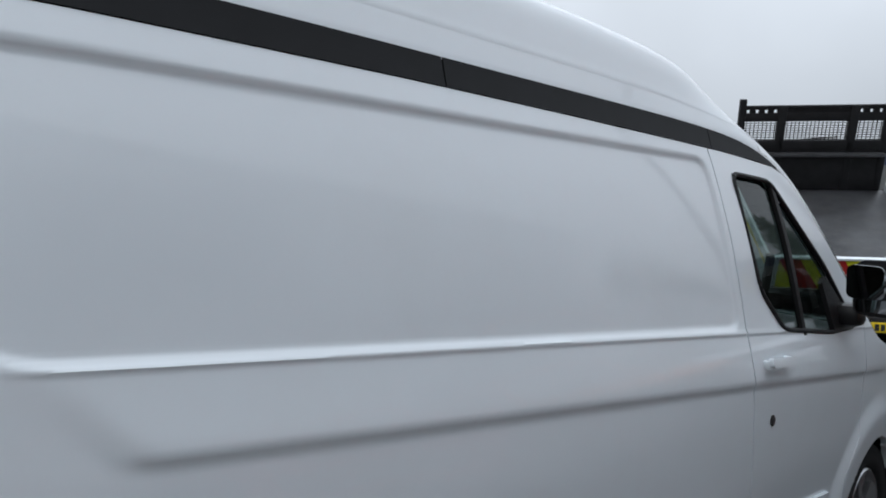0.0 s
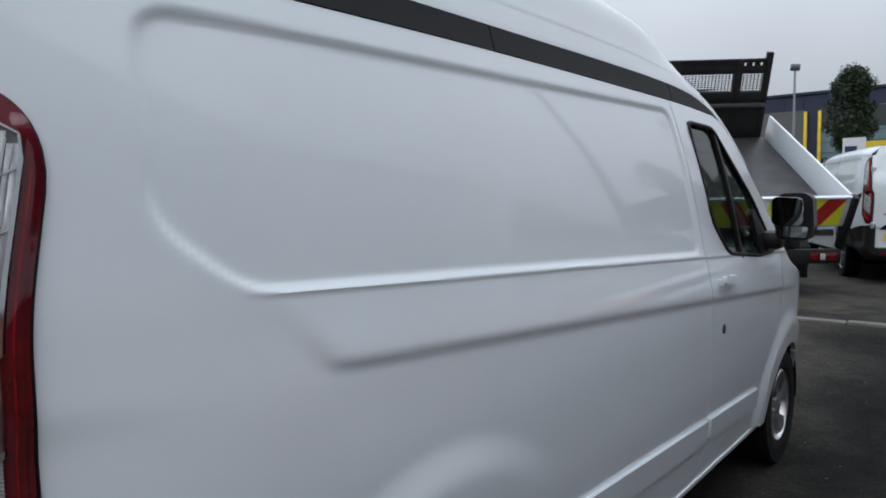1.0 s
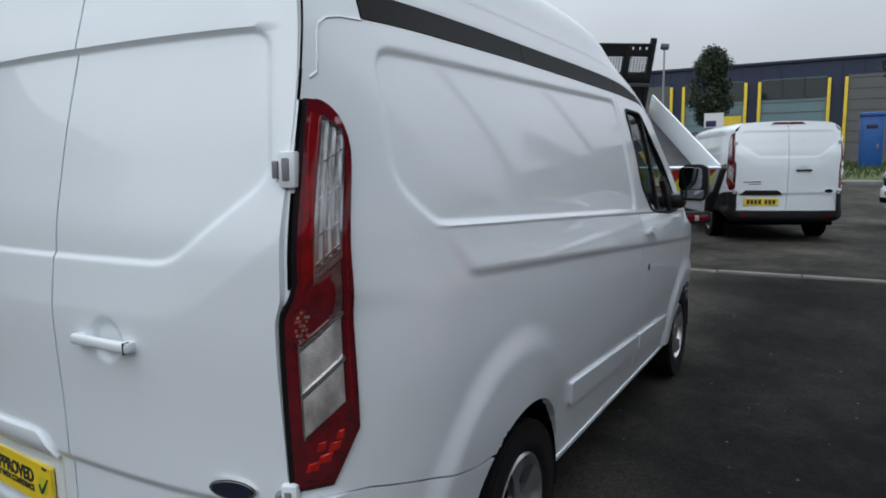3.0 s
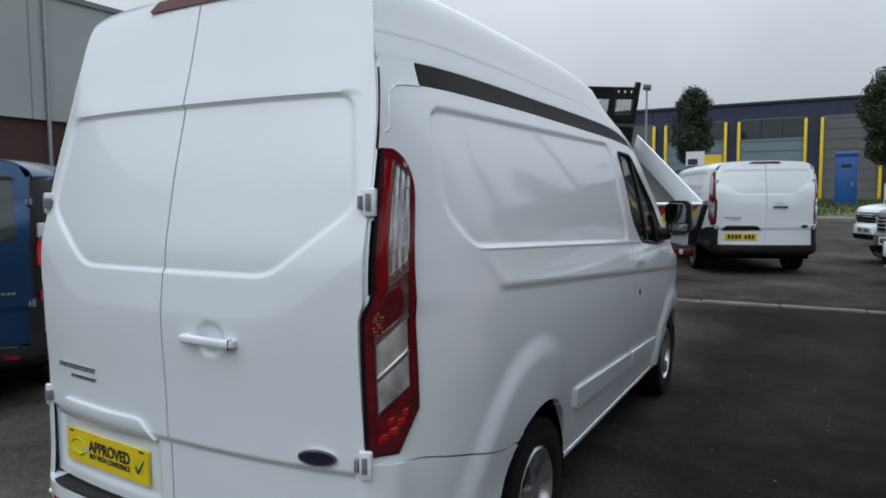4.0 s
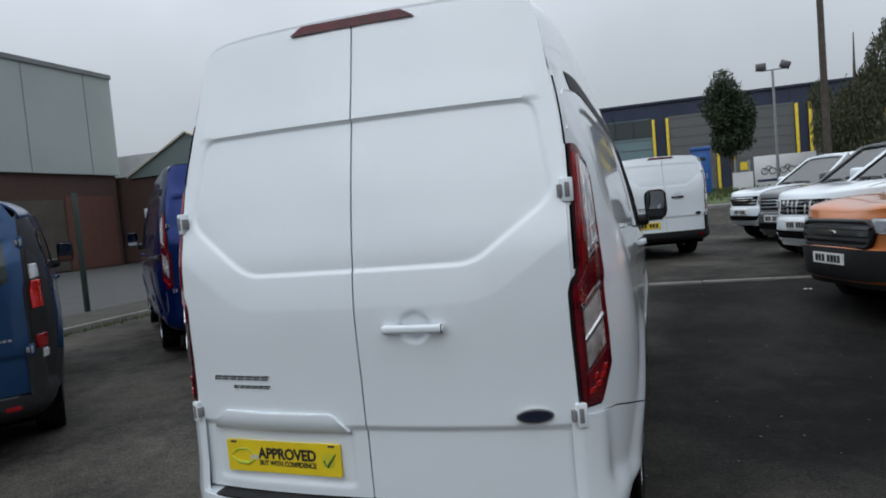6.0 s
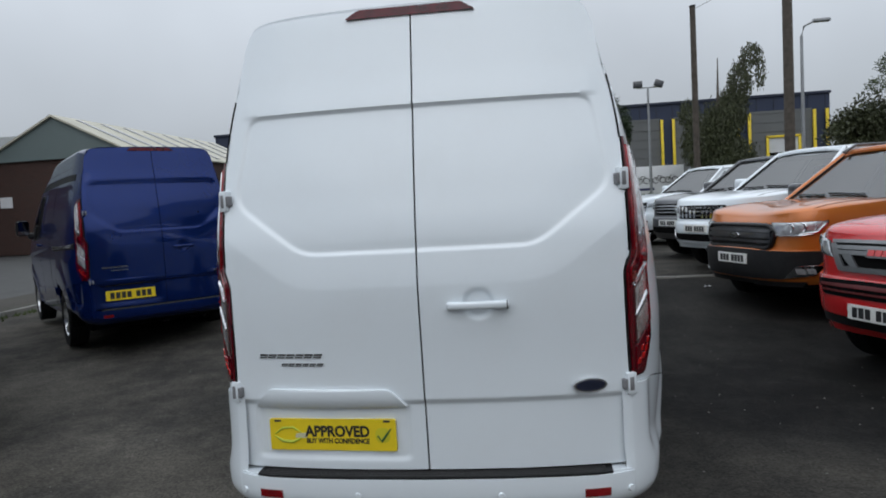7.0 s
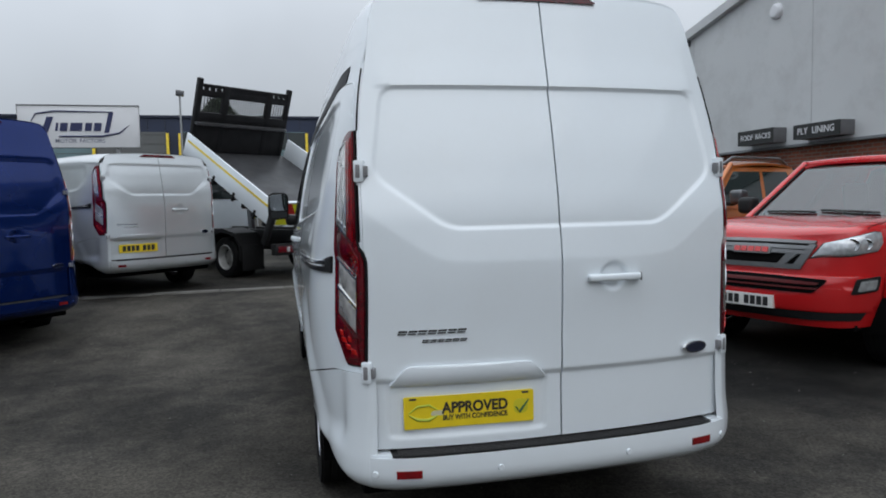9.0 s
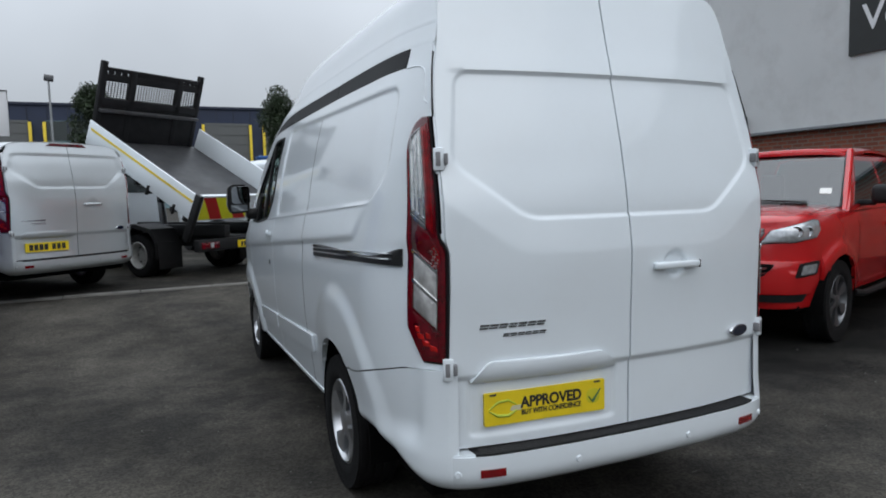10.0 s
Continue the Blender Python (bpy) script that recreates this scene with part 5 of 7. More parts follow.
# ---- pickups: nose towards +y, the foremost point over the origin ----
NOSE = np.array([(0, -0.02), (0.3, -0.032), (0.52, -0.068), (0.66, -0.125), (0.755, -0.20), (0.83, -0.32), (0.878, -0.48), (0.905, -0.70), (0.92, -1.0), (0.925, -1.4)])
NOSE_T = np.r_[0, np.cumsum(np.hypot(*np.diff(NOSE, axis=0).T))]
NOSE_X, NOSE_Y = curve(NOSE_T, NOSE[:, 0]), curve(NOSE_T, NOSE[:, 1])
NOSE_BY_Y = curve(NOSE[::-1, 1], NOSE[::-1, 0])
TRUCK_W = curve([0.30, 0.45, 0.60, 0.80, 1.0, 1.09, 1.18, 1.25], [0.83, 0.875, 0.900, 0.922, 0.925, 0.915, 0.885, 0.84])
FRONT_AXLE, REAR_AXLE, AXLE_Z, TRUCK_R = -0.92, -4.02, 0.385, 0.385


def pickup_side(y, z):
    y, z = np.asarray(y, float), np.asarray(z, float)
    x = TRUCK_W(z) / 0.92 * np.where(y > -1.4, NOSE_BY_Y(np.maximum(y, -1.4)), 0.925)
    for hub in (FRONT_AXLE, REAR_AXLE):
        r = np.hypot(y - hub, z - AXLE_Z)
        x = x + 0.038 * smooth01((0.60 - r) / 0.09)
    x = x - 0.014 * smooth01((0.70 - z) / 0.16) * smooth01((-1.5 - y) / 0.2) * smooth01((y + 3.5) / 0.2)
    return x - 0.010 * smooth01((0.99 - z) / 0.03) * smooth01((z - 0.86) / 0.1) * smooth01((-1.45 - y) / 0.2) * smooth01((y + 5.2) / 0.2)


def pickup(m, paint, label, style, group="row of parked pickups"):
    """style: red, orange, white, grey or plain front ends."""
    car = thing("pickup_truck", label, "pickup truck", m, group)
    top = {"red": 1.125, "orange": 1.10, "white": 1.06}.get(style, 1.06)
    lift = {"red": 0.085, "orange": 0.08, "white": 0.02}.get(style, 0.02)
    belt = lambda y: np.interp(y, [-5.3, -3.5, -1.35, -0.5, 0.0], [1.20, 1.19, 1.155, 1.09, 1.05]) + lift
    push = curve([0.30, 0.40, 0.50, 0.62, 0.74, 0.80, 0.92, 1.02, 1.12], [-0.16, -0.07, -0.012, 0.0, -0.012, -0.045, -0.055, -0.085, -0.15])

    def front(s, z):
        s, z = np.asarray(s, float), np.asarray(z, float)
        a = np.abs(s)
        return np.stack([np.sign(s) * NOSE_X(a) * TRUCK_W(z) / 0.92, NOSE_Y(a) + push(z) * (1 - smooth01(a / 1.05)), z + 0 * s], -1)

    u, v = np.meshgrid(np.linspace(-1.16, 1.16, 60), np.linspace(0, 1, 26), indexing="ij")
    zt = top + (belt(-0.5) - top) * smooth01(np.abs(u) / 1.16)
    sheet("front_end", front(u, 0.38 + v * (zt - 0.38)), paint, car, flange=(0, -0.03, 0), flip=True)
    hubs = [circle_poly(FRONT_AXLE, AXLE_Z, 0.44), circle_poly(REAR_AXLE, AXLE_Z, 0.44)]
    y_join = float(NOSE_Y(1.16))
    for s in (1, -1):
        Y, V = np.meshgrid(np.linspace(-5.25, y_join, 130), np.linspace(0, 1, 28), indexing="ij")
        Z = 0.42 + V * (belt(Y) - 0.42)
        keep = np.ones((129, 27), bool)
        for h in hubs:
            Y, Z = snap(Y, Z, h, 0.018)
            keep &= ~cell_mask(Y, Z, h)
        sheet("body_side", np.stack([s * pickup_side(Y, Z), Y, Z], -1), paint, car, flange=(-0.03 * s, 0, 0), flip=s > 0, keep=keep)
        side = lambda a, b, s=s: np.stack([s * pickup_side(a, b), a, b], -1)
        fl = s < 0
        for ya in (-1.47, -2.55, -3.45):
            patch(side, [(ya, 0.46), (ya + 0.007, 0.46), (ya + 0.007, 1.15), (ya, 1.15)], "door_gap", GAP, car, 0.0015, 0.003, 0.06, flip=fl)
        for ya in (-2.42, -3.33):
            patch(side, round_poly([(ya - 0.09, 1.03), (ya + 0.09, 1.03), (ya + 0.09, 1.06), (ya - 0.09, 1.06)], 0.01, 2), "door_handle", paint, car, 0.03, 0.02, 0.03, flip=fl)
        part("side_step", tube([(s * 0.90, -1.45, 0.40), (s * 0.94, -1.6, 0.38), (s * 0.94, -3.35, 0.38), (s * 0.90, -3.5, 0.40)], 0.035, 8), BLACK_PLASTIC, car)
        for hub in (FRONT_AXLE, REAR_AXLE):
            wheel(car, s * 0.925, hub, s, True, TRUCK_R, AXLE_Z, DARK_ALLOY if style in ("red", "orange", "grey") else ALLOY, 6)
            arch_liner(car, 0.93, hub, s, 0.446, AXLE_Z, 0.4)
        # cab side and its glass
        yf = lambda z: -1.30 - 0.78 * (z - 1.15 - lift) / 0.55
        yr = lambda z: -3.72 + 0.16 * (z - 1.15 - lift) / 0.55
        cab = lambda a, z, s=s: np.stack([s * (0.885 - 0.245 * np.clip((z - 1.12 - lift) / 0.58, 0, 1.1) ** 1.2), yr(z) + a * (yf(z) - yr(z)), z], -1)
        a, z = np.meshgrid(np.linspace(0, 1, 24), np.linspace(1.13 + lift, 1.705 + lift, 14), indexing="ij")
        sheet("cab_side", cab(a, z), paint, car, flange=(-0.03 * s, 0, 0), flip=s > 0)
        z0, z1 = 1.185 + lift, 1.635 + lift
        patch(cab, [(0.505, z0), (0.950, z0), (0.915, z1), (0.545, z1)], "side_window", GLASS_DARK, car, 0.003, 0.01, 0.06, flip=fl)
        patch(cab, [(0.09, z0), (0.47, z0), (0.50, z1), (0.13, z1)], "side_window", GLASS_DARK, car, 0.003, 0.01, 0.06, flip=fl)
        mir = part("door_mirror", box(*sorted((s * 0.97, s * 1.16)), -1.78, -1.60, 1.19 + lift, 1.38 + lift, 0.05, None, 3), {"orange": GREY_PAINT, "red": BLACK_PLASTIC}.get(style, paint), car)
        part("mirror_arm", box(*sorted((s * 0.84, s * 1.0)), -1.74, -1.66, 1.17 + lift, 1.23 + lift, 0.02), BLACK_PLASTIC, mir)
        if style == "orange":
            part("roof_rail", tube([(s * 0.60, -2.02, 1.74 + lift), (s * 0.60, -2.2, 1.83 + lift), (s * 0.60, -3.3, 1.83 + lift), (s * 0.60, -3.5, 1.74 + lift)], 0.022, 8), DARK_ALLOY, car)
    # bonnet
    u, v = np.meshgrid(np.linspace(-1, 1, 40), np.linspace(0, 1, 30), indexing="ij")
    zt = top + (belt(-0.5) - top) * smooth01(np.abs(u))
    A = front(u * 1.16, zt)
    B = np.stack([u * 0.845, -1.44 + 0.13 * (1 - u * u), belt(-1.36) + 0.03 * (1 - u * u) + 0 * u], -1)
    P = A * (1 - v[..., None]) + B * v[..., None]
    P[..., 2] += (1 - np.abs(u) ** 4) * 0.075 * np.sin(math.pi * np.clip(v, 0, 1) ** 0.62) ** 0.8
    P[..., 2] -= 0.012 * np.exp(-((np.abs(u) - 0.62) / 0.05) ** 2) * smooth01(v / 0.2)
    bon = sheet("bonnet", P, paint, car, flange=(0, 0, -0.02), flip=False, sharp=70)
    for k in (3, 36):
        part("shut_line", tube((P[k, 1:] + np.array([0, 0, 0.0005])).tolist(), 0.0035, 5), GAP, bon)
    # windscreen, roof, back
    def screen(a, b):
        a, b = np.asarray(a, float), np.asarray(b, float)
        w = 0.80 + (0.625 - 0.80) * b
        return np.stack([a * w, -1.36 - 0.74 * b + 0.10 * (1 - a * a) * (1 - 0.5 * b), 1.165 + lift + 0.555 * b + 0.02 * (1 - a * a)], -1)
    ws = patch(screen, [(-1, 0), (1, 0), (1, 1), (-1, 1)], "windscreen", SCREEN_GLASS, car, 0.0, 0.006, 0.07, flip=True)
    for k in (-1, 1):
        post = [(k * 1.035, b) for b in np.linspace(-0.10, 1.03, 12)]
        part("screen_pillar", tube([(screen(p, q) + np.array([0, 0.012, 0.004])).tolist() for p, q in post], [0.030] * 3 + [0.036] * 9, 10), paint, car)
        part("screen_seal", tube([(screen(k * 0.985, b) + np.array([0, 0.01, 0.006])).tolist() for b in np.linspace(0.0, 1.0, 10)], 0.010, 6), BLACK_PLASTIC, ws)
    part("header_rail", tube([(screen(q, 1.03) + np.array([0, -0.01, 0.0])).tolist() for q in np.linspace(-1.03, 1.03, 14)], 0.030, 8), paint, car)
    for a0, a1 in ((-0.62, 0.05), (0.10, 0.80)):
        q = screen(np.linspace(a0, a1, 6), 0.045 + 0.03 * np.linspace(0, 1, 6))
        part("wiper", tube((q + np.array([0, 0.012, 0.012])).tolist(), 0.011, 6), BLACK_PLASTIC, car)
    if style == "red":
        patch(screen, [(-0.86, 0.22), (-0.72, 0.22), (-0.72, 0.32), (-0.86, 0.32)], "paper_label", WHITE_PLATE, car, 0.004, 0.003, 0.06, flip=True)
    u, v = np.meshgrid(np.linspace(-1, 1, 26), np.linspace(0, 1, 20), indexing="ij")
    zr = 1.72 + lift + 0.06 * np.sin(math.pi * v) ** 0.7
    R = np.stack([u * (0.645 + 0.03 * np.sin(math.pi * v)), -2.05 - 1.53 * v + 0.06 * (1 - u * u) * (1 - v), zr + 0.028 * (1 - np.abs(u) ** 3) - 0.022 * np.abs(u) ** 8], -1)
    roof = sheet("roof", R, paint, car, flange=(0, 0, -0.03), flip=False)
    part("aerial", tube([(0.0, -2.12, 1.75 + lift), (0.0, -2.14, 1.81 + lift)], [0.018, 0.010], 8), BLACK_PLASTIC, roof)
    part("rear_window", prism([(-0.80, 1.15 + lift), (0.80, 1.15 + lift), (0.62, 1.70 + lift), (-0.62, 1.70 + lift)], -3.66, -3.60), GLASS_DARK, car)
    part("bed_cover", box(-0.84, 0.84, -5.22, -3.70, 1.12 + lift, 1.17 + lift, 0.02), BLACK_PLASTIC, car)
    part("tailgate", box(-0.82, 0.82, -5.28, -5.22, 0.55, 1.18 + lift, 0.02), paint, car)
    part("rear_bumper", box(-0.86, 0.86, -5.40, -5.24, 0.45, 0.62, 0.03), BLACK_PLASTIC, car)
    part("underbody", box(-0.78, 0.78, -5.1, -0.30, 0.34, 0.46, 0.03), GAP, car)
    part("cab_inside", box(-0.72, 0.72, -3.5, -1.75, 0.6, 1.18, 0.03), SEAT, car)
    for sx in (-0.38, 0.38):
        part("head_rest", box(sx - 0.13, sx + 0.13, -2.75, -2.62, 1.18, 1.52 + lift, 0.05), SEAT, car)
    # front ends
    def both(poly):
        return [poly, [(-a, b) for a, b in poly]]

    face = (lambda a, b: front(a, np.asarray(b, float) + 0.045)) if style == "red" else front

    def lamp(poly, inner, bar=None):
        for k, p in enumerate(both(poly)):
            h = patch(face, p, "headlight", BLACK_PLASTIC, car, 0.004, 0.02, 0.03, flip=True)
            cx, cz = sum(a for a, _ in p) / len(p), sum(b for _, b in p) / len(p)
            patch(face, [(cx + (a - cx) * 0.95, cz + (b - cz) * 0.92) for a, b in p], "lens", LAMP_LENS, h, 0.012, 0.008, 0.02, bulge=0.012, flip=True)
            for dx, rr in inner:
                q = face(np.array(cx + dx * (1 if cx > 0 else -1)), np.array(cz))
                part("reflector_bowl", lathe([(0.0, 0.012), (rr * 0.5, 0.016), (rr, 0.024), (rr * 1.08, 0.02)], "y", 20, pose(*q.tolist(), 0, 0, -25 if cx > 0 else 25)), CHROME, h)
    if style == "red":
        lamp([(0.50, 0.905), (0.80, 0.925), (1.06, 0.965), (1.13, 1.03), (1.14, 1.12), (1.06, 1.128), (0.82, 1.088), (0.60, 1.035)], ((-0.06, 0.05), (0.06, 0.045)))
        gr = patch(face, round_poly([(-0.42, 0.815), (0.42, 0.815), (0.56, 1.02), (0.53, 1.05), (-0.53, 1.05), (-0.56, 1.02)], 0.04, 3), "grille", GAP, car, 0.006, 0.02, 0.03, flip=True)
        for zz, hw, hh in ((1.036, 0.54, 0.013), (0.992, 0.53, 0.014), (0.955, 0.49, 0.016), (0.834, 0.42, 0.020)):
            patch(face, round_poly([(-hw, zz - hh), (hw, zz - hh), (hw + 0.02, zz + hh), (-hw - 0.02, zz + hh)], 0.008, 2), "grille_bar", GRILLE_SILVER, gr, 0.022, 0.02, 0.04, flip=True)
        for p in both([(0.36, 0.815), (0.44, 0.815), (0.56, 1.02), (0.50, 1.02)]) + both([(0.24, 0.845), (0.31, 0.845), (0.44, 0.96), (0.34, 0.96)]):
            patch(face, p, "grille_strut", GRILLE_SILVER, gr, 0.020, 0.02, 0.04, flip=True)
        badge = patch(face, round_poly([(-0.18, 0.925), (0.18, 0.925), (0.18, 0.988), (-0.18, 0.988)], 0.012, 2), "name_plate", GRILLE_SILVER, gr, 0.034, 0.016, 0.04, flip=True)
        for k in range(5):
            patch(face, [(-0.16 + 0.066 * k, 0.936), (-0.104 + 0.066 * k, 0.936), (-0.104 + 0.066 * k, 0.977), (-0.16 + 0.066 * k, 0.977)], "badge_block", RED_PAINT, badge, 0.040, 0.008, 0.04, flip=True)
        bp = patch(face, round_poly([(-1.08, 0.47), (1.08, 0.47), (1.12, 0.62), (1.0, 0.765), (-1.0, 0.765), (-1.12, 0.62)], 0.06, 4), "front_bumper", paint, car, 0.022, 0.03, 0.03, bulge=0.015, flip=True)
        slot = patch(face, round_poly([(-0.56, 0.625), (0.56, 0.625), (0.66, 0.735), (-0.66, 0.735)], 0.03, 3), "intake", GAP, bp, 0.046, 0.015, 0.03, flip=True)
        for zz in (0.662, 0.700):
            patch(face, [(-0.58, zz - 0.007), (0.58, zz - 0.007), (0.60, zz + 0.007), (-0.60, zz + 0.007)], "intake_slat", DARK_RED, slot, 0.054, 0.01, 0.04, flip=True)
        for p in both(round_poly([(0.82, 0.62), (1.05, 0.65), (1.07, 0.765), (0.85, 0.745)], 0.02, 3)):
            fg = patch(face, p, "fog_light", BLACK_PLASTIC, bp, 0.036, 0.015, 0.03, flip=True)
            cx, cz = sum(a for a, _ in p) / len(p), sum(b for _, b in p) / len(p)
            patch(face, [(cx + (a - cx) * 0.66, cz + (b - cz) * 0.66) for a, b in p], "lens", LAMP_LENS, fg, 0.044, 0.01, 0.015, flip=True)
        pl = (0.0, 0.572)
        patch(face, [(-0.95, 0.40), (0.95, 0.40), (1.0, 0.475), (-1.0, 0.475)], "lower_lip", BLACK_PLASTIC, car, 0.012, 0.02, 0.05, flip=True)
    elif style == "orange":
        head = [(0.53, 0.905), (0.86, 0.915), (1.03, 0.945), (1.11, 1.03), (1.10, 1.055), (0.98, 1.058), (0.52, 1.05)]
        lamp(head, ((-0.13, 0.045), (0.0, 0.045), (0.12, 0.03)))
        for p in both([(0.54, 0.900), (0.86, 0.908), (1.04, 0.936), (1.045, 0.955), (0.86, 0.925), (0.55, 0.915)]) + both([(1.035, 0.936), (1.12, 1.03), (1.115, 1.06), (1.09, 1.058), (1.095, 1.03), (1.02, 0.955)]):
            patch(front, p, "chrome_edge", CHROME, car, 0.030, 0.02, 0.02, flip=True)
        gr = patch(front, round_poly([(-0.56, 0.755), (0.56, 0.755), (0.62, 0.95), (0.52, 1.04), (-0.52, 1.04), (-0.62, 0.95)], 0.06, 4), "grille", MIRROR_BLACK, car, 0.012, 0.03, 0.03, bulge=0.02, flip=True)
        rim = [(-0.52, 1.02), (-0.60, 0.945), (-0.55, 0.775), (0.55, 0.775), (0.60, 0.945), (0.52, 1.02)]
        part("grille_rim", tube([(front(np.array(a), np.array(b)) + np.array([0, 0.03, 0])).tolist() for a, b in round_poly(rim, 0.06, 4)], 0.022, 8, True), MIRROR_BLACK, gr)
        for zz, hh in ((0.955, 0.016), (0.905, 0.026), (0.845, 0.016)):
            patch(front, round_poly([(-0.55, zz - hh), (0.55, zz - hh), (0.56, zz + hh), (-0.56, zz + hh)], 0.01, 2), "grille_bar", GREY_PAINT, gr, 0.046, 0.02, 0.04, flip=True)
        part("oval_badge", lathe([(0.0, 0.016), (0.92, 0.014), (1.0, 0.006), (1.0, -0.01)], "y", 28, pose(0, float(front(0.0, 0.905)[1]) + 0.05, 0.905) @ Matrix.Diagonal((0.085, 1, 0.034, 1))), DARK_CHROME, gr)
        bp = patch(front, round_poly([(-1.10, 0.42), (1.10, 0.42), (1.13, 0.66), (1.10, 0.755), (-1.10, 0.755), (-1.13, 0.66)], 0.05, 4), "front_bumper", paint, car, 0.018, 0.03, 0.03, bulge=0.008, flip=True)
        patch(front, round_poly([(-0.74, 0.455), (0.74, 0.455), (1.03, 0.60), (1.11, 0.70), (1.08, 0.745), (-1.08, 0.745), (-1.11, 0.70), (-1.03, 0.60)], 0.04, 3), "bumper_insert", BLACK_PLASTIC, bp, 0.044, 0.02, 0.03, flip=True)
        for p in both(round_poly([(0.72, 0.462), (1.00, 0.492), (1.085, 0.600), (0.82, 0.592)], 0.015, 3)):
            fg = patch(front, p, "fog_light", CHROME, bp, 0.050, 0.015, 0.03, flip=True)
            cx, cz = sum(a for a, _ in p) / len(p), sum(b for _, b in p) / len(p)
            for dx in (-0.05, 0.045):
                patch(front, round_poly([(cx + dx - 0.05, cz - 0.032), (cx + dx + 0.03, cz - 0.026), (cx + dx + 0.05, cz + 0.032), (cx + dx - 0.03, cz + 0.028)], 0.01, 2), "lens", LAMP_LENS, fg, 0.056, 0.01, 0.02, flip=True)
        patch(front, [(-0.9, 0.36), (0.9, 0.36), (0.95, 0.43), (-0.95, 0.43)], "skid_plate", BLACK_PLASTIC, car, 0.012, 0.02, 0.05, flip=True)
        pl = (0.0, 0.645)
    else:
        lamp([(0.56, 0.90), (0.86, 0.93), (1.06, 0.98), (1.10, 1.05), (0.84, 1.03), (0.58, 1.0)], ((-0.06, 0.045), (0.06, 0.045)))
        gr = patch(front, round_poly([(-0.50, 0.82), (0.50, 0.82), (0.56, 1.02), (-0.56, 1.02)], 0.03, 3), "grille", GAP, car, 0.008, 0.02, 0.03, flip=True)
        for k in range(-5, 6):
            if abs(k) > 0 and style == "white":
                patch(front, [(k * 0.095 - 0.02, 0.83), (k * 0.095 + 0.02, 0.83), (k * 0.10 + 0.03, 1.01), (k * 0.10 - 0.015, 1.01)], "grille_tooth", CHROME, gr, 0.024, 0.02, 0.05, flip=True)
        for zz in (0.87, 0.93, 0.98):
            patch(front, [(-0.51, zz - 0.012), (0.51, zz - 0.012), (0.52, zz + 0.012), (-0.52, zz + 0.012)], "grille_bar", CHROME if style == "plain" else DARK_CHROME, gr, 0.020, 0.02, 0.05, flip=True)
        bp = patch(front, round_poly([(-1.08, 0.46), (1.08, 0.46), (1.10, 0.64), (1.0, 0.77), (-1.0, 0.77), (-1.10, 0.64)], 0.06, 4), "front_bumper", paint, car, 0.020, 0.03, 0.03, bulge=0.01, flip=True)
        patch(front, round_poly([(-0.55, 0.50), (0.55, 0.50), (0.62, 0.60), (-0.62, 0.60)], 0.03, 3), "intake", GAP, bp, 0.036, 0.015, 0.03, flip=True)
        for p in both(round_poly([(0.72, 0.52), (0.98, 0.56), (0.98, 0.70), (0.76, 0.66)], 0.03, 3)):
            patch(front, p, "fog_surround", CHROME if style == "white" else BLACK_PLASTIC, bp, 0.034, 0.015, 0.03, flip=True)
        pl = (0.0, 0.68)
    flat_plate = lambda a, b: np.stack([a + 0 * b, 0.0 * a + float(front(0.0, pl[1])[1]) + 0.062 + 0 * b, b + 0 * a], -1)
    patch(flat_plate, [(-0.26, pl[1] - 0.056), (0.26, pl[1] - 0.056), (0.26, pl[1] + 0.056), (-0.26, pl[1] + 0.056)], "number_plate", WHITE_PLATE, car, -0.012, 0.04, 0.1, flip=True)
    board = car.children[-1]
    x = -0.225
    for k in range(7):
        if k == 4:
            x += 0.036
        part("bar", box(x + 0.006, x + 0.050, 0, 0.003, pl[1] - 0.038, pl[1] + 0.038, 0, pose(0, float(front(0.0, pl[1])[1]) + 0.0505, 0)), INK, board, smooth=False)
        x += 0.059
    return car


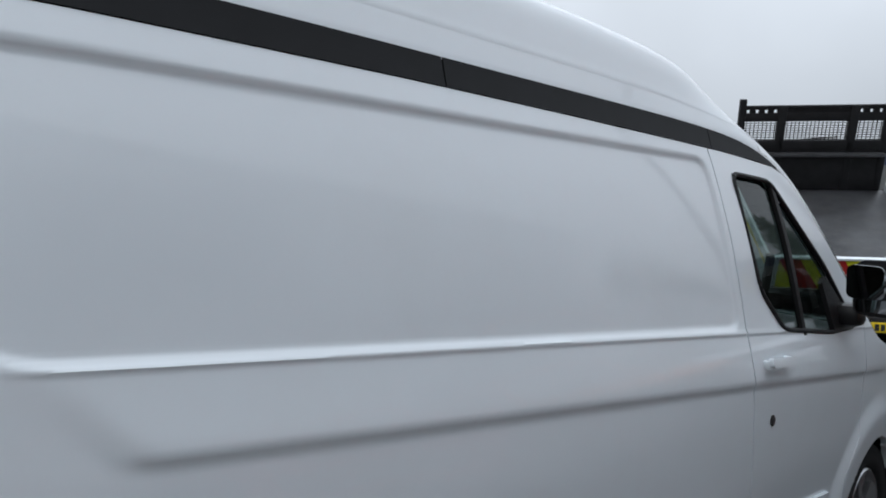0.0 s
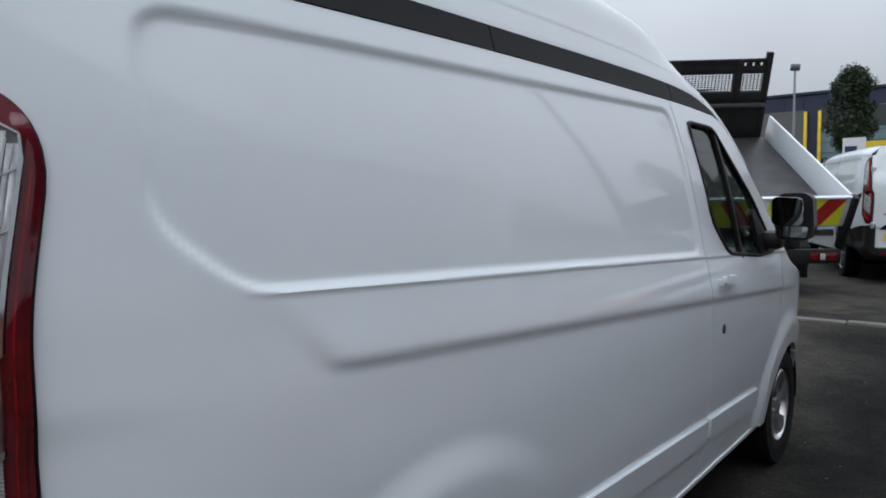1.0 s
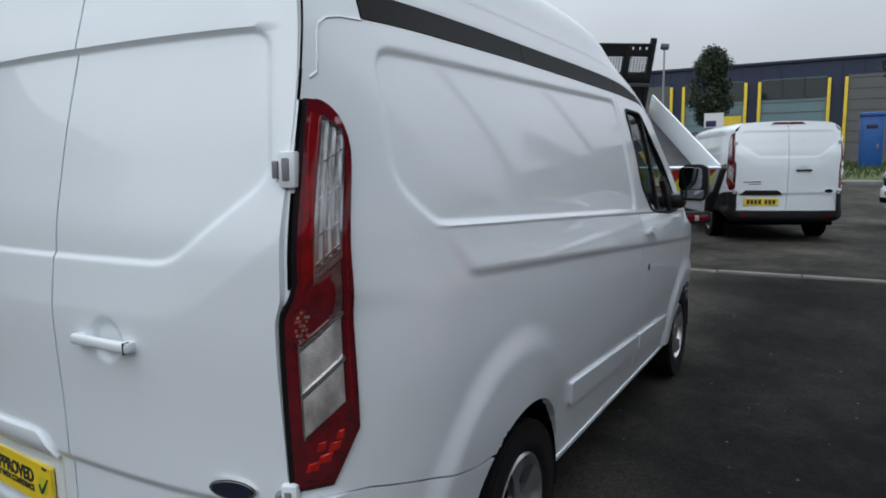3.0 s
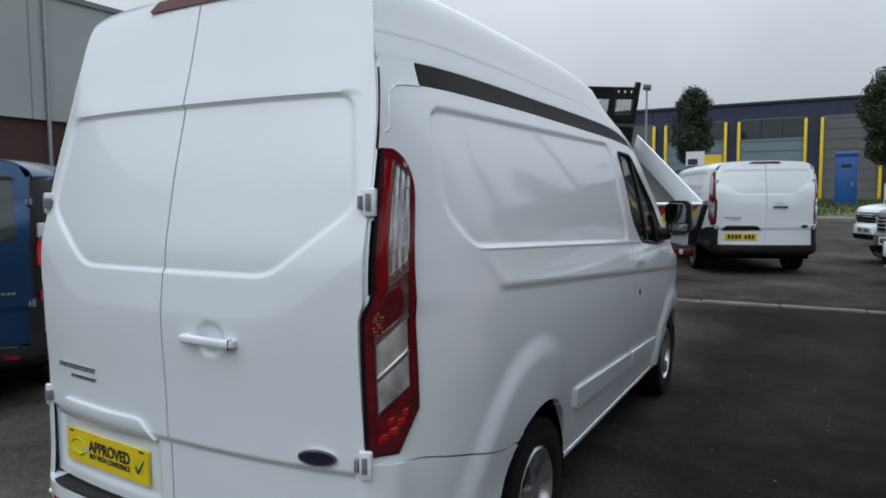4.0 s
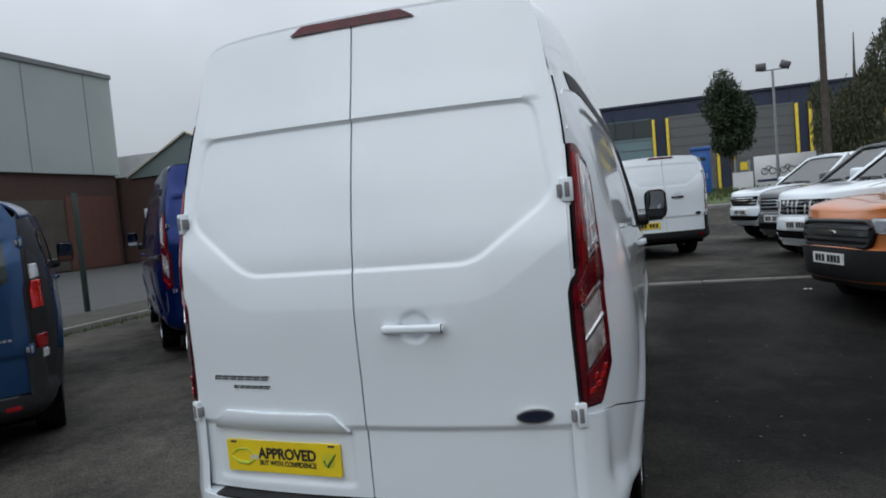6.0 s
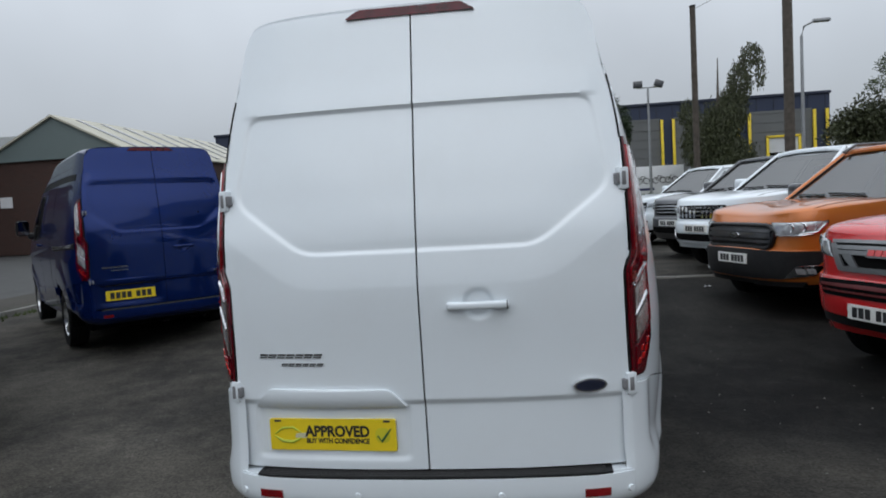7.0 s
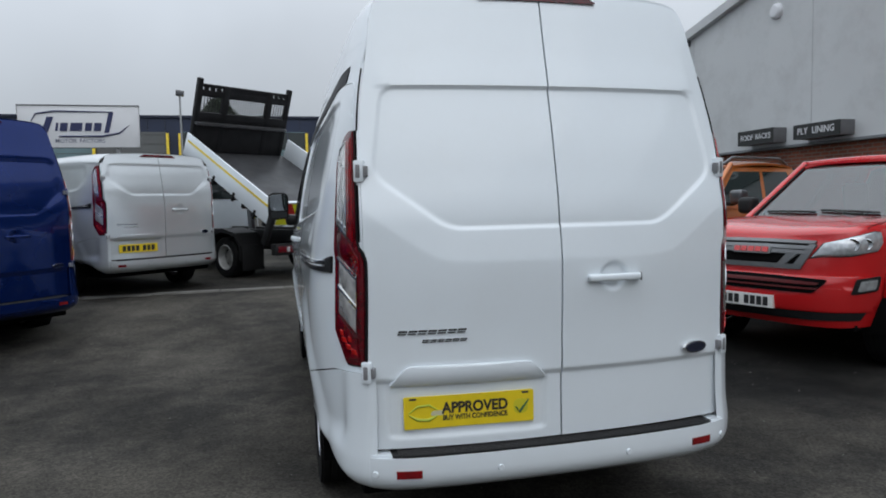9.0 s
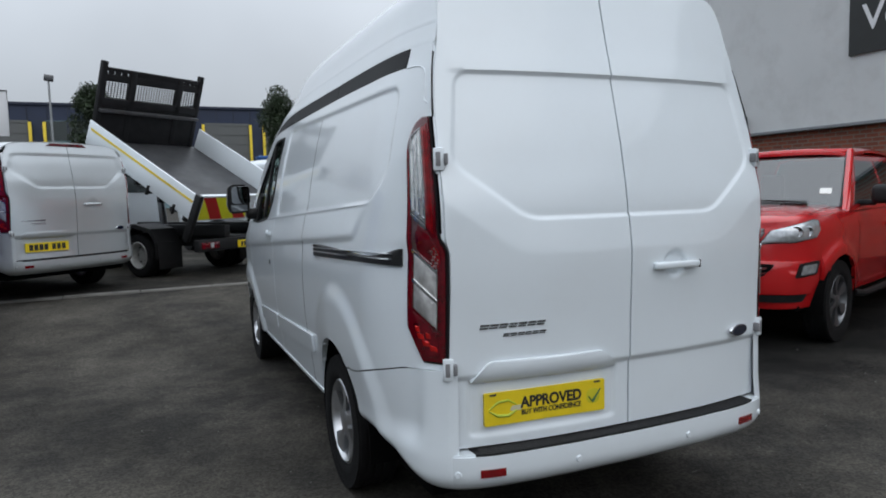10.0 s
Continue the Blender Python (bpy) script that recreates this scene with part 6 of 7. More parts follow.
# ---- tipper lorry: tail over the origin, cab towards +y ----
def tipper(m):
    lorry = thing("tipper_truck", "white drop-side tipper lorry with its black bed raised", "truck", m)
    TILT_DEG, LONG, HALF = 28, 2.68, 1.05
    bed = pose(0, 0.05, 0.93) @ Matrix.Rotation(radians(TILT_DEG), 4, "X")
    flo = part("bed_floor", box(-HALF, HALF, 0.0, LONG, -0.06, 0.0, 0.008, bed), BED_STEEL, lorry, "scuffed dark steel bed floor")
    for k in range(9):
        y = 0.15 + 0.3 * k
        part("bed_bearer", box(-HALF + 0.02, HALF - 0.02, y, y + 0.06, -0.14, -0.06, 0, bed), BLACK_PLASTIC, flo, smooth=False)
    for s in (-1, 1):
        x0, x1 = sorted((s * HALF, s * (HALF + 0.035)))
        brd = part("side_board", box(x0, x1, 0.0, LONG - 0.02, -0.04, 0.36, 0.008, bed), WHITE, lorry, "white drop side with a yellow stripe")
        xs = sorted((s * (HALF + 0.035), s * (HALF + 0.039)))
        part("yellow_stripe", box(xs[0], xs[1], 0.05, LONG - 0.1, 0.22, 0.255, 0, bed), YELLOW, brd, smooth=False)
        part("rear_post", box(*sorted((s * (HALF - 0.02), s * (HALF + 0.05))), -0.09, 0.03, -0.36, 0.38, 0.012, bed), BLACK_PLASTIC, lorry)
        for k in range(4):
            y = 0.35 + 0.62 * k
            part("board_latch", box(*sorted((s * (HALF + 0.02), s * (HALF + 0.06))), y, y + 0.04, -0.12, 0.03, 0.006, bed), BLACK_PLASTIC, brd)
    # headboard: posts, rails, solid lower panel and mesh
    hbm = bed @ Matrix.Translation((0, LONG, 0)) @ Matrix.Rotation(radians(-8), 4, "X") @ Matrix.Translation((0, -LONG, 0))
    hb = part("headboard", box(-0.95, 0.95, LONG - 0.03, LONG + 0.03, 0.0, 0.62, 0.01, hbm), BED_BLACK, lorry, "black steel headboard with mesh openings")
    for x in (-0.98, -0.46, 0.46, 0.90):
        part("headboard_post", box(x, x + 0.09 if abs(x) > 0.89 else x + 0.11, LONG - 0.04, LONG + 0.05, 0.0, 1.30 if abs(x) > 0.89 else 1.20, 0.012, hbm), BED_BLACK, hb)
    part("headboard_rail", box(-0.95, 0.95, LONG - 0.04, LONG + 0.04, 0.58, 0.72, 0.01, hbm), BED_BLACK, hb)
    part("headboard_lip", box(-0.96, 0.96, LONG - 0.12, LONG - 0.02, 0.50, 0.55, 0.012, hbm), BED_STEEL, hb)
    top = bmesh.new()
    holes = [-0.86, -0.74, -0.62, -0.50, 0.48, 0.60, 0.72, 0.84]
    xs = [-0.95] + [q for h in holes for q in (h - 0.022, h + 0.022)] + [0.95]
    for k in range(0, len(xs), 2):
        add_box(top, xs[k], xs[k + 1], LONG - 0.025, LONG + 0.025, 1.06, 1.20, 0, hbm)
    add_box(top, -0.95, 0.95, LONG - 0.03, LONG + 0.03, 1.155, 1.21, 0.006, hbm)
    add_box(top, -0.95, 0.95, LONG - 0.03, LONG + 0.03, 0.99, 1.105, 0.006, hbm)
    part("headboard_rail", top, BED_BLACK, hb)
    for xa, xb in ((-0.95, -0.46), (-0.35, 0.46), (0.57, 0.95)):
        me = bmesh.new()
        for k in range(9):
            z = 0.725 + 0.033 * k
            add_box(me, xa, xb, LONG - 0.006, LONG + 0.006, z, z + 0.009, 0, hbm)
        n = int((xb - xa) / 0.05)
        for k in range(n):
            x = xa + (xb - xa) * (k + 0.5) / n
            add_box(me, x, x + 0.008, LONG - 0.006, LONG + 0.006, 0.72, 1.00, 0, hbm)
        part("mesh_panel", me, BED_BLACK, hb, smooth=False)
    # tailboard with red and yellow chevrons
    tail = part("tailboard", box(-HALF, HALF, -0.03, 0.0, -0.04, 0.36, 0.006, bed), WHITE, lorry, "white tailboard with red and yellow chevrons")
    part("tail_edge", box(-HALF, HALF, -0.045, 0.01, 0.345, 0.375, 0.006, bed), WHITE, lorry)
    for s in (-1, 1):
        n = 4
        w = 0.90 / n
        for k in range(n + 2):
            a = 0.07 + (k - 1) * w
            pts = [(a, -0.02), (a + w, -0.02), (a + w + 0.24, 0.34), (a + 0.24, 0.34)]
            def cut(p, lim, low):
                out = []
                for i in range(len(p)):
                    (x0, z0), (x1, z1) = p[i], p[(i + 1) % len(p)]
                    i0, i1 = (x0 >= lim) if low else (x0 <= lim), (x1 >= lim) if low else (x1 <= lim)
                    if i0:
                        out.append((x0, z0))
                    if i0 != i1:
                        t = (lim - x0) / (x1 - x0)
                        out.append((lim, z0 + t * (z1 - z0)))
                return out
            pts = cut(cut(pts, 0.07, True), 0.97, False)
            if len(pts) > 2:
                part("chevron", prism([(s * x, z) for x, z in pts], -0.034, -0.029, "y", bed), CHEVRON_RED if k % 2 else CHEVRON_YELLOW, tail, smooth=False)
    # chassis, lights, wheels
    ch = part("chassis", box(-0.42, 0.42, 0.1, 5.0, 0.45, 0.62, 0.02), BLACK_PLASTIC, lorry)
    bar = part("light_bar", box(-1.0, 1.0, 0.0, 0.12, 0.42, 0.60, 0.02), BLACK_PLASTIC, lorry)
    for s in (-1, 1):
        part("tail_lamp", box(*sorted((s * 0.62, s * 0.95)), -0.02, 0.02, 0.46, 0.56, 0.012), RED_LENS, bar)
        part("lamp_window", box(*sorted((s * 0.74, s * 0.80)), -0.025, -0.015, 0.47, 0.55, 0.004), CLEAR_LENS, bar)
        part("mudguard", prism([(0.90, 0.30), (0.86, 0.55), (1.0, 0.76), (1.4, 0.84), (1.8, 0.76), (1.94, 0.55), (1.90, 0.30), (1.86, 0.55), (1.75, 0.71), (1.4, 0.78), (1.05, 0.71), (0.92, 0.55)], *sorted((s * 0.62, s * 1.05)), axis="x"), BLACK_PLASTIC, lorry)
        steel_wheel(lorry, s * 1.0, 1.40, s, 0.345, 0.345, 0.13)
        steel_wheel(lorry, s * 0.76, 1.40, s, 0.345, 0.345, 0.05)
        part("mud_flap", box(*sorted((s * 0.60, s * 1.02)), 0.86, 0.875, 0.14, 0.56, 0.004), BLACK_PLASTIC, lorry)
        part("side_frame", box(*sorted((s * 0.40, s * 0.50)), 0.0, 3.3, 0.62, 0.80, 0.01), BLACK_PLASTIC, lorry)
        steel_wheel(lorry, s * 0.95, 4.65, s, 0.345, 0.345, 0.05)
    pl = part("number_plate", box(-0.26, 0.26, -0.03, 0.0, 0.44, 0.55, 0.004), YELLOW_PLATE, bar)
    for k in range(7):
        x = -0.215 + 0.058 * k + (0.03 if k > 3 else 0)
        part("bar", box(x, x + 0.042, -0.033, -0.029, 0.458, 0.532), INK, pl, smooth=False)
    part("tipping_ram", tube([(0, 2.0, 0.55), (0, 2.15, 1.85)], [0.07, 0.045], 12), DARK_ALLOY, lorry)
    # cab
    sec = [(3.35, 0.55), (3.35, 1.75), (3.5, 2.02), (4.1, 2.06), (4.5, 1.9), (5.0, 1.32), (5.55, 1.14), (5.75, 0.9), (5.75, 0.40), (3.6, 0.40)]
    cab = part("cab", prism(round_poly(sec, 0.08, 3), -0.95, 0.95, "x"), WHITE, lorry)
    for s in (-1, 1):
        part("cab_window", prism([(3.75, 1.36), (4.75, 1.36), (4.30, 1.86), (3.80, 1.88)], *sorted((s * 0.95, s * 0.956)), axis="x"), GLASS_DARK, cab, smooth=False)
    part("rear_window", box(-0.7, 0.7, 3.34, 3.352, 1.35, 1.75, 0.004), GLASS_DARK, cab)
    return lorry


# ---- vehicles on the yard ----
panel_van(pose(0, 0, 0), WHITE, "white high-roof panel van with rear barn doors", True, True, main=True)
panel_van(pose(1.349, 11.049, 0.285, 0, 0, 20.97), WHITE, "white low-roof panel van with black bumper", False, False, True, "parked vans")
panel_van(pose(-2.615, 7.554, 0.29, 0, 0, 38.7), SILVER_PAINT, "silver low-roof panel van on worn asphalt", False, False, False, "parked vans")
panel_van(pose(-3.785, 4.893, 0.065, 0, 0, 43.8), BLUE_VAN_PAINT, "deep blue high-roof panel van on worn asphalt", True, False, False, "parked vans")
panel_van(pose(-3.735, 0.835, 0.0, 0, 0, 47.5), TEAL_VAN_PAINT, "dark blue van with glazed rear doors", False, False, True, "parked vans", windows=True)
pickup(pose(2.92, 2.66, 0.0, 0, 0, 109), RED_PAINT, "red pickup truck with a grey slatted grille", "red")
pickup(pose(2.80, 5.62, 0.10, 0, 0, 107.5), ORANGE_PAINT, "orange pickup truck with black grille and bumper", "orange")
pickup(pose(2.94, 7.89, 0.29, 0, 0, 112), WHITE, "white pickup truck with a chrome toothed grille", "white")
pickup(pose(3.01, 10.14, 0.29, 0, 0, 112), GREY_PAINT, "dark grey pickup truck with chrome grille bars", "grey")
pickup(pose(2.95, 14.0, 0.29, 0, 0, 112), WHITE, "white pickup truck with a dark slatted grille", "plain")
tipper(pose(-0.37, 8.79, 0.29, 0, 0, 37))


# ---- ground, kerbs, verges ----
def spread_rows(lo, hi, near, n):
    t = np.linspace(-1, 1, n)
    s = np.sign(t) * np.abs(t) ** 2.6
    return np.where(s < 0, near + (near - lo) * s, near + (hi - near) * s)


gx, gy = spread_rows(-900, 900, 0, 150), spread_rows(-900, 900, 4, 190)
GX, GY = np.meshgrid(gx, gy, indexing="ij")
GZ = 0.29 * smooth01((GY - 4.0) / 4.2) * smooth01((GX + 7.2) / 3.2) + 0.62 * smooth01((GY - 16.5) / 11.5) * smooth01((GX + 3.0) / 4.0)
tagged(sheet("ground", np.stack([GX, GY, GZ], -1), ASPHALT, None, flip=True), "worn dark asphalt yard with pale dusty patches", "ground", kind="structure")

kerb = thing("kerb", "pale concrete edging across the asphalt yard", "kerb", kind="structure")
kx = -5.6
random.seed(4)
while kx < 3.3:
    l = 0.91
    y = 7.62 + 0.012 * (kx + 3) + random.uniform(-0.008, 0.008)
    part("kerb_stone", box(kx, kx + l - 0.012, y - 0.065, y + 0.065, 0.15, 0.295 + random.uniform(-0.004, 0.004), 0.012), CONCRETE, kerb)
    kx += l

pave = thing("pavement", "grey footway with a stone kerb and weeds", "pavement", kind="structure")
part("footway", box(-10.5, -8.86, -25, 40, -0.2, 0.10, 0.01), FOOTWAY, pave)
for k in range(46):
    part("kerb_stone", box(-8.86, -8.74, -14 + k * 0.92, -14 + k * 0.92 + 0.905, -0.2, 0.105 + 0.004 * math.sin(k * 2.3), 0.012), CONCRETE, pave)
tagged(part("road", box(-28.4, -10.5, -60, 70, -0.2, 0.06), ROAD), "pale grey road beyond the footway", "road", kind="structure")

# weeds along the kerb and the far grass verge
rng = np.random.default_rng(7)


def blades(name, places, tall, wide, mat, label):
    verts, faces = [], []
    for x, y, z in places:
        a = rng.uniform(0, 2 * math.pi)
        h, w = tall * rng.uniform(0.5, 1.2), wide * rng.uniform(0.6, 1.3)
        lx, ly = rng.normal(0, 0.25 * h, 2)
        c, s = math.cos(a) * w, math.sin(a) * w
        k = len(verts)
        verts += [(x - c, y - s, z), (x + c, y + s, z), (x + lx + 0.3 * c, y + ly + 0.3 * s, z + h), (x + lx - 0.3 * c, y + ly - 0.3 * s, z + h)]
        faces.append((k, k + 1, k + 2, k + 3))
    return tagged(raw(name, verts, faces, mat, smooth=False), label, "grass", kind="stuff")


blades("weeds", [(-8.68 + rng.normal(0, 0.10), rng.uniform(3, 11), 0.0) for _ in range(420)], 0.06, 0.02, GRASS, "low green weeds along the stone kerb")
verge = thing("grass_verge", "grassy verge in front of the far unit", "verge", kind="structure")
BANK_Y, BANK_Z = [26.6, 27.4, 29.0, 33.0, 44.0], [0.86, 1.0, 1.22, 1.34, 1.4]
u, v = np.meshgrid(np.linspace(2.2, 40, 60), np.linspace(26.6, 44.0, 40), indexing="ij")
sheet("turf", np.stack([u, v + 0.25 * np.sin(u * 1.3), np.interp(v, BANK_Y, BANK_Z) + 0.03 * np.sin(u * 2.1) * np.sin(v * 1.7)], -1), GRASS, verge, flange=(0, 0, -0.4), flip=True)
blades("verge_grass", [(x, y, float(np.interp(y, BANK_Y, BANK_Z)) - 0.04) for x, y in zip(rng.uniform(2.3, 16, 5000), rng.uniform(27.0, 36, 5000))], 0.22, 0.04, GRASS, "long rough grass on the far verge")
tagged(part("far_pavement", box(1.5, 60, 24.6, 26.7, 0.4, 0.90, 0.02), PAVING), "pale far footway along the unit's forecourt", "pavement", kind="structure")

# grit and litter lying on the yard
verts, faces = [], []
for _ in range(700):
    x, y = rng.uniform(-6, 5), rng.uniform(-2.5, 7.3)
    r, z = rng.uniform(0.003, 0.010), ground_z(y)
    k = len(verts)
    for j in range(5):
        a = 2 * math.pi * j / 5 + rng.uniform(-0.4, 0.4)
        verts.append((x + r * math.cos(a), y + r * math.sin(a), z + 0.0005))
    verts.append((x, y, z + r * 0.8))
    faces += [(k + j, k + (j + 1) % 5, k + 5) for j in range(5)]
tagged(raw("grit", verts, faces, GRIT, smooth=False), "loose pale grit scattered over the asphalt", "grit", kind="stuff")
for x, y, r in ((2.84, 6.95, 20), (-4.6, 6.2, 60), (1.35, -0.3, 130)):
    bm = bmesh.new()
    bmesh.ops.create_grid(bm, x_segments=6, y_segments=4, size=0.07)
    for v in bm.verts:
        v.co = Vector((v.co.x * 1.6, v.co.y * 0.8, 0.012 + 0.014 * math.sin(v.co.x * 40) * math.cos(v.co.y * 50)))
    ob = tagged(part("paper_scrap", bm, SIGN_WHITE), "crumpled scrap of white paper on asphalt", "litter", "scraps of litter")
    ob.matrix_world = pose(x, y, ground_z(y), 0, 0, r) @ Matrix.Diagonal((0.4, 0.4, 0.4, 1))


# ---- the navy industrial unit ----
UNIT_Y = 63.0
unit = thing("industrial_unit", "long navy industrial unit with grey roller doors and yellow posts", "building")
part("wall", box(-30.6, 28.5, UNIT_Y, UNIT_Y + 25, 0.0, 9.75), NAVY_CLAD, unit)
part("parapet", box(-30.7, 28.6, UNIT_Y - 0.15, UNIT_Y + 25.1, 9.6, 9.85, 0.02), NAVY_TRIM, unit)
for k in range(40):
    x = -30.4 + k * 1.5
    part("cladding_rib", box(x, x + 0.07, UNIT_Y - 0.06, UNIT_Y, 8.45, 9.6), NAVY_TRIM, unit, smooth=False)
BAYS = [(-30.2, -17.0, "plain"), (-16.6, -10.8, "door"), (-9.5, -4.65, "panel"), (-3.3, 1.6, "panel"), (3.05, 6.95, "door"), (8.4, 13.4, "door"), (14.7, 20.2, "door"), (21.5, 26.9, "door")]
for x0, x1, kind in BAYS:
    mat = DOOR_GREY if kind == "door" else TEAL_PANEL
    d = part("roller_door", box(x0, x1, UNIT_Y - 0.14, UNIT_Y, 0.3, 8.35), mat, unit)
    if kind == "panel":
        part("high_window", box(x0 + 0.03, x1 - 0.03, UNIT_Y - 0.2, UNIT_Y - 0.14, 6.7, 8.3), GLASS_DARK, d)
        for k in range(4):
            xx = x0 + (x1 - x0) * k / 3
            part("mullion", box(xx - 0.06, xx + 0.06, UNIT_Y - 0.23, UNIT_Y - 0.19, 6.7, 8.3), NAVY_TRIM, d, smooth=False)
    for k in range(10):
        z = 0.45 + 0.85 * k
        if kind == "door" or z < 6.5:
            part("door_rib", box(x0, x1, UNIT_Y - 0.17, UNIT_Y - 0.14, z, z + 0.05), DOOR_TRIM, d, smooth=False)
for x in (-16.8, -10.65, -9.6, -4.5, -3.42, 1.72, 2.92, 7.08, 8.3, 13.55, 14.6, 20.35, 21.38, 27.05, 28.15):
    part("yellow_post", box(x - 0.12, x + 0.12, UNIT_Y - 0.42, UNIT_Y - 0.2, 0.29, 8.2, 0.02), YELLOW, unit)
# framed window in the left bay, and the goods door at the other end
for x0, x1, z0, z1 in ((-27.0, -26.8, 6.9, 8.3), (-24.9, -24.7, 6.9, 8.3), (-27.0, -24.7, 6.8, 6.95), (-27.0, -24.7, 8.25, 8.4)):
    part("window_frame", box(x0, x1, UNIT_Y - 0.34, UNIT_Y - 0.2, z0, z1, 0.02), YELLOW, unit)
part("framed_window", box(-26.8, -24.9, UNIT_Y - 0.22, UNIT_Y - 0.16, 6.95, 8.25), GLASS_DARK, unit)
for x0, x1 in ((22.85, 23.07), (25.65, 25.87)):
    part("door_jamb", box(x0, x1, UNIT_Y - 0.36, UNIT_Y - 0.14, 0.29, 6.0, 0.02), YELLOW, unit)
part("door_head", box(22.85, 25.87, UNIT_Y - 0.36, UNIT_Y - 0.14, 5.85, 6.05, 0.02), YELLOW, unit)
part("door_canopy", box(23.07, 25.65, UNIT_Y - 0.2, UNIT_Y - 0.1, 4.5, 5.85), PALE_CLAD, unit)
part("dark_opening", box(23.07, 25.65, UNIT_Y - 0.18, UNIT_Y - 0.05, 0.29, 4.5), GAP, unit)


# ---- the pale workshop beside the pickups ----
shop = thing("workshop", "pale grey clad workshop over a red brick base", "building")
WX, GABLE = 9.6, [(13.4, 5.55), (-1.5, 8.5), (-16.5, 5.55)]
part("brick_base", box(WX + 0.12, 30, -16.4, 13.3, 0.0, 2.54), SHOP_BRICK, shop)
part("cladding", prism([(13.4, 2.5), *GABLE, (-16.5, 2.5)], WX, 30, "x"), PALE_CLAD, shop, smooth=False)
for k in range(30):
    y = 13.2 - k * 1.0
    zt = float(np.interp(y, [-16.5, -1.5, 13.4], [5.55, 8.5, 5.55]))
    if k % 4 == 0:
        part("sheet_joint", box(WX - 0.006, WX, y - 0.012, y, 2.52, zt - 0.05), PALE_JOINT, shop, smooth=False)
part("drip_edge", box(WX - 0.03, WX + 0.1, -16.5, 13.42, 2.48, 2.53), SHEET_JOINT, shop, smooth=False)
for (ya, za), (yb, zb) in zip(GABLE, GABLE[1:]):
    part("verge_trim", prism([(ya + 0.05, za), (yb, zb + 0.02), (yb, zb + 0.24), (ya + 0.05, za + 0.22)], WX - 0.14, WX + 0.1, "x"), PALE_CLAD, shop, smooth=False)
    part("roof_slope", prism([(ya + 0.05, za + 0.2), (yb, zb + 0.22), (yb, zb + 0.28), (ya + 0.05, za + 0.26)], WX + 0.1, 30.2, "x"), ROOF_GREY, shop, smooth=False)
part("gutter", box(WX - 0.12, WX + 0.3, 13.35, 13.62, 5.42, 5.62, 0.03), GREY_PAINT, shop)
part("bulkhead_light", lathe([(0.0, 0.06), (0.12, 0.05), (0.17, 0.0), (0.18, -0.12)], "x", 20, pose(WX - 0.05, 10.2, 5.45, 0, 0, 180)), SIGN_WHITE, shop)
for z, dy in ((5.15, 0.0), (4.62, 0.10)):
    fl = part("floodlight", box(WX - 0.30, WX - 0.06, 13.42 + dy, 13.58 + dy, z - 0.10, z + 0.10, 0.02, None), BLACK_PLASTIC, shop)
    part("bracket", box(WX - 0.10, WX + 0.02, 13.38 + dy, 13.46 + dy, z - 0.03, z + 0.03), BLACK_PLASTIC, fl)


def shop_sign(y0, y1, z0, z1, text, size):
    s = thing("shop_sign", "black projecting sign box with white capitals", "sign", group="workshop signs")
    part("sign_box", box(9.27, WX + 0.1, y0, y1, z0, z1, 0.01), SIGN_GREY, s)
    part("sign_face", box(9.25, 9.27, y0, y1, z0, z1), SIGN_BLACK, s)
    for word, share in zip(text.split(), (0.27, 0.73) if len(text.split()[0]) > 3 else (0.21, 0.66)):
        writing(word, size, SIGN_WHITE, s, pose(9.248, y1 + (y0 - y1) * share, (z0 + z1) / 2, 90, 0, -90), "sign_word", 0.92)


shop_sign(8.12, 9.29, 2.59, 2.88, "PLY LINING", 0.185)
shop_sign(9.88, 11.0, 2.60, 2.92, "ROOF RACKS", 0.168)
board = thing("wall_sign", "large black wall sign with white lettering and a green arc", "sign")
part("board", box(WX - 0.05, WX, -1.6, 5.93, 3.68, 6.6), SIGN_BLACK, board)
writing("Ve", 0.62, SIGN_WHITE, board, pose(WX - 0.054, 5.36, 4.25, 90, 0, -90), "sign_lettering")
part("green_arc", tube([(WX - 0.06, 5.5 - 1.1 * t, 4.85 + 0.25 * math.sin(2.2 * t)) for t in np.linspace(0, 1, 9)], 0.06, 6), LEAF_LIGHT, board)

# ---- grey warehouse, gabled works and an added unseen wall ----
ware = thing("warehouse", "sage grey clad warehouse above a dark brick base", "building")
part("brick_base", box(-60, -28.9, -22, 29.8, 0.0, 5.35), BRICK_WALL, ware)
part("red_brick_infill", box(-28.92, -28.86, 26.05, 29.5, 0.1, 4.1), INFILL_BRICK, ware, "patch of redder brickwork", smooth=False)
door = part("roller_door", box(-28.92, -28.84, 21.0, 25.9, 0.1, 3.9), DOOR_BROWN, ware, "dull brown roller door", smooth=False)
for k in range(18):
    part("door_slat", box(-28.84, -28.825, 21.02, 25.88, 0.14 + 0.208 * k, 0.335 + 0.208 * k), DOOR_BROWN, door, smooth=False)
part("wall_notice", box(-28.83, -28.80, 20.2, 20.9, 2.9, 3.4), SIGN_WHITE, ware, smooth=False)
part("cladding", box(-60, -28.7, -22, 29.95, 5.3, 11.0), SAGE_CLAD, ware)
for k in range(13):
    y = 28 - 3.9 * k
    part("sheet_joint", box(-28.70, -28.68, y, y + 0.05, 5.3, 10.9), SHEET_JOINT, ware, smooth=False)
part("eaves_trim", box(-60, -28.6, -22, 30.0, 10.9, 11.15), ROOF_GREY, ware)
for y in (8.0, 17.0):
    part("drain_pipe", tube([(-28.6, y, 0.1), (-28.6, y, 10.9)], 0.09, 8), POLE_STEEL, ware)
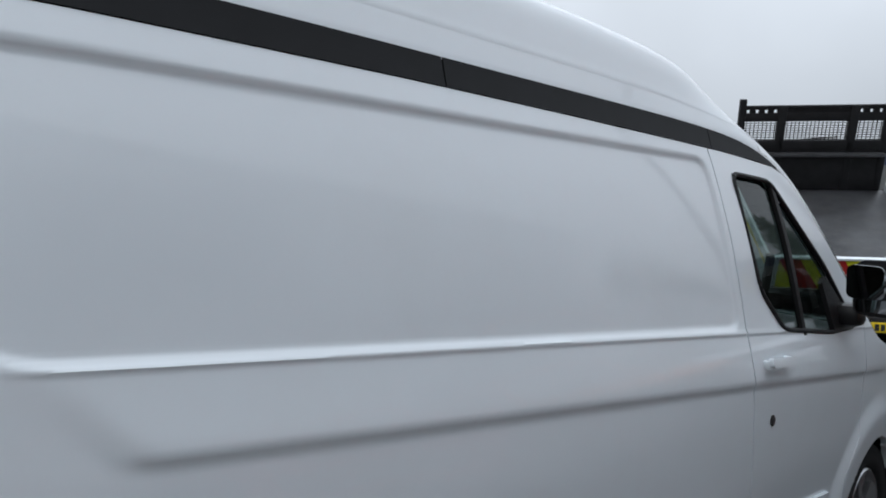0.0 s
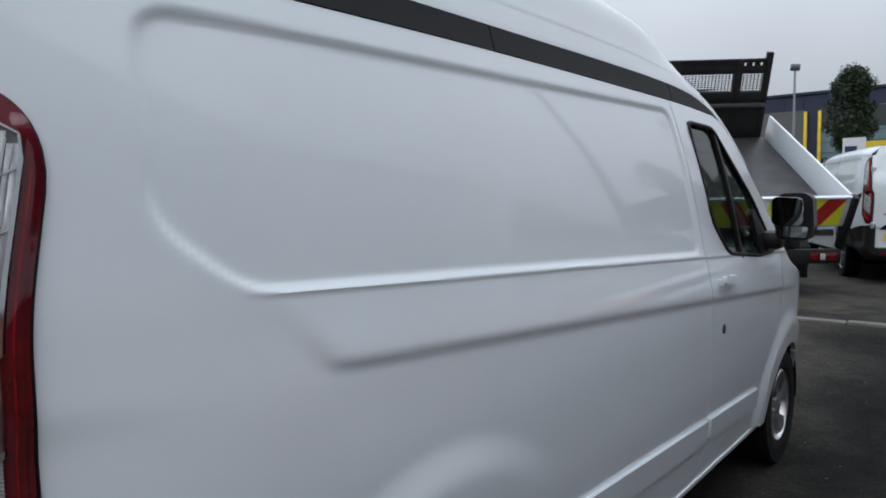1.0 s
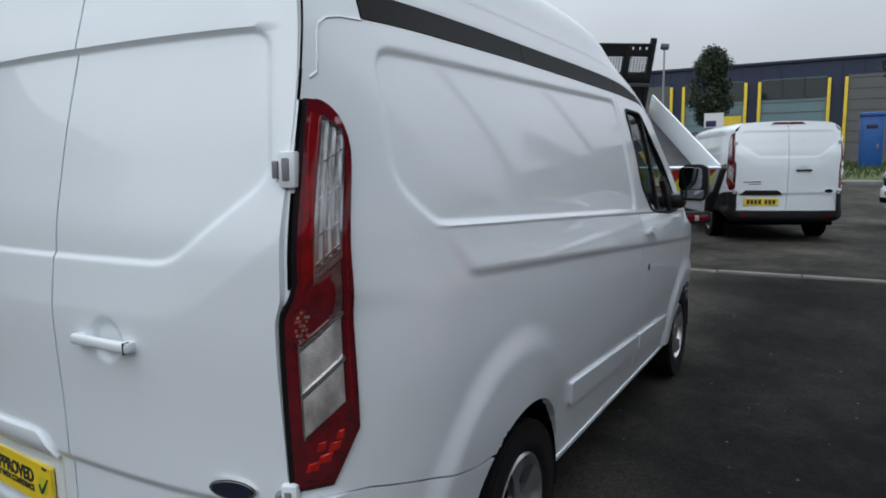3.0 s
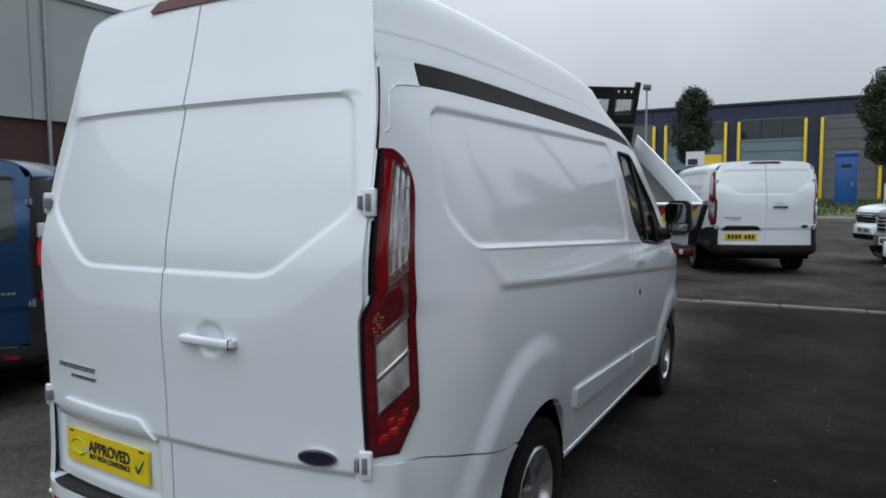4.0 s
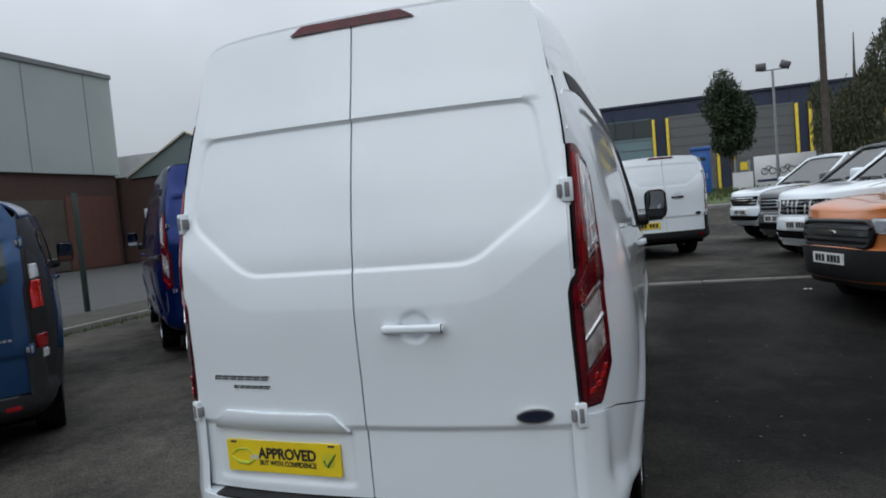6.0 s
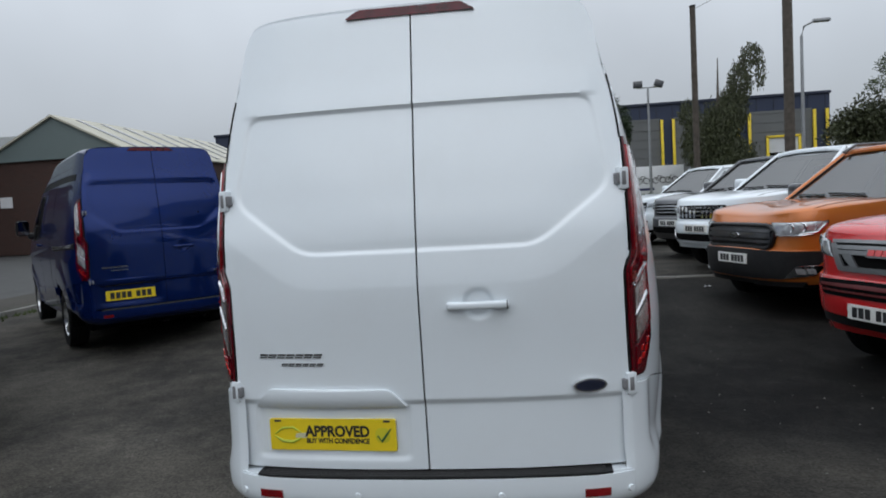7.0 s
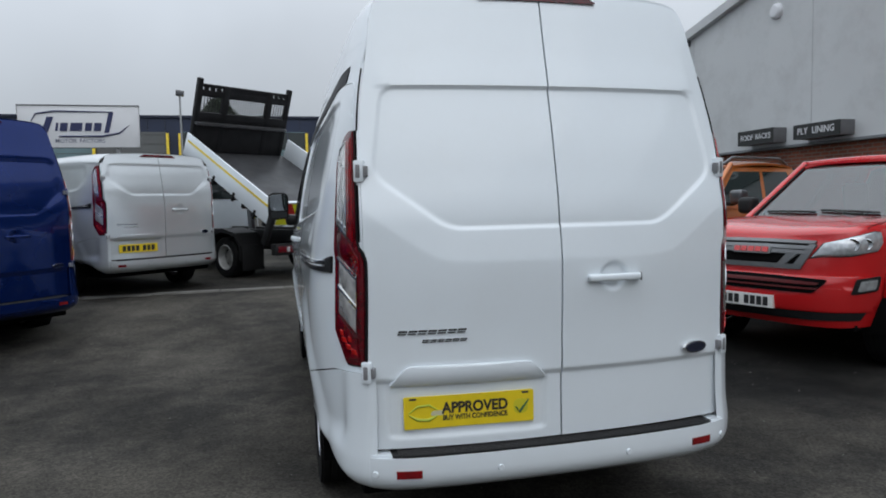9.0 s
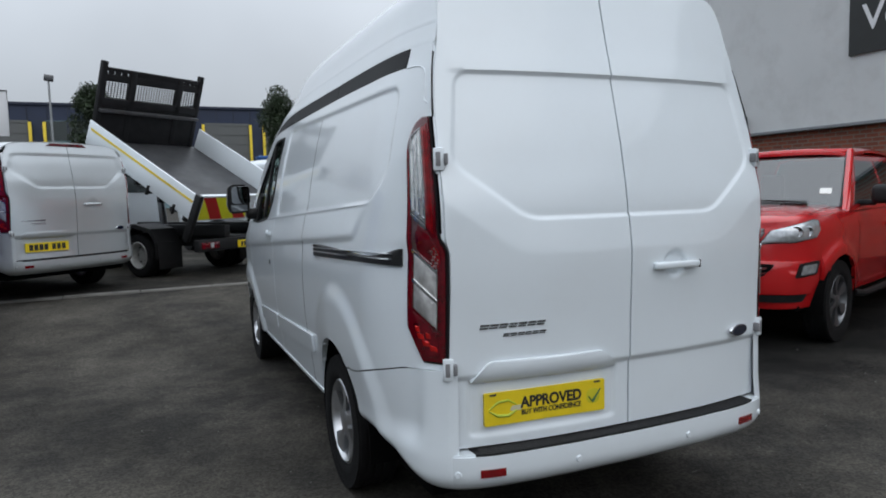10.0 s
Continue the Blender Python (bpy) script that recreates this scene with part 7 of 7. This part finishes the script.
works = thing("gabled_works", "gabled works with a green-grey gable and striped roof", "building", pose(-23.8, 30, 0.1, 0, 0, -1))
part("brick_wall", box(-14, 4.2, 0.15, 17.5, 0, 5.1), BRICK_WALL, works)
part("flat_annexe", box(-14, -4.3, 3.0, 17.4, 5.1, 6.75), PALE_CLAD, works, "pale flat-roofed annexe")
part("gable", prism([(-4.15, 4.95), (-4.15, 5.08), (0, 7.13), (4.15, 5.08), (4.15, 4.95)], 0.0, 17.5, "y"), WORKS_CLAD, works, smooth=False)
for s in (-1, 1):
    rf = part("roof_slope", prism([(0, 7.14), (s * 4.4, 4.97), (s * 4.4, 5.07), (0, 7.25)], -0.15, 17.7, "y"), ROOF_SHEET, works, smooth=False)
    for k in range(8):
        y = 1.4 + 2.1 * k
        part("rooflight_gap", prism([(s * 0.3, 7.11), (s * 4.1, 5.23), (s * 4.1, 5.26), (s * 0.3, 7.14)], y, y + 0.42, "y"), GREY_PAINT, rf, smooth=False)
part("small_notice", box(-3.6, -2.9, 0.10, 0.16, 2.55, 3.12), SIGN_WHITE, works, smooth=False)
# added out of view: gives the vans something dark to reflect, blocks low sky
tagged(part("wall_behind", box(-30, 45, -24, -23.5, 0, 4.5), DOOR_GREY), "plain grey wall, unseen, added behind the camera to darken reflections", "wall", kind="structure")
tagged(part("fence_post", box(-10.54, -10.45, 8.93, 9.02, 0.05, 2.62, 0.012), POST_GREEN), "dark green steel fence post on the footway", "post")

# ---- signs, poles and lamps ----
ms = thing("roadside_sign", "white sign board with navy swooshes on two posts", "sign")
part("board", box(-10.2, -6.08, 25.0, 25.06, 3.78, 5.34, 0.01), SIGN_WHITE, ms)
part("frame", tube([(-10.2, 24.99, 3.78), (-6.08, 24.99, 3.78), (-6.08, 24.99, 5.34), (-10.2, 24.99, 5.34)], 0.025, 6, True), GREY_PAINT, ms)
for x in (-9.4, -6.9):
    part("sign_post", box(x - 0.06, x + 0.06, 25.06, 25.18, 0.29, 5.2), POLE_STEEL, ms)
part("swoosh", tube([(-9.75, 24.985, 4.75), (-9.6, 24.985, 5.02), (-9.0, 24.985, 5.12), (-7.0, 24.985, 5.10)], [0.01, 0.03, 0.035, 0.02], 6), SIGN_NAVY, ms)
part("swoosh", tube([(-8.85, 24.985, 4.20), (-7.4, 24.985, 4.20), (-6.8, 24.985, 4.32), (-6.45, 24.985, 4.62)], [0.03, 0.04, 0.03, 0.01], 6), SIGN_NAVY, ms)
for k, (x, w, zt) in enumerate(((-9.45, 0.40, 4.92), (-8.97, 0.07, 4.70), (-8.82, 0.24, 4.70), (-8.48, 0.40, 4.70), (-7.98, 0.22, 4.70), (-7.68, 0.25, 4.70), (-7.32, 0.30, 5.08))):
    part("word_block", prism([(x, 4.33), (x + w * 0.55, 4.33), (x + w + 0.05, zt), (x + 0.45 * w + 0.05, zt)] if k in (0, 6) else [(x, 4.40), (x + w, 4.40), (x + w + 0.05, zt), (x + 0.05, zt)], 24.975, 24.995, "y"), SIGN_NAVY, ms, smooth=False)
for word, x in (("MOTOR", -8.63), ("FACTORS", -7.74)):
    writing(word, 0.20, SIGN_PALE_NAVY, ms, pose(x, 24.992, 4.03, 90), "sign_word")

banner = thing("hoarding", "white hoarding with dark bicycle outlines", "sign")
part("board", box(5.75, 8.35, 32.0, 32.06, 1.25, 2.82, 0.01), SIGN_WHITE, banner)
part("text_bar", box(5.85, 6.9, 31.99, 32.0, 1.62, 1.74), SIGN_NAVY, banner, smooth=False)
for x in (6.35, 7.15, 7.75):
    for dx in (-0.17, 0.17):
        part("bicycle_wheel", tube([(x + dx + 0.14 * math.cos(a), 31.985, 2.10 + 0.14 * math.sin(a)) for a in np.linspace(0, 2 * math.pi, 17)[:-1]], 0.018, 5, True), INK, banner)
    part("bicycle_frame", tube([(x - 0.17, 31.985, 2.10), (x - 0.05, 31.985, 2.34), (x + 0.12, 31.985, 2.32), (x, 31.985, 2.12)], 0.018, 5), INK, banner)
for x in (5.9, 8.2):
    part("hoarding_post", box(x - 0.05, x + 0.05, 32.06, 32.16, 0.3, 2.7), POLE_STEEL, banner)
small = thing("notice_board", "small white and yellow notice on posts", "sign")
part("board", box(-3.9, -2.95, 37.0, 37.05, 3.35, 4.1), SIGN_WHITE, small)
part("yellow_panel", box(-2.95, -2.1, 37.0, 37.05, 3.35, 3.9), YELLOW, small)
part("blue_panel", box(-3.8, -3.3, 36.98, 37.0, 3.4, 3.7), SIGN_NAVY, small)
for x in (-3.7, -2.3):
    part("post", box(x - 0.04, x + 0.04, 37.05, 37.13, 0.29, 3.9), POLE_STEEL, small)
y1 = thing("yellow_notice", "yellow and white notice panels on posts", "sign")
part("panel", box(5.12, 5.42, 31.6, 31.65, 2.25, 2.62), YELLOW, y1)
part("white_panel", box(4.75, 5.62, 31.5, 31.55, 1.3, 2.15), SIGN_WHITE, y1)
for x in (4.9, 5.5):
    part("post", box(x - 0.04, x + 0.04, 31.65, 31.73, 0.3, 2.7), POLE_STEEL, y1)
cab = thing("blue_cabin", "bright blue portable cabin on the verge", "cabin")
part("shell", box(2.94, 3.72, 30.0, 30.9, 1.2, 3.3, 0.05), BOX_BLUE, cab)
part("roof_cap", box(2.90, 3.76, 29.95, 30.95, 3.25, 3.42, 0.05), BOX_BLUE, cab)
door = part("door", box(3.02, 3.60, 29.97, 30.0, 1.3, 3.1, 0.01), BOX_BLUE, cab)
part("door_vent", box(3.12, 3.50, 29.95, 29.97, 2.8, 2.95, 0.01), NAVY_TRIM, door)
part("latch", box(3.50, 3.56, 29.94, 29.97, 2.0, 2.2, 0.01), POLE_STEEL, door)


def lamp_post(x, y, tall, heads, label):
    p = thing("street_lamp", label, "street lamp")
    part("column", tube([(x, y, 0.2), (x, y, 1.2), (x, y, tall)], [0.10, 0.075, 0.05], 10), POLE_STEEL, p)
    if heads == 1:
        part("arm", tube([(x, y, tall), (x + 0.1, y, tall + 0.35), (x + 0.45, y, tall + 0.5)], 0.04, 8), POLE_STEEL, p)
        part("lamp_head", box(x + 0.4, x + 1.0, y - 0.11, y + 0.11, tall + 0.45, tall + 0.58, 0.04), POLE_STEEL, p)
    else:
        if heads == 2:
            part("cross_arm", tube([(x - 0.55, y, tall), (x + 0.55, y, tall)], 0.035, 6), POLE_STEEL, p)
        for s, r in ((-1, 0), (1, 22)) if heads == 2 else ((0, 8),):
            part("floodlight", box(-0.22, 0.22, -0.1, 0.1, -0.03, 0.30, 0.03, pose(x + s * 0.48, y, tall + 0.04, 0, r, 0)), GREY_PAINT, p)
    return p


lamp_post(10.83, 24.0, 6.95, 1, "tall steel street lamp with a single arm")
lamp_post(6.75, 32.0, 6.7, 2, "steel mast with twin grey floodlights")
lamp_post(-6.3, 38.2, 7.75, 3, "steel mast with one grey floodlight")
for x, y, tall, r in ((7.0, 24.0, 8.35, 0.13), (8.85, 20.0, 12.0, 0.165)):
    p = thing("utility_pole", "weathered brown wooden utility pole", "pole", group="utility poles")
    part("pole", tube([(x, y, 0.1), (x, y, tall)], [r, r * 0.8], 12), POLE_WOOD, p)
    part("pole_cap", box(x - 0.1, x + 0.1, y - 0.1, y + 0.1, tall - 0.02, tall + 0.06, 0.02), BLACK_PLASTIC, p)
wire = thing("overhead_wire", "thin black cable slung between wooden poles", "cable")
part("cable", tube([(7.0 + 1.85 * t, 24 - 4 * t, 8.25 + 0.5 * t - 0.35 * t * (1 - t)) for t in np.linspace(0, 1, 14)], 0.008, 5), BLACK_PLASTIC, wire)


# ---- trees ----
def tree(x, y, z, label, trunk, clumps, leaves, size, mat, droop=0.0, limbs=9):
    t = thing("tree", label, "tree", pose(x, y, z))
    top = max(c[2] for c in clumps)
    part("trunk", tube([(0, 0, 0), (0.05, 0.02, top * 0.3), (0.0, 0.05, top * 0.65), (0.03, 0, top)], [trunk, trunk * 0.8, trunk * 0.5, trunk * 0.12], 9), BARK, t)
    for k in range(limbs):
        c = clumps[k % len(clumps)]
        h = min(c[2], top) * rng.uniform(0.45, 0.8)
        part("limb", tube([(0, 0, h), (c[0] * 0.5, c[1] * 0.5, (h + c[2]) / 2), (c[0] + rng.normal(0, 0.2), c[1] + rng.normal(0, 0.2), c[2])], [trunk * 0.35, trunk * 0.22, trunk * 0.06], 6), BARK, t)
    w = np.array([c[3] * c[3] * c[4] for c in clumps])
    pick = rng.choice(len(clumps), leaves, p=w / w.sum())
    C = np.array(clumps)[pick]
    d = rng.normal(size=(leaves, 3))
    d /= np.linalg.norm(d, axis=1, keepdims=True)
    r = rng.uniform(0.25, 1.0, (leaves, 1)) ** 0.45 * (1 + 0.12 * rng.normal(size=(leaves, 1)))
    P = C[:, :3] + d * r * C[:, [3, 3, 4]]
    A, B = rng.normal(size=(leaves, 3)), rng.normal(size=(leaves, 3))
    A /= np.linalg.norm(A, axis=1, keepdims=True)
    if droop:
        A = A * (1 - droop) + np.array([0, 0, -1]) * droop * 1.5
    B = np.cross(A, B)
    B /= np.linalg.norm(B, axis=1, keepdims=True) + 1e-9
    s = size * rng.uniform(0.6, 1.3, (leaves, 1))
    V = np.stack([P - A * s, P - B * s * 0.45, P + A * s, P + B * s * 0.45], 1).reshape(-1, 3)
    F = [(4 * k, 4 * k + 1, 4 * k + 2, 4 * k + 3) for k in range(leaves)]
    crown = raw("crown", V, F, mat, t, smooth=False)
    return t


def column_clumps(z0, z1, r, n, seed):
    g = np.random.default_rng(seed)
    out = []
    for k in range(n):
        t = g.uniform(0, 1)
        w = r * (math.sin(math.pi * (0.12 + 0.80 * t)) ** 0.7)
        a = g.uniform(0, 2 * math.pi)
        q = g.uniform(0.2, 0.75) * w
        out.append((q * math.cos(a), q * math.sin(a), z0 + t * (z1 - z0), 0.42 * r, 0.42 * r))
    return out


tree(-4.85, 46, 0.4, "small dense dark green street tree", 0.11, column_clumps(3.9, 8.1, 1.45, 34, 1), 16000, 0.09, LEAF)
tree(5.24, 36, 0.29, "small dense dark green street tree", 0.11, column_clumps(3.2, 6.9, 1.35, 34, 2), 18000, 0.08, LEAF)
tree(9.5, 30, 0.4, "drooping light green willow by the poles", 0.16,
     [(-0.9, 0, 3.2, 0.8, 1.2), (0.0, 0, 3.6, 0.9, 1.5), (0.6, 0, 4.6, 0.7, 1.2), (1.0, 0, 5.9, 0.55, 1.0), (1.5, 0, 7.1, 0.5, 0.55), (1.9, 0, 6.3, 0.25, 0.8), (-1.3, 0.2, 4.6, 0.5, 0.7), (0.3, 0.3, 2.6, 1.3, 0.9)], 30000, 0.062, LEAF_WILLOW, 0.7)
tree(15.9, 26, 0.3, "thin airy birch with sparse light leaves", 0.10,
     [(0, 0, 6.6, 0.5, 0.8), (-0.9, 0, 5.7, 0.6, 0.5), (0.6, 0, 5.4, 0.7, 0.6), (-1.5, 0, 4.9, 0.45, 0.35), (0.1, 0, 4.6, 0.8, 0.7), (1.0, 0.2, 4.3, 0.5, 0.5)], 9000, 0.052, LEAF_BIRCH, 0.3)
tree(14.7, 27.5, 0.3, "broad bushy green tree behind the pickups", 0.15, column_clumps(0.9, 4.1, 1.7, 34, 5), 16000, 0.085, LEAF_WILLOW)
tree(17.0, 27.0, 0.3, "broad bushy green tree behind the pickups", 0.15, column_clumps(0.8, 3.4, 1.5, 26, 6), 12000, 0.085, LEAF_WILLOW)
for k, (x, y, h) in enumerate(((20.6, 41.0, 4.2), (22.3, 41.5, 5.6), (24.0, 42.0, 4.8), (25.8, 42.5, 6.2))):
    tree(x, y, 0.3, "dark conifer beyond the navy unit", 0.14, [(0, 0, h * (0.12 + 0.88 * q), 1.25 * (1.02 - q) ** 1.15, h * 0.06) for q in np.linspace(0, 1, 14)], 6500, 0.085, LEAF_FIR, 0.3, 4)
tree(-17.3, 38.0, 0.3, "dark conifer beside the gabled works", 0.14, [(0, 0, 5.6 * (0.15 + 0.8 * q), 1.3 * (1.02 - q), 0.5) for q in np.linspace(0, 1, 10)], 2200, 0.14, LEAF_FIR, 0.2, 4)
